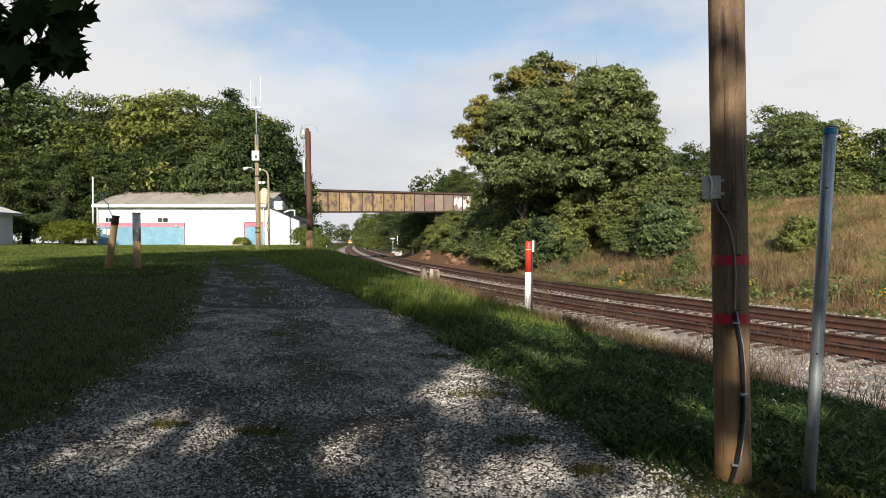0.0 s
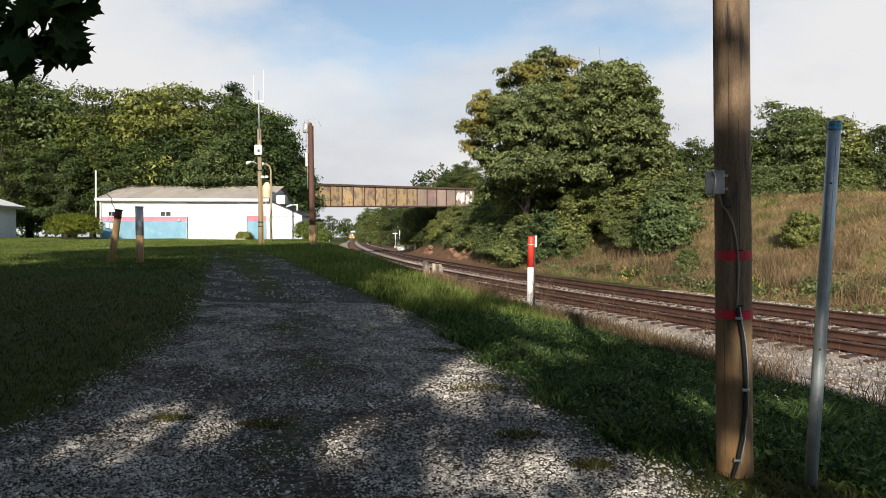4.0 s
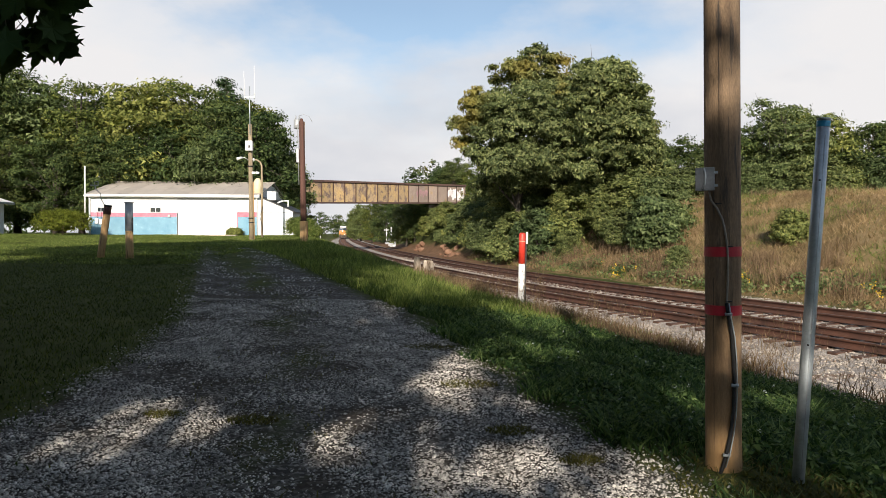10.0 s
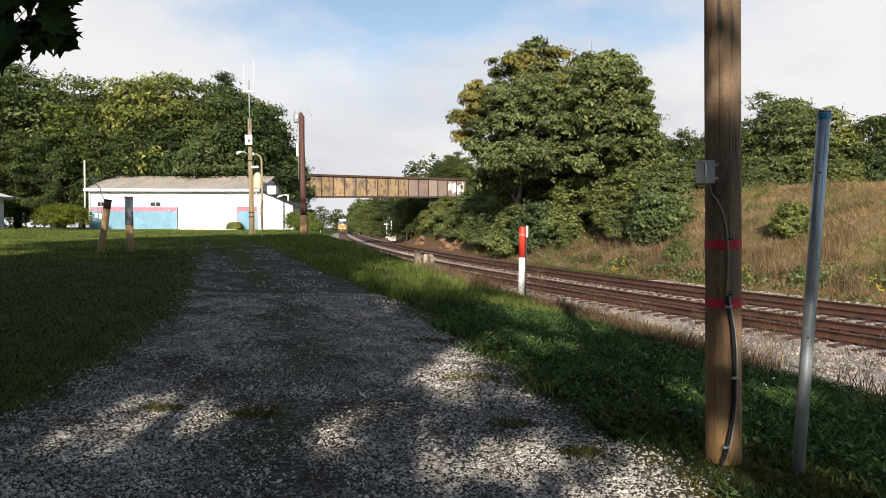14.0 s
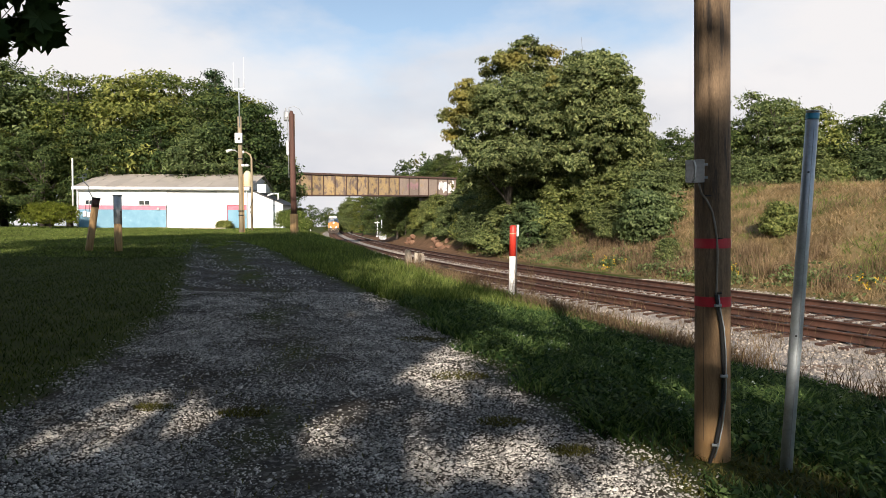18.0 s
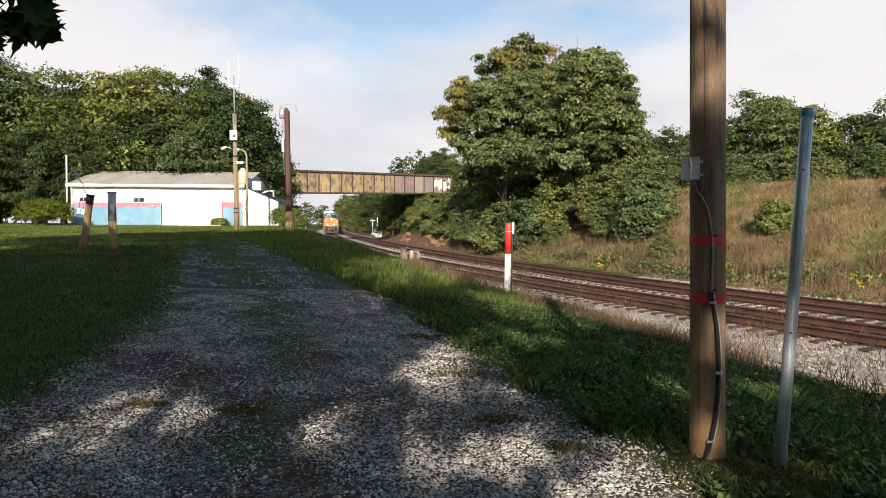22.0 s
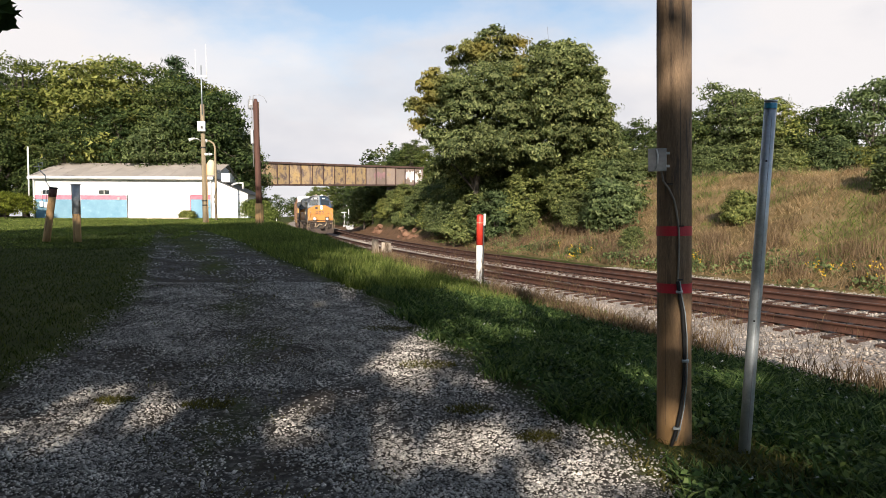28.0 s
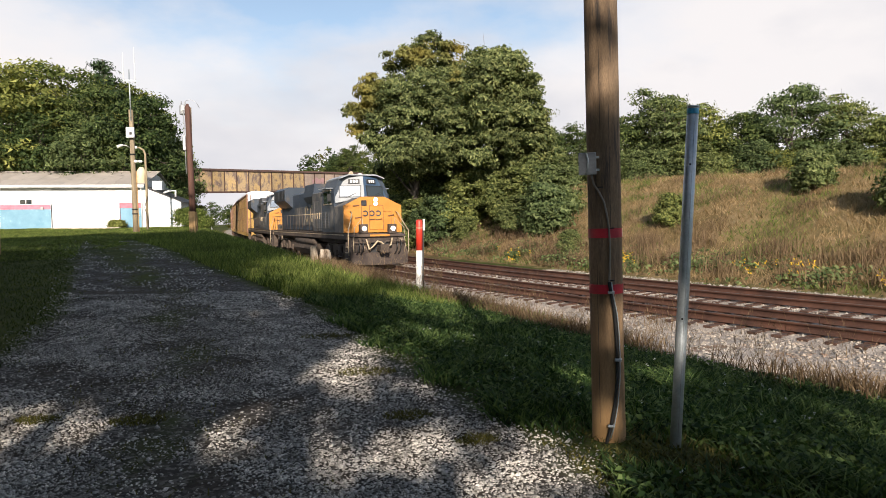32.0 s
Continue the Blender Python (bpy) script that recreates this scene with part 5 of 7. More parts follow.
def long_building():
    y0, y1, g = 51.0, 59.5, 1.36
    x0, x1, eave, ridge = -25.9, -13.27, 4.40, 5.62
    t = thing("long_building", "long white metal building with blue panels and a grey roof", "building", pose(0, 0, 0))
    # front wall with its openings left out: panels side by side
    for a, b, z0, z1 in ((x0, -19.25, g, eave), (-19.25, -14.95, 4.14, eave), (-14.95, -14.87, g, eave), (-14.87, -13.38, 3.16, eave), (-13.38, x1, g, eave)):
        wall = bmesh.new()
        box(wall, a, b, y0, y0 + 0.18, z0, z1)
        part("front_wall", wall, WALL_WHITE, t, "white painted sheet metal wall")
    part("back_wall", boxes((x0, x1, y1 - 0.18, y1, g, eave)), WALL_WHITE, t)
    for xx in (x0, x1 - 0.18):
        part("end_wall", prism(bmesh.new(), [(y0 + 0.19, g), (y1 - 0.19, g), (y1 - 0.19, eave), ((y0 + y1) / 2, ridge - 0.12), (y0 + 0.19, eave)], "x", xx, xx + 0.18), WALL_WHITE, t)
    for i in range(32):  # wall ribs
        xx = x0 + 0.2 + i * 0.4
        if not (-19.3 < xx < -13.3):
            part("wall_rib", boxes((xx - 0.012, xx + 0.012, y0 - 0.012, y0 + 0.001, 3.16, eave - 0.06)), WALL_WHITE, t)
    mid = (y0 + y1) / 2
    for sgn, ya in ((1, y0 - 0.35), (-1, y1 + 0.35)):
        n = 12
        w = (x1 - x0 + 0.3) / n
        for i in range(n):
            a = x0 - 0.15 + i * w
            za = eave - 0.02
            bm = prism(bmesh.new(), [(ya, za), (mid, ridge), (mid, ridge + 0.05), (ya, za + 0.05)], "x", a + 0.004, a + w - 0.004)
            part("roof_panel", bm, ROOF_GREY, t)
            prismed = prism(bmesh.new(), [(ya, za + 0.05), (mid, ridge + 0.05), (mid, ridge + 0.06), (ya, za + 0.06)], "x", a - 0.015, a + 0.015)
            part("roof_seam", prismed, ROOF_GREY, t)
    part("ridge_cap", boxes((x0 - 0.2, x1 + 0.2, mid - 0.15, mid + 0.15, ridge + 0.06, ridge + 0.09)), ROOF_GREY, t)
    part("fascia", boxes((x0 - 0.15, x1 + 0.15, y0 - 0.40, y0 - 0.355, eave - 0.16, eave + 0.05)), WHITE_PAINT, t, "white eaves board")
    part("gutter", boxes((x0 - 0.15, x1 + 0.15, y0 - 0.47, y0 - 0.405, eave - 0.12, eave - 0.02), bevel=0.01), WHITE_PAINT, t)
    for xx in (x0 + 0.15, x1 - 0.1):
        part("downpipe", tube(bmesh.new(), [(xx, y0 - 0.3, eave - 0.12), (xx, y0 - 0.06, eave - 0.4), (xx, y0 - 0.06, g + 0.1)], 0.04, 8), WHITE_PAINT, t)
    # blue panels and pink stripe
    for a, b in ((-25.72, -22.6), (-22.58, -19.36)):
        part("blue_panel", boxes((a, b, y0 - 0.02, y0 - 0.002, g + 0.08, 2.79)), WALL_BLUE, t, "pale blue painted panel")
        part("pink_stripe", boxes((a, b, y0 - 0.022, y0 - 0.002, 2.80, 3.1)), WALL_PINK, t, "pink painted stripe")
    for xx in (-25.78, -19.3):
        part("panel_edge", boxes((xx - 0.03, xx + 0.03, y0 - 0.03, y0 - 0.004, g + 0.05, 3.12)), DARK, t)
    # roller door
    door = part("roller_door", boxes((-19.245, -14.955, y0 + 0.025, y0 + 0.12, g, 4.135)), WALL_WHITE, t, "wide white roller door")
    for i in range(11):
        part("slat", boxes((-19.24, -14.96, y0 + 0.008, y0 + 0.023, g + 0.02 + i * 0.245, g + 0.25 + i * 0.245), bevel=0.004), WALL_WHITE, door)
    part("door_hood", boxes((-19.3, -15.6, y0 - 0.03, y0 - 0.002, 4.1, 4.17)), DULL_METAL, t)
    # blue door
    d = part("blue_door", boxes((-14.83, -13.42, y0 + 0.05, y0 + 0.1, g, 2.82)), WALL_BLUE, t, "pale blue door")
    part("door_stripe", boxes((-14.83, -13.42, y0 + 0.05, y0 + 0.1, 2.83, 3.13)), WALL_PINK, t)
    part("door_frame", boxes((-14.88, -14.84, y0 - 0.01, y0 + 0.05, g, 3.17), (-13.41, -13.37, y0 - 0.01, y0 + 0.05, g, 3.17), (-14.84, -13.41, y0 - 0.01, y0 + 0.05, 3.14, 3.17)), WALL_PINK, t)
    part("door_handle", boxes((-13.6, -13.52, y0 - 0.02, y0 + 0.05, 2.25, 2.33)), DULL_METAL, d)
    for a, b in ((-21.3, -20.55), (-25.2, -24.7)):
        w = part("window", boxes((a, b, y0 - 0.015, y0 - 0.003, 3.16, 3.46)), GLASS, t, "small dark window")
        part("window_frame", boxes((a - 0.05, b + 0.05, y0 - 0.04, y0 - 0.003, 3.46, 3.51), (a - 0.05, b + 0.05, y0 - 0.04, y0 - 0.003, 3.115, 3.155), (a - 0.05, a, y0 - 0.04, y0 - 0.003, 3.155, 3.46), (b, b + 0.05, y0 - 0.04, y0 - 0.003, 3.155, 3.46), ((a + b) / 2 - 0.02, (a + b) / 2 + 0.02, y0 - 0.035, y0 - 0.016, 3.155, 3.46)), WHITE_PAINT, w)
    for a, z in ((-25.25, 2.45), (-24.95, 2.4)):
        part("meter_box", boxes((a - 0.12, a + 0.12, y0 - 0.16, y0 - 0.025, z - 0.2, z + 0.2), bevel=0.02), WHITE_PAINT, t, "white electric meter box")
        part("conduit", tube(bmesh.new(), [(a, y0 - 0.07, z + 0.2), (a, y0 - 0.07, 3.4)], 0.025, 6), DULL_METAL, t)
    part("service_mast", tube(bmesh.new(), [(x0 - 0.05, y0 - 0.4, 2.9), (x0 - 0.05, y0 - 0.4, 6.5)], 0.055, 8), WHITE_PAINT, t, "white service mast")
    part("lamp", boxes((-20.0, -19.8, y0 - 0.1, y0 - 0.025, 2.75, 2.95), bevel=0.02), DULL_METAL, t)
    # lean-to at the end
    lx = -10.75
    part("leanto_wall", prism(bmesh.new(), [(x1 + 0.005, g), (lx, g), (lx, 3.22), (x1 + 0.005, 4.28)], "y", y0 + 0.02, y0 + 5.0), WALL_WHITE, t, "white lean-to")
    part("leanto_roof", prism(bmesh.new(), [(x1 + 0.1, 4.32), (lx + 0.2, 3.17), (lx + 0.2, 3.22), (x1 + 0.1, 4.37)], "y", y0 - 0.05, y0 + 5.2), DARK, t, "dark lean-to roof")
    part("wall_trim", boxes((x1 + 0.1, lx - 0.1, y0 - 0.01, y0 + 0.018, 3.15, 3.19)), DULL_METAL, t)
    ac = part("cooling_unit", boxes((-12.75, -12.1, y0 + 0.4, y0 + 1.1, 4.1, 4.75), bevel=0.02), WHITE_PAINT, t, "white rooftop cooling unit")
    for i in range(6):
        part("grille_slat", boxes((-12.7 + i * 0.1, -12.66 + i * 0.1, y0 + 0.375, y0 + 0.398, 4.15, 4.7)), DULL_METAL, ac)
    part("roof_vent", tube(bmesh.new(), [(-13.5, y0 + 0.6, 4.3), (-13.5, y0 + 0.6, 5.5), (-13.5, y0 + 0.6, 5.75)], [0.3, 0.3, 0.12], 14), CREAM, t, "cream coloured vent stack")
    part("vent_pipe", tube(bmesh.new(), [(-12.0, y0 + 0.5, 3.9), (-11.6, y0 + 0.5, 4.05), (-11.2, y0 + 0.5, 4.05), (-11.2, y0 + 0.5, 3.6)], 0.07, 8), WHITE_PAINT, t)
    tagged(part("concrete_apron", boxes((-19.6, -14.6, y0 - 1.2, y0 - 0.03, g - 0.1, g + 0.12)), CONCRETE, None), "pale concrete apron before the roller door", "apron")


def small_shed():
    t = thing("white_shed", "small white shed with an overhanging metal roof", "shed", pose(0, 0, 0))
    g, x1, y0 = 1.2, -33.1, 47.5
    part("wall", boxes((-40.0, x1, y0, y0 + 5, g, 3.75)), WALL_WHITE, t, "pale sheet metal wall")
    for i in range(8):
        part("wall_rib", boxes((x1 - 0.6 * i - 0.02, x1 - 0.6 * i + 0.02, y0 - 0.02, y0 - 0.002, g, 3.7)), WALL_WHITE, t)
    part("roof", prism(bmesh.new(), [(-41, 4.9), (-36.5, 4.95), (x1 + 0.5, 3.78), (x1 + 0.5, 3.88), (-36.5, 5.08), (-41, 5.0)], "y", y0 - 0.5, y0 + 5.5), WHITE_PAINT, t, "white metal roof")
    part("eaves", boxes((x1 + 0.46, x1 + 0.54, y0 - 0.5, y0 + 5.5, 3.7, 3.86)), DULL_METAL, t)


long_building()
small_shed()


# ---- railway bridge ----
GIRDER = material("peeling_yellow_girder", (0.34, 0.235, 0.105), (0.27, 0.2, 0.125), 0.75, 0.9, 14, 0.5, spread=0.3, stretch=(1, 1, 0.6), spots=(0.13, 0.095, 0.08), spot_scale=1.9, spot_at=0.53, bump_size=0.02)
GIRDER_OLD = material("grey_rusted_girder", (0.2, 0.155, 0.13), (0.27, 0.21, 0.17), 0.8, 0.8, 14, 0.5, spread=0.25, stretch=(1, 1, 0.45), spots=(0.28, 0.18, 0.07), spot_scale=1.4, spot_at=0.61, bump_size=0.02)
RUST_DARK = material("dark_rusted_steel", (0.05, 0.03, 0.025), (0.09, 0.05, 0.04), 0.85, 1, 20, 0.4)
SPRAY = material("white_spray_paint", (0.66, 0.6, 0.6), (0.74, 0.68, 0.68), 0.6, 2, 30, 0.1, spots=(0.45, 0.32, 0.28), spot_scale=3, spot_at=0.62)
SPRAY_RED = material("pink_spray_paint", (0.26, 0.15, 0.16), (0.33, 0.2, 0.2), 0.6, 2, 30, 0.1)
MASONRY = material("dark_abutment_stone", (0.16, 0.13, 0.1), (0.24, 0.2, 0.16), 0.9, 1, 12, 0.8, spots=(0.08, 0.07, 0.05))


def bridge():
    ax, ay, bx, by = -21.5, 89.4, 4.4, 106.3
    length = math.hypot(bx - ax, by - ay)
    t = thing("girder_bridge", "old plate girder bridge with peeling yellow paint and graffiti", "bridge", pose(ax, ay, 0, 0, 0, math.degrees(math.atan2(by - ay, bx - ax))))

    def low(u):
        return 5.65 + (6.48 - 5.65) * u / length

    def high(u):
        return 8.55 + (9.05 - 8.55) * u / length

    n = 18
    w = length / n
    for i in range(n):
        a, b = i * w, (i + 1) * w
        mat = GIRDER_OLD if i > 11 else GIRDER
        bm = bmesh.new()
        prism(bm, [(a + 0.01, low(a)), (b - 0.01, low(b)), (b - 0.01, high(b)), (a + 0.01, high(a))], "y", 0, 0.06)
        part("web_panel", bm, mat, t, "peeling painted web plate")
        part("stiffener", boxes((a - 0.035, a + 0.035, -0.16, -0.002, low(a) + 0.05, high(a) - 0.05)), RUST_DARK, t)
    for name, f, z0, z1 in (("top_flange", high, -0.06, 0.2), ("bottom_flange", low, -0.16, 0.05)):
        bm = prism(bmesh.new(), [(0, f(0) + z0), (length, f(length) + z0), (length, f(length) + z1), (0, f(0) + z1)], "y", -0.24, 0.3)
        part(name, bm, RUST_DARK, t, "dark rusted flange")
    # deck and second girder behind
    part("deck", prism(bmesh.new(), [(0, high(0) - 0.7), (length, high(length) - 0.7), (length, high(length) - 0.1), (0, high(0) - 0.1)], "y", 0.31, 5.0), RUST_DARK, t)
    part("far_girder", prism(bmesh.new(), [(0, low(0)), (length, low(length)), (length, high(length)), (0, high(0))], "y", 5.01, 5.1), GIRDER_OLD, t)
    for i in range(1, n):
        part("cross_brace", boxes((i * w - 0.1, i * w + 0.1, 0.07, 5.0, low(i * w) + 0.1, low(i * w) + 0.4)), RUST_DARK, t)
    # graffiti near the end: rounded white shapes
    rng = np.random.default_rng(3)
    u = length - 2.35
    for k in range(5):
        cu, cz = u + 0.42 * k + 0.1, low(u) + 1.25 + 0.2 * math.sin(k * 2.0)
        pts = [(cu + (0.30 + 0.05 * math.sin(3 * a + k)) * math.cos(a), cz + (0.85 + 0.15 * math.sin(2 * a + k)) * math.sin(a)) for a in np.linspace(0, 2 * math.pi, 14)[:-1]]
        part("graffiti", prism(bmesh.new(), pts, "y", -0.006 - 0.001 * k, -0.003), SPRAY, t, "white sprayed shape")
    for k in range(3):
        cu, cz = u - 0.75 + 0.28 * k, low(u) + 1.4 + 0.25 * (k % 2)
        pts = [(cu + 0.2 * math.cos(a) * (1 + 0.3 * math.sin(2 * a)), cz + 0.6 * math.sin(a)) for a in np.linspace(0, 2 * math.pi, 12)[:-1]]
        part("graffiti", prism(bmesh.new(), pts, "y", -0.006, -0.003), SPRAY, t)
    for k in range(4):
        cu, cz = length * 0.72 + 0.5 * k, low(length * 0.72) + 1.3 + 0.2 * (k % 2)
        pts = [(cu + 0.25 * math.cos(a) * (1 + 0.4 * math.sin(3 * a)), cz + 0.5 * math.sin(a)) for a in np.linspace(0, 2 * math.pi, 12)[:-1]]
        part("graffiti", prism(bmesh.new(), pts, "y", -0.006, -0.003), SPRAY_RED, t, "faded pink sprayed shape")
    part("end_stub", boxes((length, length + 1.6, -0.1, 0.5, low(length) + 0.3, low(length) + 0.75)), RUST_DARK, t)
    for u0, u1, name in ((length - 3.2, length + 2.5, "abutment_near_bank"), (-3.0, 1.2, "abutment_by_trees")):
        part("abutment", boxes((u0, u1, -0.4, 5.6, -1.5, low(u0) - 0.2), bevel=0.05), MASONRY, t, "dark stone abutment")


bridge()

# ---- the train ----
LOCO_BLUE = material("dark_blue_loco_paint", (0.022, 0.035, 0.055), (0.035, 0.05, 0.072), 0.45, 0.8, 30, 0.1, spread=0.15, spots=(0.085, 0.075, 0.065), spot_scale=0.9, spot_at=0.6)
# the body blue made lighter, with the sky's reflection in its colour
LOCO_SKY_BLUE = material("sky_sheen_blue_loco_paint", (0.04, 0.075, 0.13), (0.055, 0.095, 0.155), 0.3, 0.8, 30, 0.05, spread=0.1)
LOCO_YELLOW = material("orange_yellow_loco_paint", (0.5, 0.2, 0.035), (0.57, 0.245, 0.045), 0.4, 1.2, 40, 0.08, spread=0.08, spots=(0.42, 0.22, 0.06), spot_scale=1.6, spot_at=0.68)
LOCO_DIRT = material("brown_running_gear", (0.055, 0.04, 0.03), (0.1, 0.074, 0.056), 0.85, 2, 25, 0.4, spread=0.3, spots=(0.08, 0.06, 0.045), spot_scale=3)
DARK_DIRT = material("dark_greasy_dirt", (0.03, 0.022, 0.018), (0.055, 0.041, 0.033), 0.8, 2, 25, 0.4, spread=0.3, spots=(0.2, 0.15, 0.11), spot_scale=2.5, spot_at=0.62)
SILL_DIRT = material("dusty_brown_sill", (0.055, 0.04, 0.032), (0.1, 0.072, 0.055), 0.8, 1.2, 30, 0.3, spread=0.3, spots=(0.05, 0.05, 0.055), spot_scale=1.5)
LOCO_RAIL = material("pale_handrail", (0.32, 0.25, 0.16), (0.42, 0.34, 0.23), 0.5, 4, 40, 0.05)
# grey of roof and visors; on the cab front it paints sun glare
LOCO_GREY = material("pale_grey_loco_roof_and_glare", (0.24, 0.26, 0.28), (0.32, 0.34, 0.36), 0.5, 1, 30, 0.1)
PLOUGH = material("dusty_plough_steel", (0.034, 0.024, 0.019), (0.06, 0.043, 0.035), 0.8, 2, 25, 0.3, spread=0.3, spots=(0.07, 0.052, 0.04), spot_scale=2.5, spot_at=0.55)
LOCO_DUST = material("dust_over_blue_paint", (0.05, 0.055, 0.062), (0.11, 0.105, 0.1), 0.6, 0.9, 30, 0.15, spread=0.2, spots=(0.17, 0.15, 0.13), spot_scale=1.2, spot_at=0.58)
WHEEL = material("wheel_steel", (0.11, 0.08, 0.06), (0.18, 0.13, 0.1), 0.6, 3, 30, 0.2, metal=0.3)
RACK_YELLOW = material("yellow_rack_panels", (0.46, 0.27, 0.06), (0.56, 0.34, 0.09), 0.6, 0.6, 25, 0.2, spread=0.2, spots=(0.24, 0.14, 0.07), spot_scale=0.8, spot_at=0.57)
RACK_BROWN = material("brown_rack_frame", (0.15, 0.075, 0.045), (0.22, 0.11, 0.065), 0.7, 1, 25, 0.2)
RACK_WHITE = material("zinc_rack_roof", (0.56, 0.57, 0.58), (0.66, 0.67, 0.68), 0.45, 0.8, 30, 0.1, metal=0.2, spread=0.08)
# pale metallic pane: the sky's glare is put into its colour
SKY_GLASS = material("pale_sky_glare_glass", (0.36, 0.4, 0.44), (0.44, 0.48, 0.52), 0.12, 2, 20, 0.0, metal=0.75, spread=0.04)
LIGHT = bpy.data.materials.new("headlight_glow")
LIGHT.use_nodes = True
LIGHT.node_tree.nodes["Principled BSDF"].inputs["Base Color"].default_value = (0.9, 0.85, 0.7, 1)
LIGHT.node_tree.nodes["Principled BSDF"].inputs["Emission Color"].default_value = (1.0, 0.9, 0.66, 1)
LIGHT.node_tree.nodes["Principled BSDF"].inputs["Emission Strength"].default_value = 9.0


def disc(bm, x, y, z, r, depth, axis="y", sides=16):
    d = Vector((0, depth, 0)) if axis == "y" else Vector((depth, 0, 0))
    return tube(bm, [Vector((x, y, z)), Vector((x, y, z)) + d], r, sides)


def wheelset(parent, y, radius):
    bm = bmesh.new()
    for s in (-1, 1):
        tube(bm, [(s * 0.68, 0, 0), (s * 0.70, 0, 0), (s * 0.705, 0, 0), (s * 0.80, 0, 0)], [radius + 0.028, radius + 0.028, radius, radius - 0.006], 20)
    tube(bm, [(-0.68, 0, 0), (0.68, 0, 0)], 0.09, 10)
    ob = part("wheelset", bm, WHEEL, parent)
    ob.matrix_basis = pose(0, y, radius)
    return ob


def bogie(parent, y0, axles, radius, name="truck"):
    """A truck with its side frames, springs and wheelsets, its middle at y0."""
    half = max(abs(a) for a in axles)
    bm = bmesh.new()
    for s in (-1, 1):
        xs = (s * 1.0, s * 1.14)
        x0, x1 = min(xs), max(xs)
        prism(bm, [(-half - 0.55, 0.62), (-half - 0.3, 0.5), (half + 0.3, 0.5), (half + 0.55, 0.62), (half + 0.5, 0.86), (half - 0.2, 1.02), (-half + 0.2, 1.02), (-half - 0.5, 0.86)], "x", x0, x1)
    box(bm, -1.0, 1.0, -0.35, 0.35, 0.55, 0.95)
    t = part(name, bm, LOCO_DIRT, parent, "dusty brown truck frame")
    t.matrix_basis = pose(0, y0, 0)
    sets = [wheelset(t, a, radius) for a in axles]
    for a in axles:
        for s in (-1, 1):
            part("axle_box", boxes((min(s * 1.14, s * 1.26), max(s * 1.14, s * 1.26), a - 0.17, a + 0.17, 0.36, 0.72), bevel=0.03), LOCO_DIRT, t)
    for k in range(len(axles) - 1):
        m = (axles[k] + axles[k + 1]) / 2
        for s in (-1, 1):
            part("spring", tube(bmesh.new(), [(s * 1.2, m, 0.42), (s * 1.2, m, 0.95)], 0.11, 8), LOCO_DIRT, t)
            part("brake_rod", tube(bmesh.new(), [(s * 1.2, m - 0.5, 0.95), (s * 1.22, m + 0.45, 0.45)], 0.045, 6), LOCO_DIRT, t)
    return t, sets


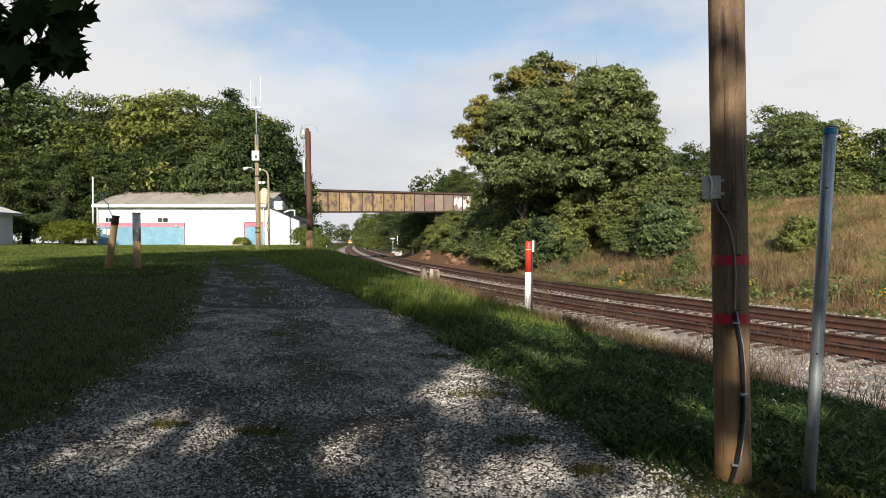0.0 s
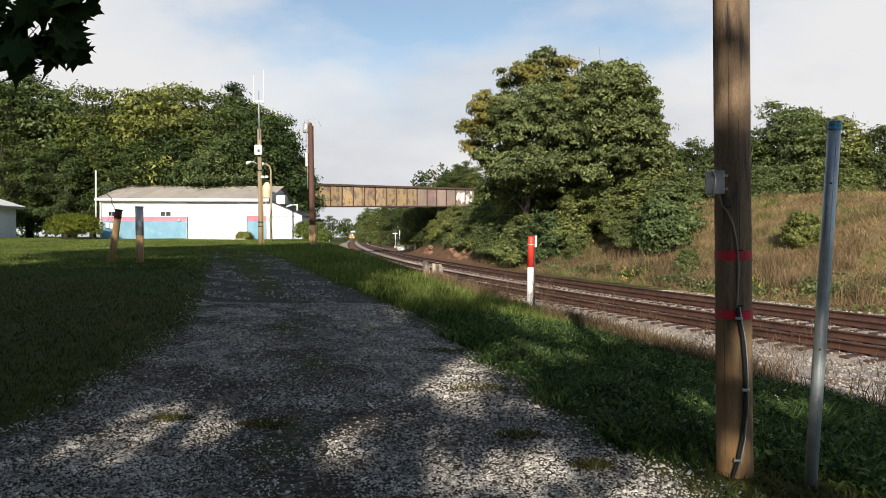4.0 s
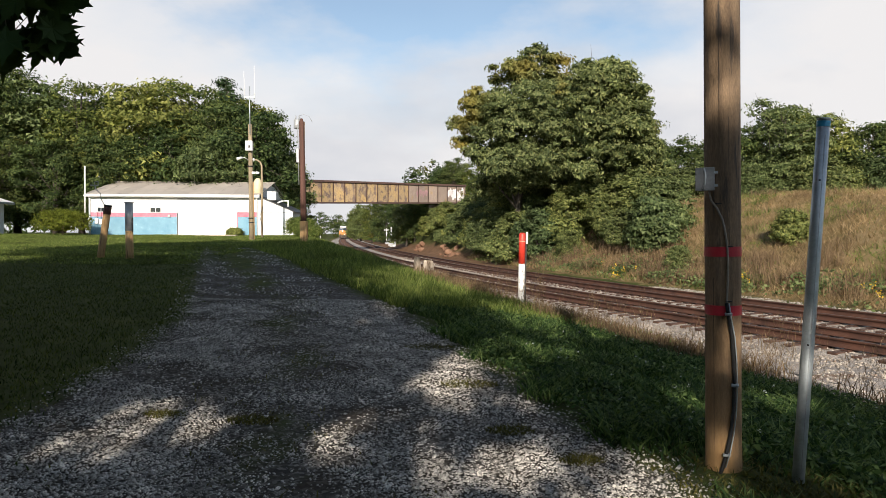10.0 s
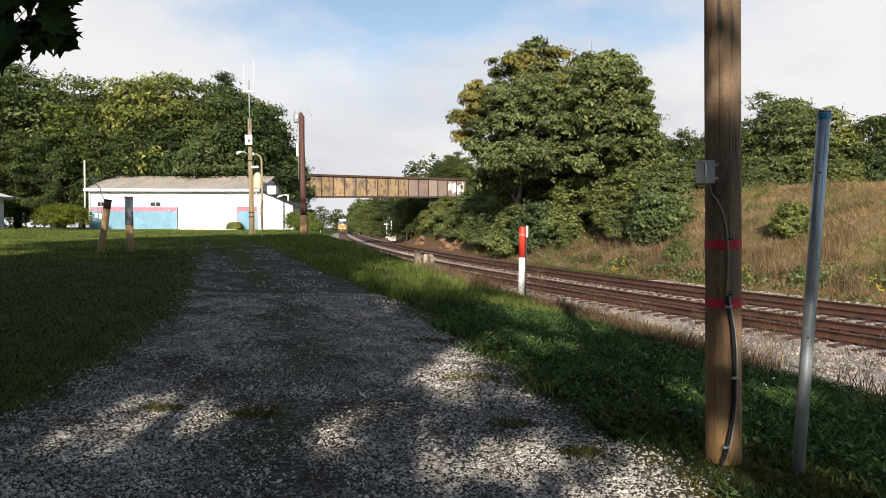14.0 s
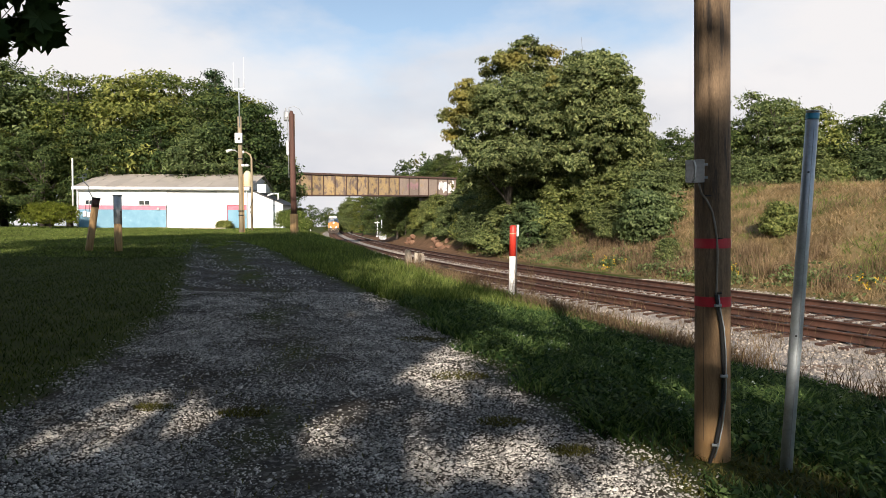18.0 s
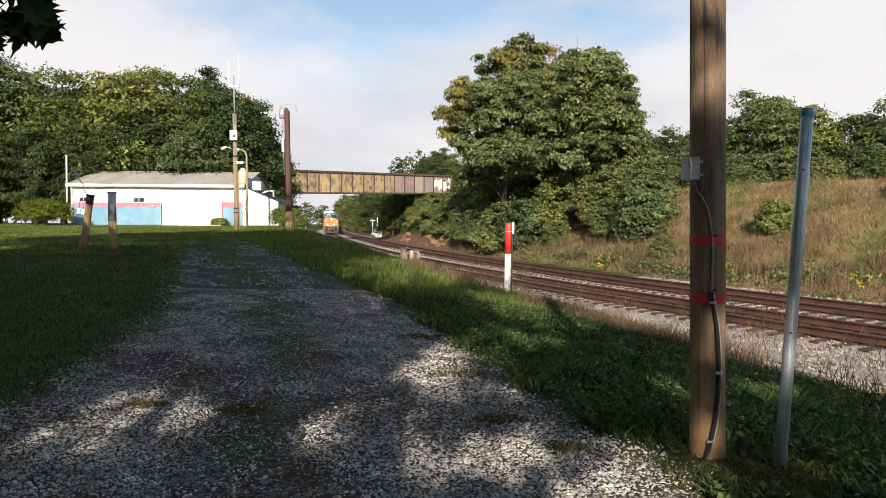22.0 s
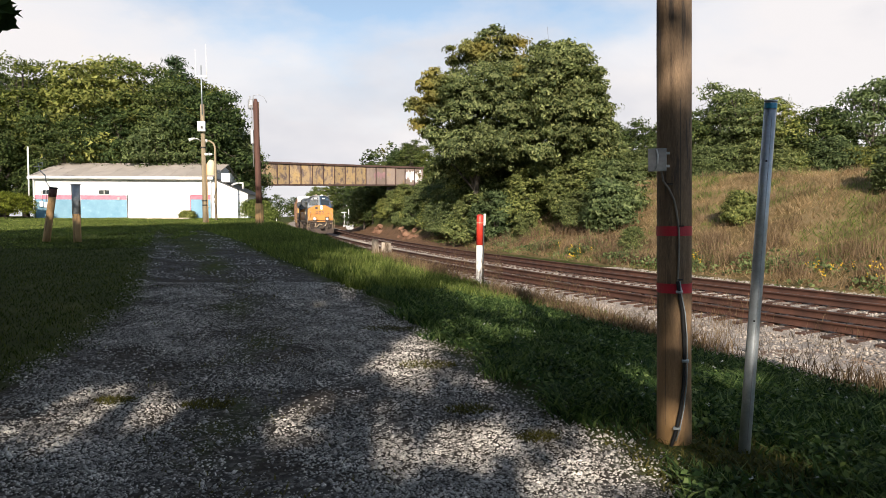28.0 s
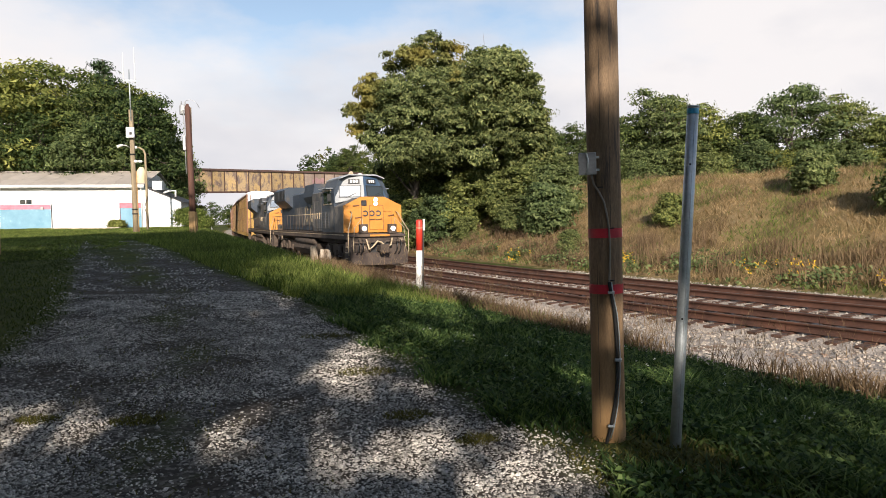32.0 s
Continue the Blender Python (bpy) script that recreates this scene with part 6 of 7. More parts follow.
def locomotive():
    """Front towards +y, rail head at z 0, middle at the origin."""
    t = thing("locomotive", "dark blue diesel locomotive with an orange-yellow nose and lit headlights", "locomotive", pose(0, 0, -80), "locomotives")
    body = part("underframe", boxes((-1.5, 1.5, -10.6, 10.0, 1.3, 1.62), (-1.0, 1.0, -9.8, 9.2, 1.05, 1.3), bevel=0.03), SILL_DIRT, t)
    part("sill_stripe", boxes((-1.515, -1.502, -10.4, 9.6, 1.5, 1.6), (1.502, 1.515, -10.4, 9.6, 1.52, 1.56)), LOCO_RAIL, body, "pale reflective stripe")
    part("walkway", boxes((-1.52, 1.52, -10.5, 9.4, 1.62, 1.66)), LOCO_DIRT, body)
    # nose
    face = [(-1.52, 1.66), (1.52, 1.66), (1.52, 3.02), (0.62, 3.46), (-0.62, 3.46), (-1.52, 3.02)]
    part("nose_body", prism(bmesh.new(), [(x * 0.97, z if z < 1.7 else z - 0.02) for x, z in face], "y", 7.7, 9.55), LOCO_DUST, t, "dark dusty sides of the nose")
    nose = part("nose", prism(bmesh.new(), face, "y", 9.552, 9.72), LOCO_YELLOW, t, "orange-yellow nose")
    part("nose_door", boxes((-0.52, 0.18, 9.72, 9.745, 1.8, 3.0), bevel=0.01), LOCO_YELLOW, nose)
    for x0, x1, z0, z1 in ((0.185, 0.2, 1.78, 3.02), (-0.54, -0.525, 1.78, 3.02), (-0.525, 0.185, 3.005, 3.02), (0.605, 0.62, 1.95, 3.1), (-0.965, -0.95, 1.95, 2.75), (-0.95, -0.54, 2.72, 2.735)):
        part("panel_seam", boxes((x0, x1, 9.722, 9.748, z0, z1)), RACK_BROWN, nose)
    part("nose_window", boxes((0.34, 0.62, 9.72, 9.74, 3.0, 3.28), bevel=0.02), DARK, nose, "dark square nose window")
    hl = part("headlight_housing", boxes((-0.26, 0.04, 9.72, 9.80, 2.98, 3.44), bevel=0.03), LOCO_YELLOW, nose)
    for z in (3.1, 3.31):
        part("headlight", disc(bmesh.new(), -0.11, 9.80, z, 0.095, 0.02), LIGHT, hl, "lit headlight")
    # emblem: plain dark shapes
    for k in range(3):
        c = -0.26 + 0.34 * k
        pts = [(c + 0.15 * math.cos(a), 2.62 + 0.15 * math.sin(a)) for a in np.linspace(0.6, 5.7, 12)] + [(c + 0.09 * math.cos(a), 2.62 + 0.09 * math.sin(a)) for a in np.linspace(5.7, 0.6, 12)]
        part("emblem", prism(bmesh.new(), pts, "y", 9.75, 9.758), LOCO_BLUE, nose, "plain dark emblem shape")
    for x, z in ((-0.95, 2.5), (-0.3, 2.3), (0.05, 2.3), (0.8, 2.4), (0.9, 3.0)):
        part("grab_iron", tube(bmesh.new(), [(x - 0.15, 9.73, z + 0.04), (x - 0.14, 9.79, z + 0.04), (x + 0.14, 9.79, z), (x + 0.15, 9.73, z)], 0.02, 6), RACK_BROWN, nose)
    # front platform, ditch lights, pilot
    part("front_platform", boxes((-1.35, 1.35, 9.72, 10.75, 1.45, 1.58), bevel=0.02), SILL_DIRT, t, "dusty brown front platform")
    part("platform_edge", boxes((-0.5, 0.5, 10.752, 10.77, 1.48, 1.57)), LOCO_YELLOW, t, "yellow edge of the platform")
    for s, x in ((-1, -0.74), (1, 0.75)):
        b = part("ditch_light_box", boxes((x - 0.2, x + 0.2, 10.3, 10.62, 1.6, 2.08), bevel=0.03), SILL_DIRT, t, "dark box round the lamp")
        part("ditch_light", disc(bmesh.new(), x, 10.622, 1.86, 0.105, 0.025), LIGHT, b, "lit round ditch light")
    part("pilot", prism(bmesh.new(), [(-1.5, 0.16), (-0.5, 0.08), (0.5, 0.08), (1.5, 0.16), (1.5, 0.72), (1.3, 1.42), (-1.3, 1.42), (-1.5, 0.72)], "y", 10.0, 10.62), DARK_DIRT, t, "dark dusty pilot")
    bm = bmesh.new()
    v = [bm.verts.new(p) for p in ((-1.45, 10.76, 0.12), (0, 11.05, 0.08), (1.45, 10.76, 0.12), (1.4, 10.76, 0.66), (0, 10.86, 0.7), (-1.4, 10.76, 0.66))]
    bm.faces.new((v[0], v[1], v[4], v[5]))
    bm.faces.new((v[1], v[2], v[3], v[4]))
    r = bmesh.ops.extrude_face_region(bm, geom=bm.faces[:])
    bmesh.ops.translate(bm, verts=[g for g in r["geom"] if isinstance(g, bmesh.types.BMVert)], vec=(0, -0.05, 0))
    bmesh.ops.recalc_face_normals(bm, faces=bm.faces[:])
    part("plough", bm, PLOUGH, t, "dusty plough blade")
    for x in (-1.0, -0.55, 0.55, 1.0):
        part("pilot_rib", boxes((x - 0.04, x + 0.04, 10.62, 10.7, 0.7, 1.4)), LOCO_DIRT, t)
    part("drawbar_pocket", boxes((-0.45, 0.45, 10.62, 10.7, 0.62, 1.2)), DARK, t)
    c = part("coupler", boxes((-0.16, 0.16, 10.75, 11.3, 0.75, 1.05), (-0.25, 0.2, 11.3, 11.5, 0.68, 1.1), bevel=0.03), LOCO_DIRT, t)
    part("uncoupling_lever", tube(bmesh.new(), [(-1.3, 10.85, 1.2), (-0.3, 10.9, 1.25), (-0.1, 11.0, 1.1), (0.2, 10.9, 1.2), (1.3, 10.85, 1.2)], 0.025, 6), LOCO_DIRT, t)
    part("jumper_cable", tube(bmesh.new(), [(-0.62, 10.82, 1.38), (-0.5, 10.95, 1.05), (-0.25, 11.0, 0.95), (0.0, 11.0, 1.18), (0.2, 11.0, 1.25), (0.42, 11.0, 1.0), (0.62, 10.95, 0.85), (0.72, 10.82, 1.35)], 0.042, 8), LOCO_RAIL, t, "pale looped jumper cable")
    for x in (-1.05, -0.85, 0.9, 1.1):
        part("air_hose", tube(bmesh.new(), [(x, 10.78, 1.3), (x + 0.02, 10.98, 1.1), (x + 0.06, 10.95, 0.75), (x + 0.12, 10.85, 0.6)], 0.026, 6), BLACK, t)
    for s in (-1, 1):
        st = part("step_well", boxes((min(s * 1.2, s * 1.5), max(s * 1.2, s * 1.5), 9.75, 10.0, 0.35, 1.2)), LOCO_DIRT, t)
        for z in (0.38, 0.66, 0.94):
            part("step", boxes((min(s * 1.12, s * 1.55), max(s * 1.12, s * 1.55), 10.0, 10.3, z, z + 0.04)), LOCO_RAIL, st)
        part("handrail", tube(bmesh.new(), [(s * 1.52, 10.55, 0.55), (s * 1.56, 10.6, 0.75), (s * 1.56, 10.6, 1.75), (s * 1.35, 10.3, 2.25), (s * 1.2, 10.05, 2.65), (s * 1.2, 9.74, 2.72)], 0.026, 6), LOCO_RAIL, t, "pale front handrail")
        part("handrail", tube(bmesh.new(), [(s * 1.3, 10.68, 0.62), (s * 1.34, 10.72, 1.0), (s * 1.28, 10.72, 1.9), (s * 0.85, 10.6, 2.4), (s * 0.8, 10.5, 1.6)], 0.022, 6), LOCO_RAIL, t, "pale front handrail")
    # cab
    cabf = [(-1.48, 1.66), (1.48, 1.66), (1.48, 3.75), (1.18, 4.45), (0.75, 4.62), (-0.75, 4.62), (-1.18, 4.45), (-1.48, 3.75)]
    cab = part("cab", prism(bmesh.new(), cabf, "y", 5.0, 7.7), LOCO_BLUE, t, "dark blue cab")
    # the front of the cab is a shallow V of two facets
    for s in (1, -1):
        bm = bmesh.new()
        edge = [(0, 3.47), (1.42, 3.2), (1.42, 3.8), (1.14, 4.42), (0.72, 4.58), (0, 4.6)]
        fr = [bm.verts.new((s * x, 8.32 - 0.42 * x - 0.22 * (z - 3.4), z)) for x, z in edge]
        bk = [bm.verts.new((s * x, 7.6, z)) for x, z in edge]
        bm.faces.new(fr)
        bm.faces.new(bk)
        for i in range(6):
            bm.faces.new((fr[i], fr[(i + 1) % 6], bk[(i + 1) % 6], bk[i]))
        bmesh.ops.recalc_face_normals(bm, faces=bm.faces[:])
        # facet colours carry the light: sun glare on one, sky reflection on the other
        facet = part("windshield_facet", bm, LOCO_GREY if s > 0 else LOCO_SKY_BLUE, cab, "front of the cab with sun glare painted pale grey" if s > 0 else "dark blue front of the cab with painted sky sheen")
        at = pose(s * 0.68, 8.32 - 0.42 * 0.68 - 0.22 * 0.42 + 0.012, 3.82, 12, 0, -s * 22.8)
        part("windshield", boxes((-0.54, 0.54, -0.005, 0.02, -0.3, 0.26), bevel=0.006), SKY_GLASS if s > 0 else GLASS, facet, "cab windshield with sky glare in its pale colour" if s > 0 else "dark cab windshield").matrix_basis = at
        part("windshield_seal", boxes((-0.58, 0.58, -0.006, 0.012, -0.34, -0.302), (-0.58, 0.58, -0.006, 0.012, 0.262, 0.3), (-0.58, -0.542, -0.006, 0.012, -0.34, 0.3), (0.542, 0.58, -0.006, 0.012, -0.34, 0.3)), BLACK, facet).matrix_basis = at
        for x0, x1, z0, z1 in ((-0.3, 0.34, -0.26, -0.225),):
            part("wiper", boxes((x0, x1, 0.022, 0.04, z0, z1)), BLACK, facet).matrix_basis = at @ pose(0, 0, 0, 0, 24, 0)
        up = pose(s * 0.46, 8.32 - 0.42 * 0.46 - 0.22 * 0.93 + 0.02, 4.33, 12, 0, -s * 22.8)
        part("number_board", boxes((-0.3, 0.3, -0.01, 0.05, -0.13, 0.11), bevel=0.01), DARK, facet, "dark number board").matrix_basis = up
        for k in range(3):
            part("number_bar", boxes((-0.2 + 0.14 * k, -0.1 + 0.14 * k, 0.051, 0.056, -0.08, 0.07)), WHITE_PAINT, facet).matrix_basis = up
    part("cab_roof", prism(bmesh.new(), [(-1.19, 4.47), (-0.75, 4.64), (0.75, 4.64), (1.19, 4.47), (1.19, 4.52), (0.75, 4.7), (-0.75, 4.7), (-1.19, 4.52)], "y", 4.9, 8.05), LOCO_GREY, cab, "pale grey cab roof")
    for s in (-1, 1):
        part("side_window", boxes((min(s * 1.481, s * 1.5), max(s * 1.481, s * 1.5), 5.5, 6.25, 3.2, 3.85)), GLASS, cab, "cab side window")
        part("side_window", boxes((min(s * 1.481, s * 1.5), max(s * 1.481, s * 1.5), 6.35, 7.1, 3.2, 3.85)), GLASS, cab, "cab side window")
        part("window_frame", boxes((min(s * 1.48, s * 1.53), max(s * 1.48, s * 1.53), 5.42, 7.18, 3.86, 3.92), (min(s * 1.48, s * 1.53), max(s * 1.48, s * 1.53), 5.42, 7.18, 3.13, 3.19)), LOCO_RAIL, cab)
        part("sun_visor", boxes((min(s * 1.4, s * 1.75), max(s * 1.4, s * 1.75), 5.4, 7.2, 3.98, 4.02)), LOCO_GREY, cab)
        part("mirror", boxes((min(s * 1.53, s * 1.72), max(s * 1.53, s * 1.72), 7.2, 7.25, 3.3, 3.7)), BLACK, cab)
    for s in (-1, 1):  # louvred doors and dusty panels on the cab's side
        for y0, y1, z0, z1 in ((5.25, 5.85, 1.85, 2.75), (6.0, 6.6, 1.85, 2.75), (6.8, 7.5, 1.8, 3.05)):
            d = part("side_door", boxes((min(s * 1.481, s * 1.5), max(s * 1.481, s * 1.5), y0, y1, z0, z1), bevel=0.006), LOCO_DUST, cab, "dusty side door")
            for k in range(5 if y0 < 6.7 else 0):
                part("louvre", boxes((min(s * 1.501, s * 1.515), max(s * 1.501, s * 1.515), y0 + 0.06, y1 - 0.06, z0 + 0.12 + 0.15 * k, z0 + 0.17 + 0.15 * k)), DARK, d)
    part("horn", tube(bmesh.new(), [(0.3, 6.4, 4.8), (0.3, 6.9, 4.82)], [0.04, 0.12], 8), LOCO_RAIL, cab)
    part("antenna_dome", tube(bmesh.new(), [(-0.4, 6.2, 4.7), (-0.4, 6.2, 4.82), (-0.4, 6.2, 4.88)], [0.2, 0.18, 0.06], 10), WHITE_PAINT, cab)
    # long hood
    hood = part("long_hood", boxes((-0.98, 0.98, -9.9, 5.0, 1.66, 4.15), bevel=0.08), LOCO_BLUE, t, "dark blue engine hood")
    part("electrical_cabinet", boxes((-1.48, 1.48, 2.6, 4.98, 1.66, 3.9), bevel=0.05), LOCO_DUST, hood)
    part("dynamic_brake_housing", prism(bmesh.new(), [(-1.25, 3.4), (1.25, 3.4), (1.45, 3.75), (1.3, 4.5), (-1.3, 4.5), (-1.45, 3.75)], "y", 0.0, 2.6), LOCO_BLUE, hood)
    part("radiator_wing", prism(bmesh.new(), [(-0.99, 3.25), (0.99, 3.25), (1.55, 3.75), (1.55, 4.5), (1.3, 4.68), (-1.3, 4.68), (-1.55, 4.5), (-1.55, 3.75)], "y", -9.8, -5.6), LOCO_BLUE, hood, "overhanging radiator housing")
    for s in (-1, 1):
        for k in range(9):
            y = -5.0 + k * 0.82
            part("hood_door", boxes((min(s * 0.982, s * 1.0), max(s * 0.982, s * 1.0), y, y + 0.74, 1.95, 3.2), bevel=0.006), LOCO_DUST, hood)
        for k in range(7):
            part("louvre", boxes((min(s * 1.551, s * 1.57), max(s * 1.551, s * 1.57), -9.5 + k * 0.55, -9.1 + k * 0.55, 3.85, 4.4)), DARK, hood)
        # big plain pale shapes on the hood side
        for k in range(3):
            y = 1.9 - 1.5 * k
            pts = [(y + 0.5 * math.cos(a), 2.75 + 0.55 * math.sin(a)) for a in np.linspace(0.5, 5.8, 12)] + [(y + 0.33 * math.cos(a), 2.75 + 0.38 * math.sin(a)) for a in np.linspace(5.8, 0.5, 12)]
            part("emblem", prism(bmesh.new(), pts, "x", min(s * 1.004, s * 1.012), max(s * 1.004, s * 1.012)), LOCO_RAIL, hood, "faded pale emblem shape")
        for k in range(4):
            y = 2.75 + 0.55 * k
            part("cabinet_door", boxes((min(s * 1.481, s * 1.495), max(s * 1.481, s * 1.495), y, y + 0.48, 1.85, 3.4), bevel=0.006), LOCO_DUST, hood)
            part("door_handle", boxes((min(s * 1.496, s * 1.52), max(s * 1.496, s * 1.52), y + 0.08, y + 0.12, 2.4, 2.75)), LOCO_RAIL, hood)
        for k in range(15):
            y = -9.9 + k * 0.98
            part("stanchion", tube(bmesh.new(), [(s * 1.5, y, 1.62), (s * 1.5, y, 2.68)], 0.014, 6), LOCO_DIRT, t)
        part("side_handrail", tube(bmesh.new(), [(s * 1.5, -10.0, 2.68), (s * 1.5, 4.9, 2.68)], 0.02, 6), LOCO_RAIL, t, "pale walkway handrail")
    for y in (-2.5, -1.2, 3.6):
        part("roof_hatch", boxes((-0.6, 0.6, y, y + 0.8, 4.15, 4.28 if y < 3 else 4.2), bevel=0.03), LOCO_BLUE, hood)
    part("exhaust", boxes((-0.35, 0.35, -0.6, -0.1, 4.15, 4.42)), DARK, hood)
    # tank and running gear
    tank = part("fuel_tank", prism(bmesh.new(), [(-1.35, 0.95), (-1.45, 0.6), (-1.1, 0.22), (1.1, 0.22), (1.45, 0.6), (1.35, 0.95)], "y", -3.1, 3.1), LOCO_DIRT, t, "dusty brown fuel tank")
    for s in (-1, 1):
        part("air_reservoir", tube(bmesh.new(), [(s * 1.32, -2.6, 1.06), (s * 1.32, -2.5, 1.06), (s * 1.32, 2.6, 1.06), (s * 1.32, 2.7, 1.06)], [0.1, 0.19, 0.19, 0.1], 10), LOCO_DIRT, tank)
    sets = []
    for y0 in (-6.9, 6.9):
        sets += bogie(t, y0, (-2.05, 0.0, 2.05), 0.53)[1]
    for s in (-1.35, 1.35):
        part("rear_step", boxes((s - 0.15, s + 0.15, -10.9, -10.6, 0.4, 1.3)), LOCO_DIRT, t)
    part("rear_coupler", boxes((-0.16, 0.16, -11.2, -10.6, 0.72, 1.05)), LOCO_DIRT, t)
    return t


def autorack():
    t = thing("autorack_car", "tall covered car carrier with yellow side panels and zinc roof", "railway car", pose(0, 0, -90), "car carriers of the train")
    L = 13.6
    part("sill", boxes((-1.45, 1.45, -L, L, 0.75, 1.15), bevel=0.03), RACK_YELLOW, t)
    for s in (-1, 1):
        for k in range(13):
            a = -L + 0.1 + k * (2 * L - 0.2) / 13
            b = a + (2 * L - 0.2) / 13
            for z0, z1 in ((1.18, 2.6), (2.65, 4.0), (4.05, 5.2)):
                part("side_panel", boxes((min(s * 1.42, s * 1.46), max(s * 1.42, s * 1.46), a + 0.08, b - 0.08, z0, z1)), RACK_YELLOW, t)
            part("side_post", boxes((min(s * 1.40, s * 1.475), max(s * 1.40, s * 1.475), a - 0.05, a + 0.05, 1.15, 5.25)), RACK_BROWN, t)
        part("side_post", boxes((min(s * 1.40, s * 1.52), max(s * 1.40, s * 1.52), L - 0.16, L - 0.04, 1.15, 5.25)), RACK_BROWN, t)
        part("top_chord", boxes((min(s * 1.39, s * 1.53), max(s * 1.39, s * 1.53), -L, L, 5.25, 5.4)), RACK_BROWN, t)
    for name, y0, y1 in (("roof", -L, L),):
        part(name, prism(bmesh.new(), [(-1.5, 5.41), (1.5, 5.41), (1.42, 5.6), (0.9, 5.78), (-0.9, 5.78), (-1.42, 5.6)], "y", y0, y1), RACK_WHITE, t, "pale zinc roof")
    for s in (-1, 1):
        y = s * (L - 0.03)
        d = part("end_door", boxes((-1.38, 1.38, min(y, y - s * 0.05), max(y, y - s * 0.05), 1.18, 4.2)), RACK_YELLOW, t, "yellow end door")
        part("end_panel", boxes((-1.38, 1.38, min(y, y - s * 0.05), max(y, y - s * 0.05), 4.22, 5.4)), RACK_WHITE, t, "pale end panel")
        for k in range(5):
            part("door_rib", boxes((-1.2 + k * 0.58, -1.14 + k * 0.58, min(y + s * 0.001, y + s * 0.05), max(y + s * 0.001, y + s * 0.05), 1.2, 4.15)), RACK_BROWN, d)
        part("ladder", boxes((s * 1.1 - 0.03, s * 1.1 + 0.03, min(y + s * 0.06, y + s * 0.1), max(y + s * 0.06, y + s * 0.1), 1.2, 5.3)), RACK_BROWN, t)
        part("coupler", boxes((-0.15, 0.15, min(s * L, s * (L + 0.55)), max(s * L, s * (L + 0.55)), 0.75, 1.0)), LOCO_DIRT, t)
    for y0 in (-9.9, 9.9):
        bogie(t, y0, (-0.9, 0.9), 0.5)
    return t


SPEED = 11.75
LOCO_LEAD = locomotive()
LOCO_SECOND = copy_thing(LOCO_LEAD, pose(0, 0, -80))
tagged(LOCO_SECOND, "second dark blue diesel locomotive coupled behind the first")
for lamp in LOCO_SECOND.children_recursive:
    if lamp.name.startswith(("headlight.", "ditch_light.")):  # the lamps of the second one are off
        lamp.data = lamp.data.copy()
        lamp.data.materials[0] = GLASS
        lamp["label"] = "unlit lamp"
RACKS = [autorack()]
for _ in range(6):
    RACKS.append(copy_thing(RACKS[0], pose(0, 0, -90)))
# vehicle, half the spacing of its trucks, distance of its middle behind the train's front
TRAIN = [(LOCO_LEAD, 6.9, 11.3), (LOCO_SECOND, 6.9, 34.2)] + [(r, 9.9, 45.6 + 14.4 + 28.3 * i) for i, r in enumerate(RACKS)]

# ---- grass, weeds and loose stones ----
def blades(name, label, x, y, z, height, width, mat, rng, lean=0.35, category="grass", simple=False):
    """Bent blades of grass, two quads each, as one mass."""
    n = len(x)
    a = rng.uniform(0, 2 * math.pi, n)
    b = rng.uniform(0, 2 * math.pi, n)
    h = height * rng.uniform(0.5, 1.25, n)
    w = width * rng.uniform(0.6, 1.3, n) * 0.5
    side = np.stack([np.cos(a) * w, np.sin(a) * w, np.zeros(n)], -1)
    bend = np.stack([np.cos(b), np.sin(b), np.zeros(n)], -1) * (h * lean * rng.uniform(0.2, 1.6, n))[:, None]
    root = np.stack([x, y, z - 0.01], -1)
    up = np.zeros((n, 3))
    up[:, 2] = h
    mid = root + up * 0.6 + bend * 0.35
    tip = root + up + bend
    v = np.stack([root - side, root + side, mid - side * 0.8, mid + side * 0.8, tip - side * 0.1, tip + side * 0.1], 1).reshape(-1, 3)
    if simple:  # one quad each where they stand far off
        v = np.stack([root - side, root + side, tip + side * 0.15, tip - side * 0.15], 1).reshape(-1, 3)
        return tagged(new(name, mesh_from(name, v, np.arange(n * 4).reshape(n, 4), mat)), label, category, kind="stuff")
    i = np.arange(n)[:, None] * 6
    f = np.concatenate([i + np.array([[0, 1, 3, 2]]), i + np.array([[2, 3, 5, 4]])], 1).reshape(-1, 4)
    return tagged(new(name, mesh_from(name, v, f, mat)), label, category, kind="stuff")


def patchy(x, y, size, seed=0.0):
    """A smooth number from 0 to 1 that changes in patches of about that size."""
    v = np.sin(x / size * 2.1 + seed + 1.7 * np.sin(y / size * 1.3 + seed)) + np.sin(y / size * 1.9 + seed * 2 + 1.5 * np.sin(x / size * 1.1)) + 0.6 * np.sin((x + y) / size * 4.3 + seed)
    return np.clip(v / 5.2 + 0.5, 0, 1)


def strewn(n, x0, x1, y0, y1, rng, near=1.0):
    """Places in a rectangle, thicker towards y0."""
    u = rng.uniform(0, 1, n) ** near
    return rng.uniform(x0, x1, n), y0 + (y1 - y0) * u


def road_edge(y):
    return np.interp(y, ROAD_Y, ROAD_C) + np.interp(y, ROAD_Y, ROAD_W)


def trampled(x, y):
    """1 on the bare, trodden ground round the feet of the pole and the pipe."""
    return np.exp(-((x - 2.05) / 0.42) ** 2 - ((y - 4.45) / 0.5) ** 2) + np.exp(-((x - 2.42) / 0.3) ** 2 - ((y - 4.25) / 0.4) ** 2)


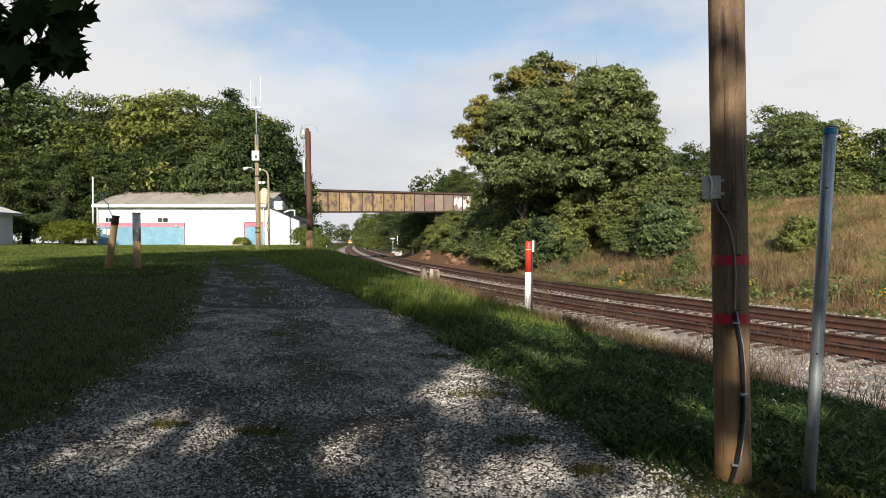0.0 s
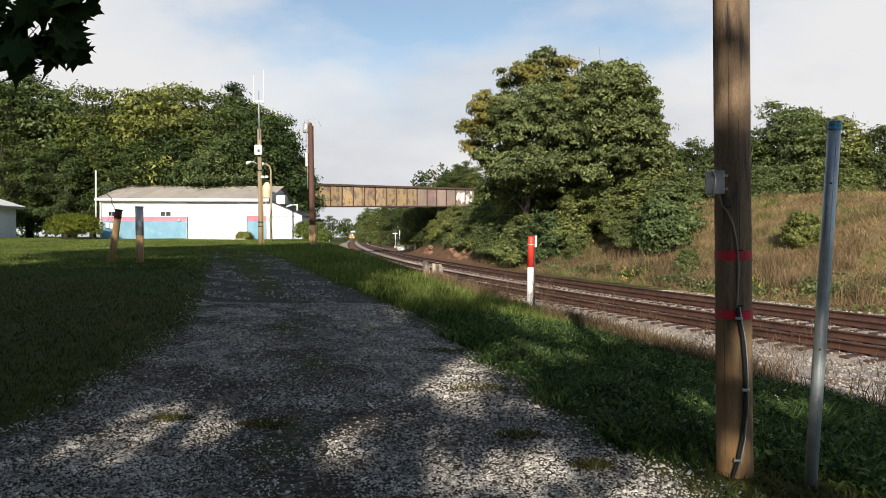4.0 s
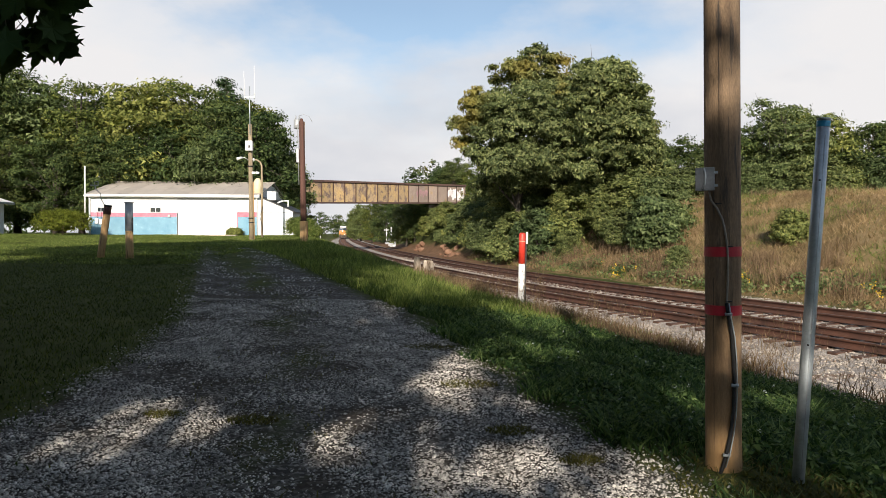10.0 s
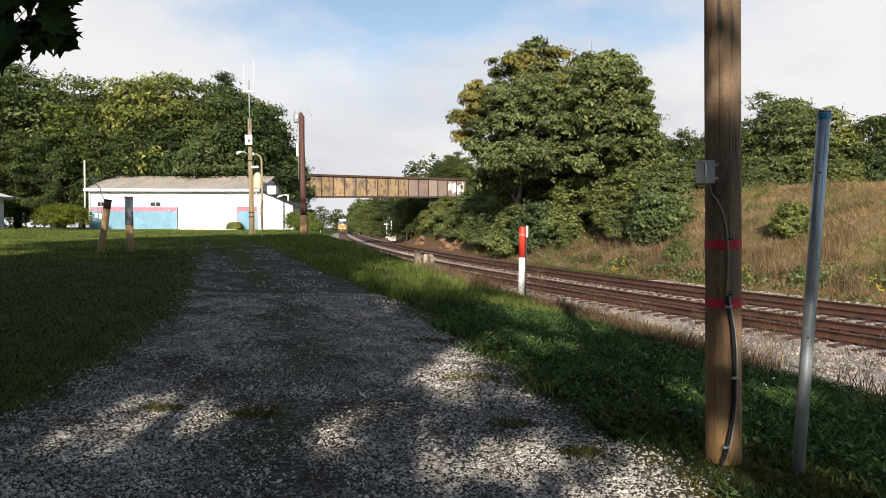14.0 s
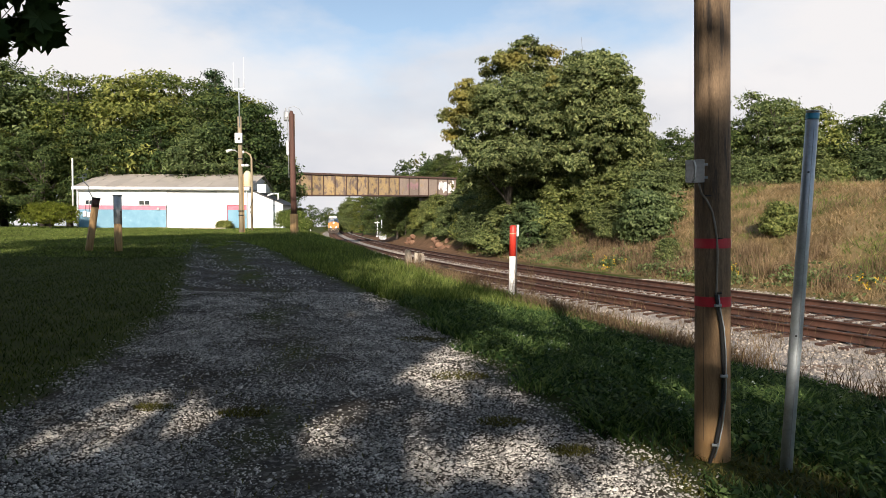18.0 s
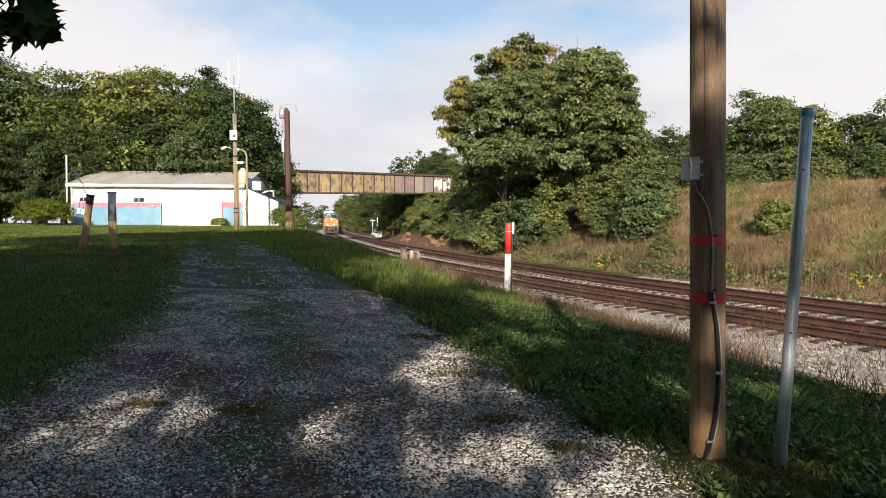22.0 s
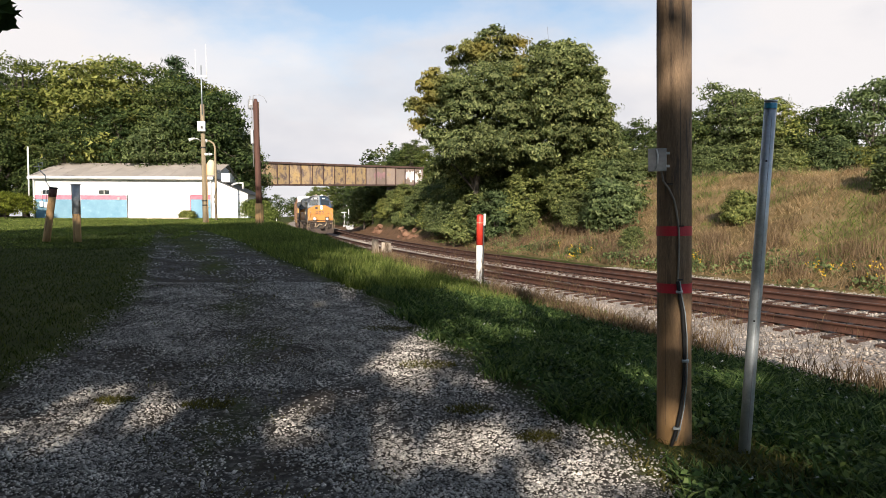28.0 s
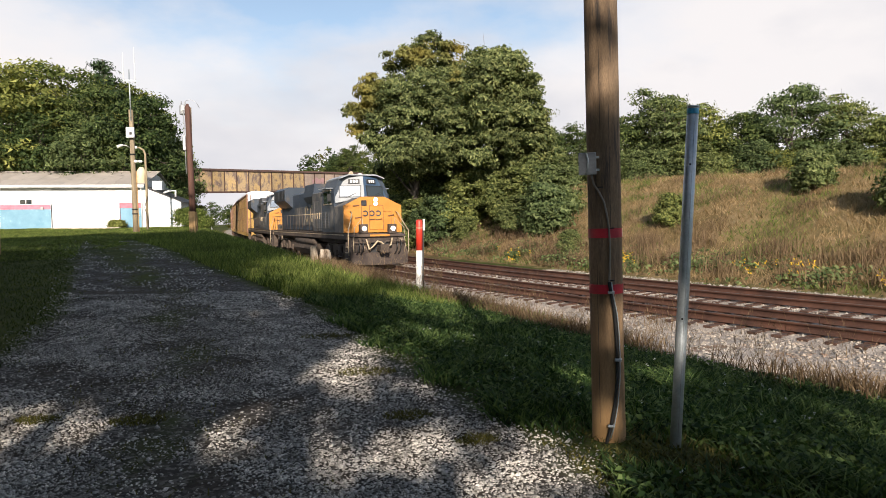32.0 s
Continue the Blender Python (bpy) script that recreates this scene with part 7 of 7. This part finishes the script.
def verge_grass():
    rng = np.random.default_rng(201)
    x, y = strewn(125000, -0.5, 9, 2.6, 13, rng, 1.5)
    keep = (road_mask(x, y) < 0.3 + 0.7 * (patchy(x, y, 0.5) - 0.5)) & (x > road_edge(y) - 0.9) & (across(x, y) < -6.65 + 0.5 * patchy(x, y, 0.7, 3)) & (rng.uniform(0, 1, len(x)) < 0.45 + 0.7 * patchy(x, y, 0.6, 1.0) - 0.9 * trampled(x, y))
    x, y = x[keep], y[keep]
    blades("verge_grass", "rough green grass on the verge beside the lane", x, y, ground_z(x, y), (0.07 + 0.11 * patchy(x, y, 0.45, 2)) * (1 - 0.6 * np.minimum(trampled(x, y), 1)), 0.019, GRASS, rng, 1.2)
    x, y = strewn(110000, -9, 5, 13, 48, rng, 1.4)
    keep = (road_mask(x, y) < 0.3) & (x > road_edge(y) - 0.5) & (across(x, y) < -5.3 + 0.5 * patchy(x, y, 0.9, 3))
    x, y = x[keep], y[keep]
    # past y 13 the grass takes the colour painted as sunlit
    blades("bank_grass", "green grass on the bank above the track", x, y, ground_z(x, y), 0.14 + 0.09 * patchy(x, y, 1.1, 2), 0.024, SUNLIT_GRASS, rng, 0.6, simple=True)
    x, y = rng.uniform(-14, 12, 60000), rng.uniform(-16, 4.5, 60000)
    keep = (road_mask(x, y) < 0.3) & (across(x, y) < -6.0) & ((y < 2.6) | (x < -3))
    x, y = x[keep], y[keep]
    blades("grass_behind", "rough green grass beside the lane", x, y, ground_z(x, y), 0.11, 0.03, GRASS, rng, 0.7, simple=True)
    # broad weeds
    x, y = strewn(6500, 0.6, 7, 3.0, 14, rng, 1.6)
    keep = (road_mask(x, y) < 0.35) & (across(x, y) < -6.4) & (patchy(x, y, 0.7, 5) > 0.36) & (trampled(x, y) < 0.3)
    x, y = x[keep], y[keep]
    k = 7
    ang = rng.uniform(0, 6.28, (len(x), k))
    rad = rng.uniform(0.02, 0.11, (len(x), k))
    px, py = (x[:, None] + rad * np.cos(ang)).ravel(), (y[:, None] + rad * np.sin(ang)).ravel()
    p = np.stack([px, py, ground_z(px, py) + rng.uniform(0.03, 0.12, len(px))], -1)
    nrm = np.tile(np.array([0.0, -0.2, 1.0]), (len(p), 1))
    tagged(new("broadleaf_weeds", leaf_mesh("broadleaf_weeds", p, nrm, 0.032, GRASS, rng, 1.9)), "broad-leaved green weeds in the verge", "weeds", kind="stuff")
    x, y = rng.normal(2.25, 0.6, 4600), rng.normal(4.25, 0.45, 4600)
    keep = (road_mask(x, y) < 0.5) & (rng.uniform(0, 1, len(x)) < 0.25 + 0.6 * patchy(x, y, 0.2, 3)) & (y < 5.2)
    x, y = x[keep], y[keep]
    blades("trampled_weeds", "sparse yellowed weeds on trodden soil round the pole", x, y, ground_z(x, y), 0.05, 0.014, MOSS, rng, 1.4, "weeds")
    x, y = strewn(110, 1.0, 6, 3.6, 12, rng, 1.2)
    keep = (road_mask(x, y) < 0.2) & (across(x, y) < -4.6)
    x, y = x[keep], y[keep]
    p = np.stack([x, y, ground_z(x, y) + rng.uniform(0.14, 0.24, len(x))], -1)
    q = np.repeat(p, 6, 0) + rng.normal(0, 0.008, (len(p) * 6, 3))
    tagged(new("clover_flowers", leaf_mesh("clover_flowers", q, np.tile(np.array([0.0, -0.5, 1.0]), (len(q), 1)), 0.012, CLOVER, rng, 1.2)), "small white clover flowers", "flowers", kind="stuff")


def lawn_grass():
    rng = np.random.default_rng(202)
    x, y = strewn(120000, -17, 0, 4.5, 26, rng, 1.3)
    left = np.interp(y, ROAD_Y, ROAD_C) - np.interp(y, ROAD_Y, ROAD_W)
    keep = (x < left + 1.1) & (road_mask(x, y) * (0.6 + 0.8 * patchy(x, y, 0.4, 11)) < 0.25 + 0.5 * rng.uniform(0, 1, len(x)) ** 2) & (x > -0.72 * y - 1.5)
    x, y = x[keep], y[keep]
    # near lawn in the colour darkened for shade
    blades("lawn_grass", "short mown green lawn", x, y, ground_z(x, y), 0.055, 0.013, SHADED_LAWN, rng, 0.8)
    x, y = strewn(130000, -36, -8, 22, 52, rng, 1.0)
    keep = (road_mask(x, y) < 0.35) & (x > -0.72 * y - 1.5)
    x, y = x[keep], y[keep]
    # far lawn in the colour brightened for sun
    blades("far_lawn_grass", "short mown green lawn before the building", x, y, ground_z(x, y), 0.06, 0.05, SUNLIT_GRASS, rng, 1.0, simple=True)
    # grass and moss down the middle of the lane
    x, y = strewn(60000, -14, 1.5, 3.0, 40, rng, 1.5)
    c = np.interp(y, ROAD_Y, ROAD_C)
    strip = middle_strip(x, y) * np.interp(y, [2, 7, 14, 30], [0.7, 0.85, 0.95, 1.0]) + 0.25 * (patchy(x, y, 0.45, 7) > 0.72) + np.interp(y, [14, 22, 34], [0, 0.35, 0.6]) * patchy(x, y, 0.9, 4)
    keep = (np.abs(x - c) < np.interp(y, ROAD_Y, ROAD_W) + 0.2) & (rng.uniform(0, 1, len(x)) < strip * (patchy(x, y, 0.35, 9) > 0.42))
    x, y = x[keep], y[keep]
    blades("lane_grass", "thin tufts of grass growing in the gravel lane", x, y, ground_z(x, y), 0.03 + 0.035 * patchy(x, y, 0.5, 3), 0.012, MOSS, rng, 1.1)
    # two worn tussocks in the lane
    for cx, cy, r in ((-1.55, 5.75, 0.13), (-2.35, 5.9, 0.1), (0.62, 5.6, 0.12), (0.35, 7.1, 0.18), (-0.1, 9.2, 0.2), (1.05, 4.9, 0.1)):
        n = 420
        a, q = rng.uniform(0, 6.28, n), r * np.sqrt(rng.uniform(0, 1, n))
        x, y = cx + 1.7 * q * np.cos(a), cy + q * np.sin(a)
        blades("grass_tussock", "small worn tussock in the gravel", x, y, ground_z(x, y), 0.045, 0.009, MOSS, rng, 1.1)


def trackside_weeds():
    rng = np.random.default_rng(203)
    yy = 26 * rng.uniform(0, 1, 19000) ** 1.2
    q = rng.normal(-6.25, 0.3, len(yy))
    keep = (rng.uniform(0, 1, len(yy)) < 2.2 * patchy(yy, q, 1.2, 2) - 0.5) & (yy > 1)
    x, y = offset_point(yy[keep], q[keep])
    blades("trackside_weeds", "reddish brown dry weeds along the ballast", x, y, ground_z(x, y), 0.33, 0.014, REDDRY, rng, 0.6, "weeds")
    # tall wiry stalks with side twigs
    n = 230
    yy, q = 1 + 20 * rng.uniform(0, 1, n) ** 1.3, rng.normal(-5.95, 0.45, n)
    x0, y0 = offset_point(yy, q)
    k = 26
    t = rng.uniform(0.05, 1, (n, k))
    h = rng.uniform(0.5, 1.0, n)[:, None]
    px, py = (x0[:, None] + t * rng.normal(0, 0.09, (n, k))).ravel(), (y0[:, None] + t * rng.normal(0, 0.09, (n, k))).ravel()
    pz = (ground_z(x0, y0)[:, None] + t * h).ravel()
    blades("wiry_stalks", "tall thin wiry weeds beside the track", px, py, pz, 0.16, 0.006, REDDRY, rng, 0.6, "weeds")


def bank_cover():
    rng = np.random.default_rng(204)
    n = 120000
    yy, q = rng.uniform(-6, 66, n), 8.5 + 18 * rng.uniform(0, 1, n)
    x, y = offset_point(yy, q)
    p = patchy(x, y, 2.6, 1)
    z = ground_z(x, y)
    p = 0.65 * p + 0.35 * patchy(x, y, 0.8, 5) + rng.normal(0, 0.06, n)
    dry = (p > 0.42) & (rng.uniform(0, 1, n) < 0.35 + p)
    green = (p <= 0.44) & (rng.uniform(0, 1, n) < 0.8)
    red = (patchy(x, y, 1.7, 6) > 0.74) & (rng.uniform(0, 1, n) < 0.6)
    blades("bank_dry_grass", "tall straw-coloured dry grass on the bank", x[dry], y[dry], z[dry], 0.2 + 0.16 * p[dry], 0.03, DRY, rng, 1.0, simple=True)
    blades("bank_green_grass", "green grass patches on the bank", x[green], y[green], z[green], 0.24, 0.034, SUNLIT_GRASS, rng, 1.0, simple=True)
    blades("bank_red_weeds", "reddish weeds on the bank", x[red], y[red], z[red], 0.55, 0.024, REDDRY, rng, 0.5, "weeds", True)
    n = 20000
    yy, q = rng.uniform(1, 50, n), rng.uniform(9.0, 13.0, n)
    x, y = offset_point(yy, q)
    k = patchy(x, y, 1.1, 4) > 0.55
    x, y = x[k], y[k]
    blades("tall_bank_weeds", "tall rusty brown weed clumps on the bank", x, y, ground_z(x, y), 0.85, 0.02, REDDRY, rng, 0.45, "weeds")
    # low broad-leaved weeds at the foot of the bank
    n = 15000
    yy, q = rng.uniform(-4, 60, n), rng.normal(9.7, 0.7, n)
    x, y = offset_point(yy, q)
    k = patchy(x, y, 1.4, 8) > 0.5
    x, y = x[k], y[k]
    c = np.stack([x, y, ground_z(x, y) + rng.uniform(0.05, 0.5, len(x)) * (0.4 + patchy(x, y, 2.0, 3))], -1)
    tagged(new("bank_foot_weeds", leaf_mesh("bank_foot_weeds", c, np.tile(np.array([-0.3, -0.5, 0.8]), (len(c), 1)), 0.1, LEAF_SHRUB, rng, 1.6)), "leafy green weeds at the foot of the bank", "weeds", kind="stuff")
    # goldenrod
    pts = []
    for yy, q, m in ((27.0, 9.4, 60), (18.6, 9.6, 70), (13.5, 9.6, 60), (20.3, 9.2, 40), (34.5, 8.4, 30), (15.5, 9.3, 50), (10.5, 9.8, 40), (37.0, 9.0, 18), (8.0, 9.5, 60), (12.0, 10.0, 40)):
        x0, y0 = offset_point(yy + rng.normal(0, 0.3, m // 5), q + rng.normal(0, 0.25, m // 5))
        pts.append(np.stack([x0, y0, ground_z(x0, y0) + rng.uniform(0.3, 0.8, m // 5)], -1))
    c = np.concatenate(pts)
    c = np.repeat(c, 5, 0) + rng.normal(0, 0.05, (len(c) * 5, 3)) * np.array([1, 1, 1.6])
    tagged(new("goldenrod_flowers", leaf_mesh("goldenrod_flowers", c, np.tile(np.array([0.0, -1.0, 0.4]), (len(c), 1)), 0.05, FLOWER, rng, 1.5)), "yellow goldenrod flowers at the foot of the bank", "flowers", kind="stuff")


OCTA = np.array([(1, 0, 0), (0, 1, 0), (-1, 0, 0), (0, -1, 0), (0, 0, 1), (0, 0, -0.6)], float)
OCTF = np.array([(0, 1, 4), (1, 2, 4), (2, 3, 4), (3, 0, 4), (1, 0, 5), (2, 1, 5), (3, 2, 5), (0, 3, 5)])


def stones(name, label, x, y, z, size, mat, rng):
    n = len(x)
    s = np.asarray(size) * rng.uniform(0.5, 1.5, n)
    a = rng.uniform(0, 6.28, n)
    v = OCTA[None] * rng.uniform(0.55, 1.2, (n, 6, 3)) * s[:, None, None] * np.array([1.15, 0.9, 0.65])
    ca, sa = np.cos(a)[:, None], np.sin(a)[:, None]
    tilt = rng.normal(0, 0.35, (n, 1))
    vx, vy, vz = v[..., 0] * ca - v[..., 1] * sa, v[..., 0] * sa + v[..., 1] * ca, v[..., 2] + v[..., 0] * tilt
    v = np.stack([vx + x[:, None], vy + y[:, None], vz + z[:, None] + 0.15 * s[:, None]], -1).reshape(-1, 3)
    f = (OCTF[None] + 6 * np.arange(n)[:, None, None]).reshape(-1, 3)
    return tagged(new(name, mesh_from(name, v, f, mat)), label, "stones", kind="stuff")


def bed_height(q):
    return BED_Z + np.interp(q, [-4.8, -3.7, -1.75, -1.36, -1.27, 1.27, 1.4, 2.3, 2.6, 2.69, 5.26, 5.75, 7.1, 8.0], [-0.42, -0.19, -0.15, -0.14, -0.06, -0.05, -0.05, -0.12, -0.13, -0.06, -0.05, -0.035, -0.3, -0.55])


def loose_stones():
    rng = np.random.default_rng(205)
    x, y = strewn(260000, -5.5, 3.0, 2.6, 14, rng, 1.8)
    p = patchy(x, y, 0.55, 2) * 0.6 + patchy(x, y, 1.6, 5) * 0.5
    p += 0.3 * np.exp(-((x - road_edge(y) + 0.75) / 0.6) ** 2)  # clean stone thrown to the verge
    keep = rng.uniform(0, 1, len(x)) < road_mask(x, y) * np.clip(2.8 * p - 0.8, 0.14, 1) * (1 - 0.35 * middle_strip(x, y))
    x, y = x[keep], y[keep]
    stones("lane_gravel", "loose grey limestone gravel on the lane", x, y, ground_z(x, y), 0.0098 * (1 + 0.9 * (rng.uniform(0, 1, len(x)) > 0.9)), STONE, rng)
    x, y = rng.uniform(-5, 3, 14000), rng.uniform(-4, 2.6, 14000)
    keep = rng.uniform(0, 1, len(x)) < road_mask(x, y)
    x, y = x[keep], y[keep]
    stones("lane_gravel_behind", "loose grey gravel on the lane behind", x, y, ground_z(x, y), 0.017, STONE, rng)
    x, y = strewn(26000, -12, 1, 12, 32, rng, 1.4)
    keep = rng.uniform(0, 1, len(x)) < road_mask(x, y) * (patchy(x, y, 0.9, 3) > 0.47) * (0.5 + 0.8 * patchy(x, y, 0.4, 6))
    x, y = x[keep], y[keep]
    stones("lane_gravel_far", "loose grey gravel further up the lane", x, y, ground_z(x, y), 0.024, STONE, rng)
    n = 48000
    yy, q = 1 + 30 * rng.uniform(0, 1, n) ** 1.3, rng.uniform(-4.0, 8.3, n)
    x, y = offset_point(yy, q)
    stones("ballast_stones", "loose crushed ballast stones", x, y, np.where(q > 6, np.maximum(bed_height(q), ground_z(x, y)), bed_height(q)), 0.042, BALLAST, rng)
    n = 30000
    yy, q = 1 + 30 * rng.uniform(0, 1, n) ** 1.3, -6.6 + 2.9 * rng.uniform(0, 1, n)
    x, y = offset_point(yy, q)
    stones("shoulder_stones", "pale ballast stones spilled down the shoulder", x, y, np.maximum(ground_z(x, y), bed_height(q)), 0.038, BALLAST, rng)
    n = 15000
    yy, q = 30 + 40 * rng.uniform(0, 1, n), rng.uniform(-4.5, 6.8, n)
    x, y = offset_point(yy, q)
    stones("ballast_stones_far", "crushed ballast stones further along", x, y, bed_height(q), 0.055, BALLAST, rng)


def rocks():
    rng = np.random.default_rng(206)
    mat = material("tan_rock", (0.17, 0.085, 0.05), (0.26, 0.15, 0.095), 0.9, 1.5, 14, 0.8, spread=0.25, spots=(0.16, 0.10, 0.06), spot_scale=2, bump_size=0.04)
    for yy, q, s in ((72, 8.6, 0.9), (75, 8.9, 1.2), (78, 9.2, 1.0), (74, 9.6, 1.1), (70.5, 8.9, 0.7), (80.5, 9.4, 0.9), (77, 8.4, 0.5), (73, 8.1, 0.45), (92, 8.6, 1.1), (95, 9.2, 1.3), (98, 9.0, 1.0), (96, 8.4, 0.8), (36.5, 8.9, 0.55), (46, 9.0, 0.5)):
        x0, y0 = (float(v) for v in offset_point(yy, q))
        bm = bmesh.new()
        bmesh.ops.create_icosphere(bm, subdivisions=2, radius=s * 0.42)
        for v in bm.verts:
            v.co *= 1 + 0.9 * noise.noise(v.co * 2.6 / s + Vector((yy, q, 0))) + 0.3 * noise.noise(v.co * 8.0 / s)
            v.co.z *= 0.75
        t = thing("rock", "rough tan rock in the cut beside the track", "rock", pose(x0, y0, ground_at(x0, y0) + 0.15 * s, 0, 0, float(rng.uniform(0, 360))), "rocks of the cut")
        part("stone", bm, mat, t)


def crossing_gear():
    """The level crossing seen far off under the bridge."""
    for yy, q, h in ((128, 8.0, 3.9), (150, 9.0, 3.6), (150, -5.5, 3.6)):
        x0, y0 = (float(v) for v in offset_point(yy, q))
        t = thing("crossing_signal", "white level crossing signal mast with a gate arm", "crossing signal", pose(x0, y0, ground_at(x0, y0, 0.1)), "crossing signals")
        part("mast", tube(bmesh.new(), [(0, 0, 0), (0, 0, h)], 0.07, 10), WHITE_PAINT, t)
        part("base", boxes((-0.25, 0.25, -0.25, 0.25, 0, 0.6), bevel=0.03), DULL_METAL, t)
        for s in (-1, 1) if yy > 130 else ():
            part("lamp", disc(bmesh.new(), s * 0.4, -0.12, h * 0.7, 0.17, 0.1), BLACK, t)
        if yy < 130:
            continue
        part("lamp_arm", boxes((-0.5, 0.5, -0.05, 0.0, h * 0.7 - 0.04, h * 0.7 + 0.04)), DULL_METAL, t)
        part("crossbuck", boxes((-0.6, 0.6, -0.14, -0.11, h - 0.45, h - 0.27)), WHITE_PAINT, t).matrix_basis = pose(0, 0, 0)
    for yy, q, w in ((134, 8.6, 1.2), (126, 8.4, 0.6)):
        x0, y0 = (float(v) for v in offset_point(yy, q))
        t = thing("equipment_cabinet", "pale grey metal trackside equipment cabinet", "cabinet", pose(x0, y0, ground_at(x0, y0, 0.05)))
        part("body", boxes((-w / 2, w / 2, -0.5, 0.5, 0, 1.3), bevel=0.03), DULL_METAL, t)
        part("lid", boxes((-w / 2 - 0.05, w / 2 + 0.05, -0.55, 0.55, 1.31, 1.4), bevel=0.02), DULL_METAL, t)


verge_grass()
lawn_grass()
trackside_weeds()
bank_cover()
loose_stones()
rocks()
crossing_gear()


# ---- what moves ----
def motions():
    ys = np.concatenate([np.arange(-10, 200, 1.0), np.arange(200, 1100, 4.0)])
    xs = track_x(ys)
    arc = np.concatenate([[0], np.cumsum(np.hypot(np.diff(xs), np.diff(ys)))])

    def place(a):
        y = float(np.interp(a, arc, ys))
        return Vector((float(track_x(y)), y, RAIL_Z))

    end = float(np.interp(FRONT_END_Y, ys, arc))
    for car, half, behind in TRAIN:
        rows = []
        for k in range(65):
            t = k * 0.5
            a = end + SPEED * (32.0 - t) + behind - 2.8 * (max(0.0, t - 28.0) / 4.0) ** 2
            p, r = place(a - half), place(a + half)
            mid, d = (p + r) / 2, p - r
            rows.append((t, pose(mid.x, mid.y, mid.z, 0, 0, math.degrees(math.atan2(d.y, d.x)) - 90)))
        walk(car, rows)
        for truck in [o for o in car.children if o.name.startswith("truck")]:
            for axle in [o for o in truck.children if o.name.startswith("wheelset")]:
                b = axle.matrix_basis.translation.copy()
                turn = -math.degrees(SPEED / 15.0 / b.z)
                walk(axle, [(k / 15.0, pose(b.x, b.y, b.z, turn * k)) for k in range(481)])


FRONT_END_Y = 35.9
motions()
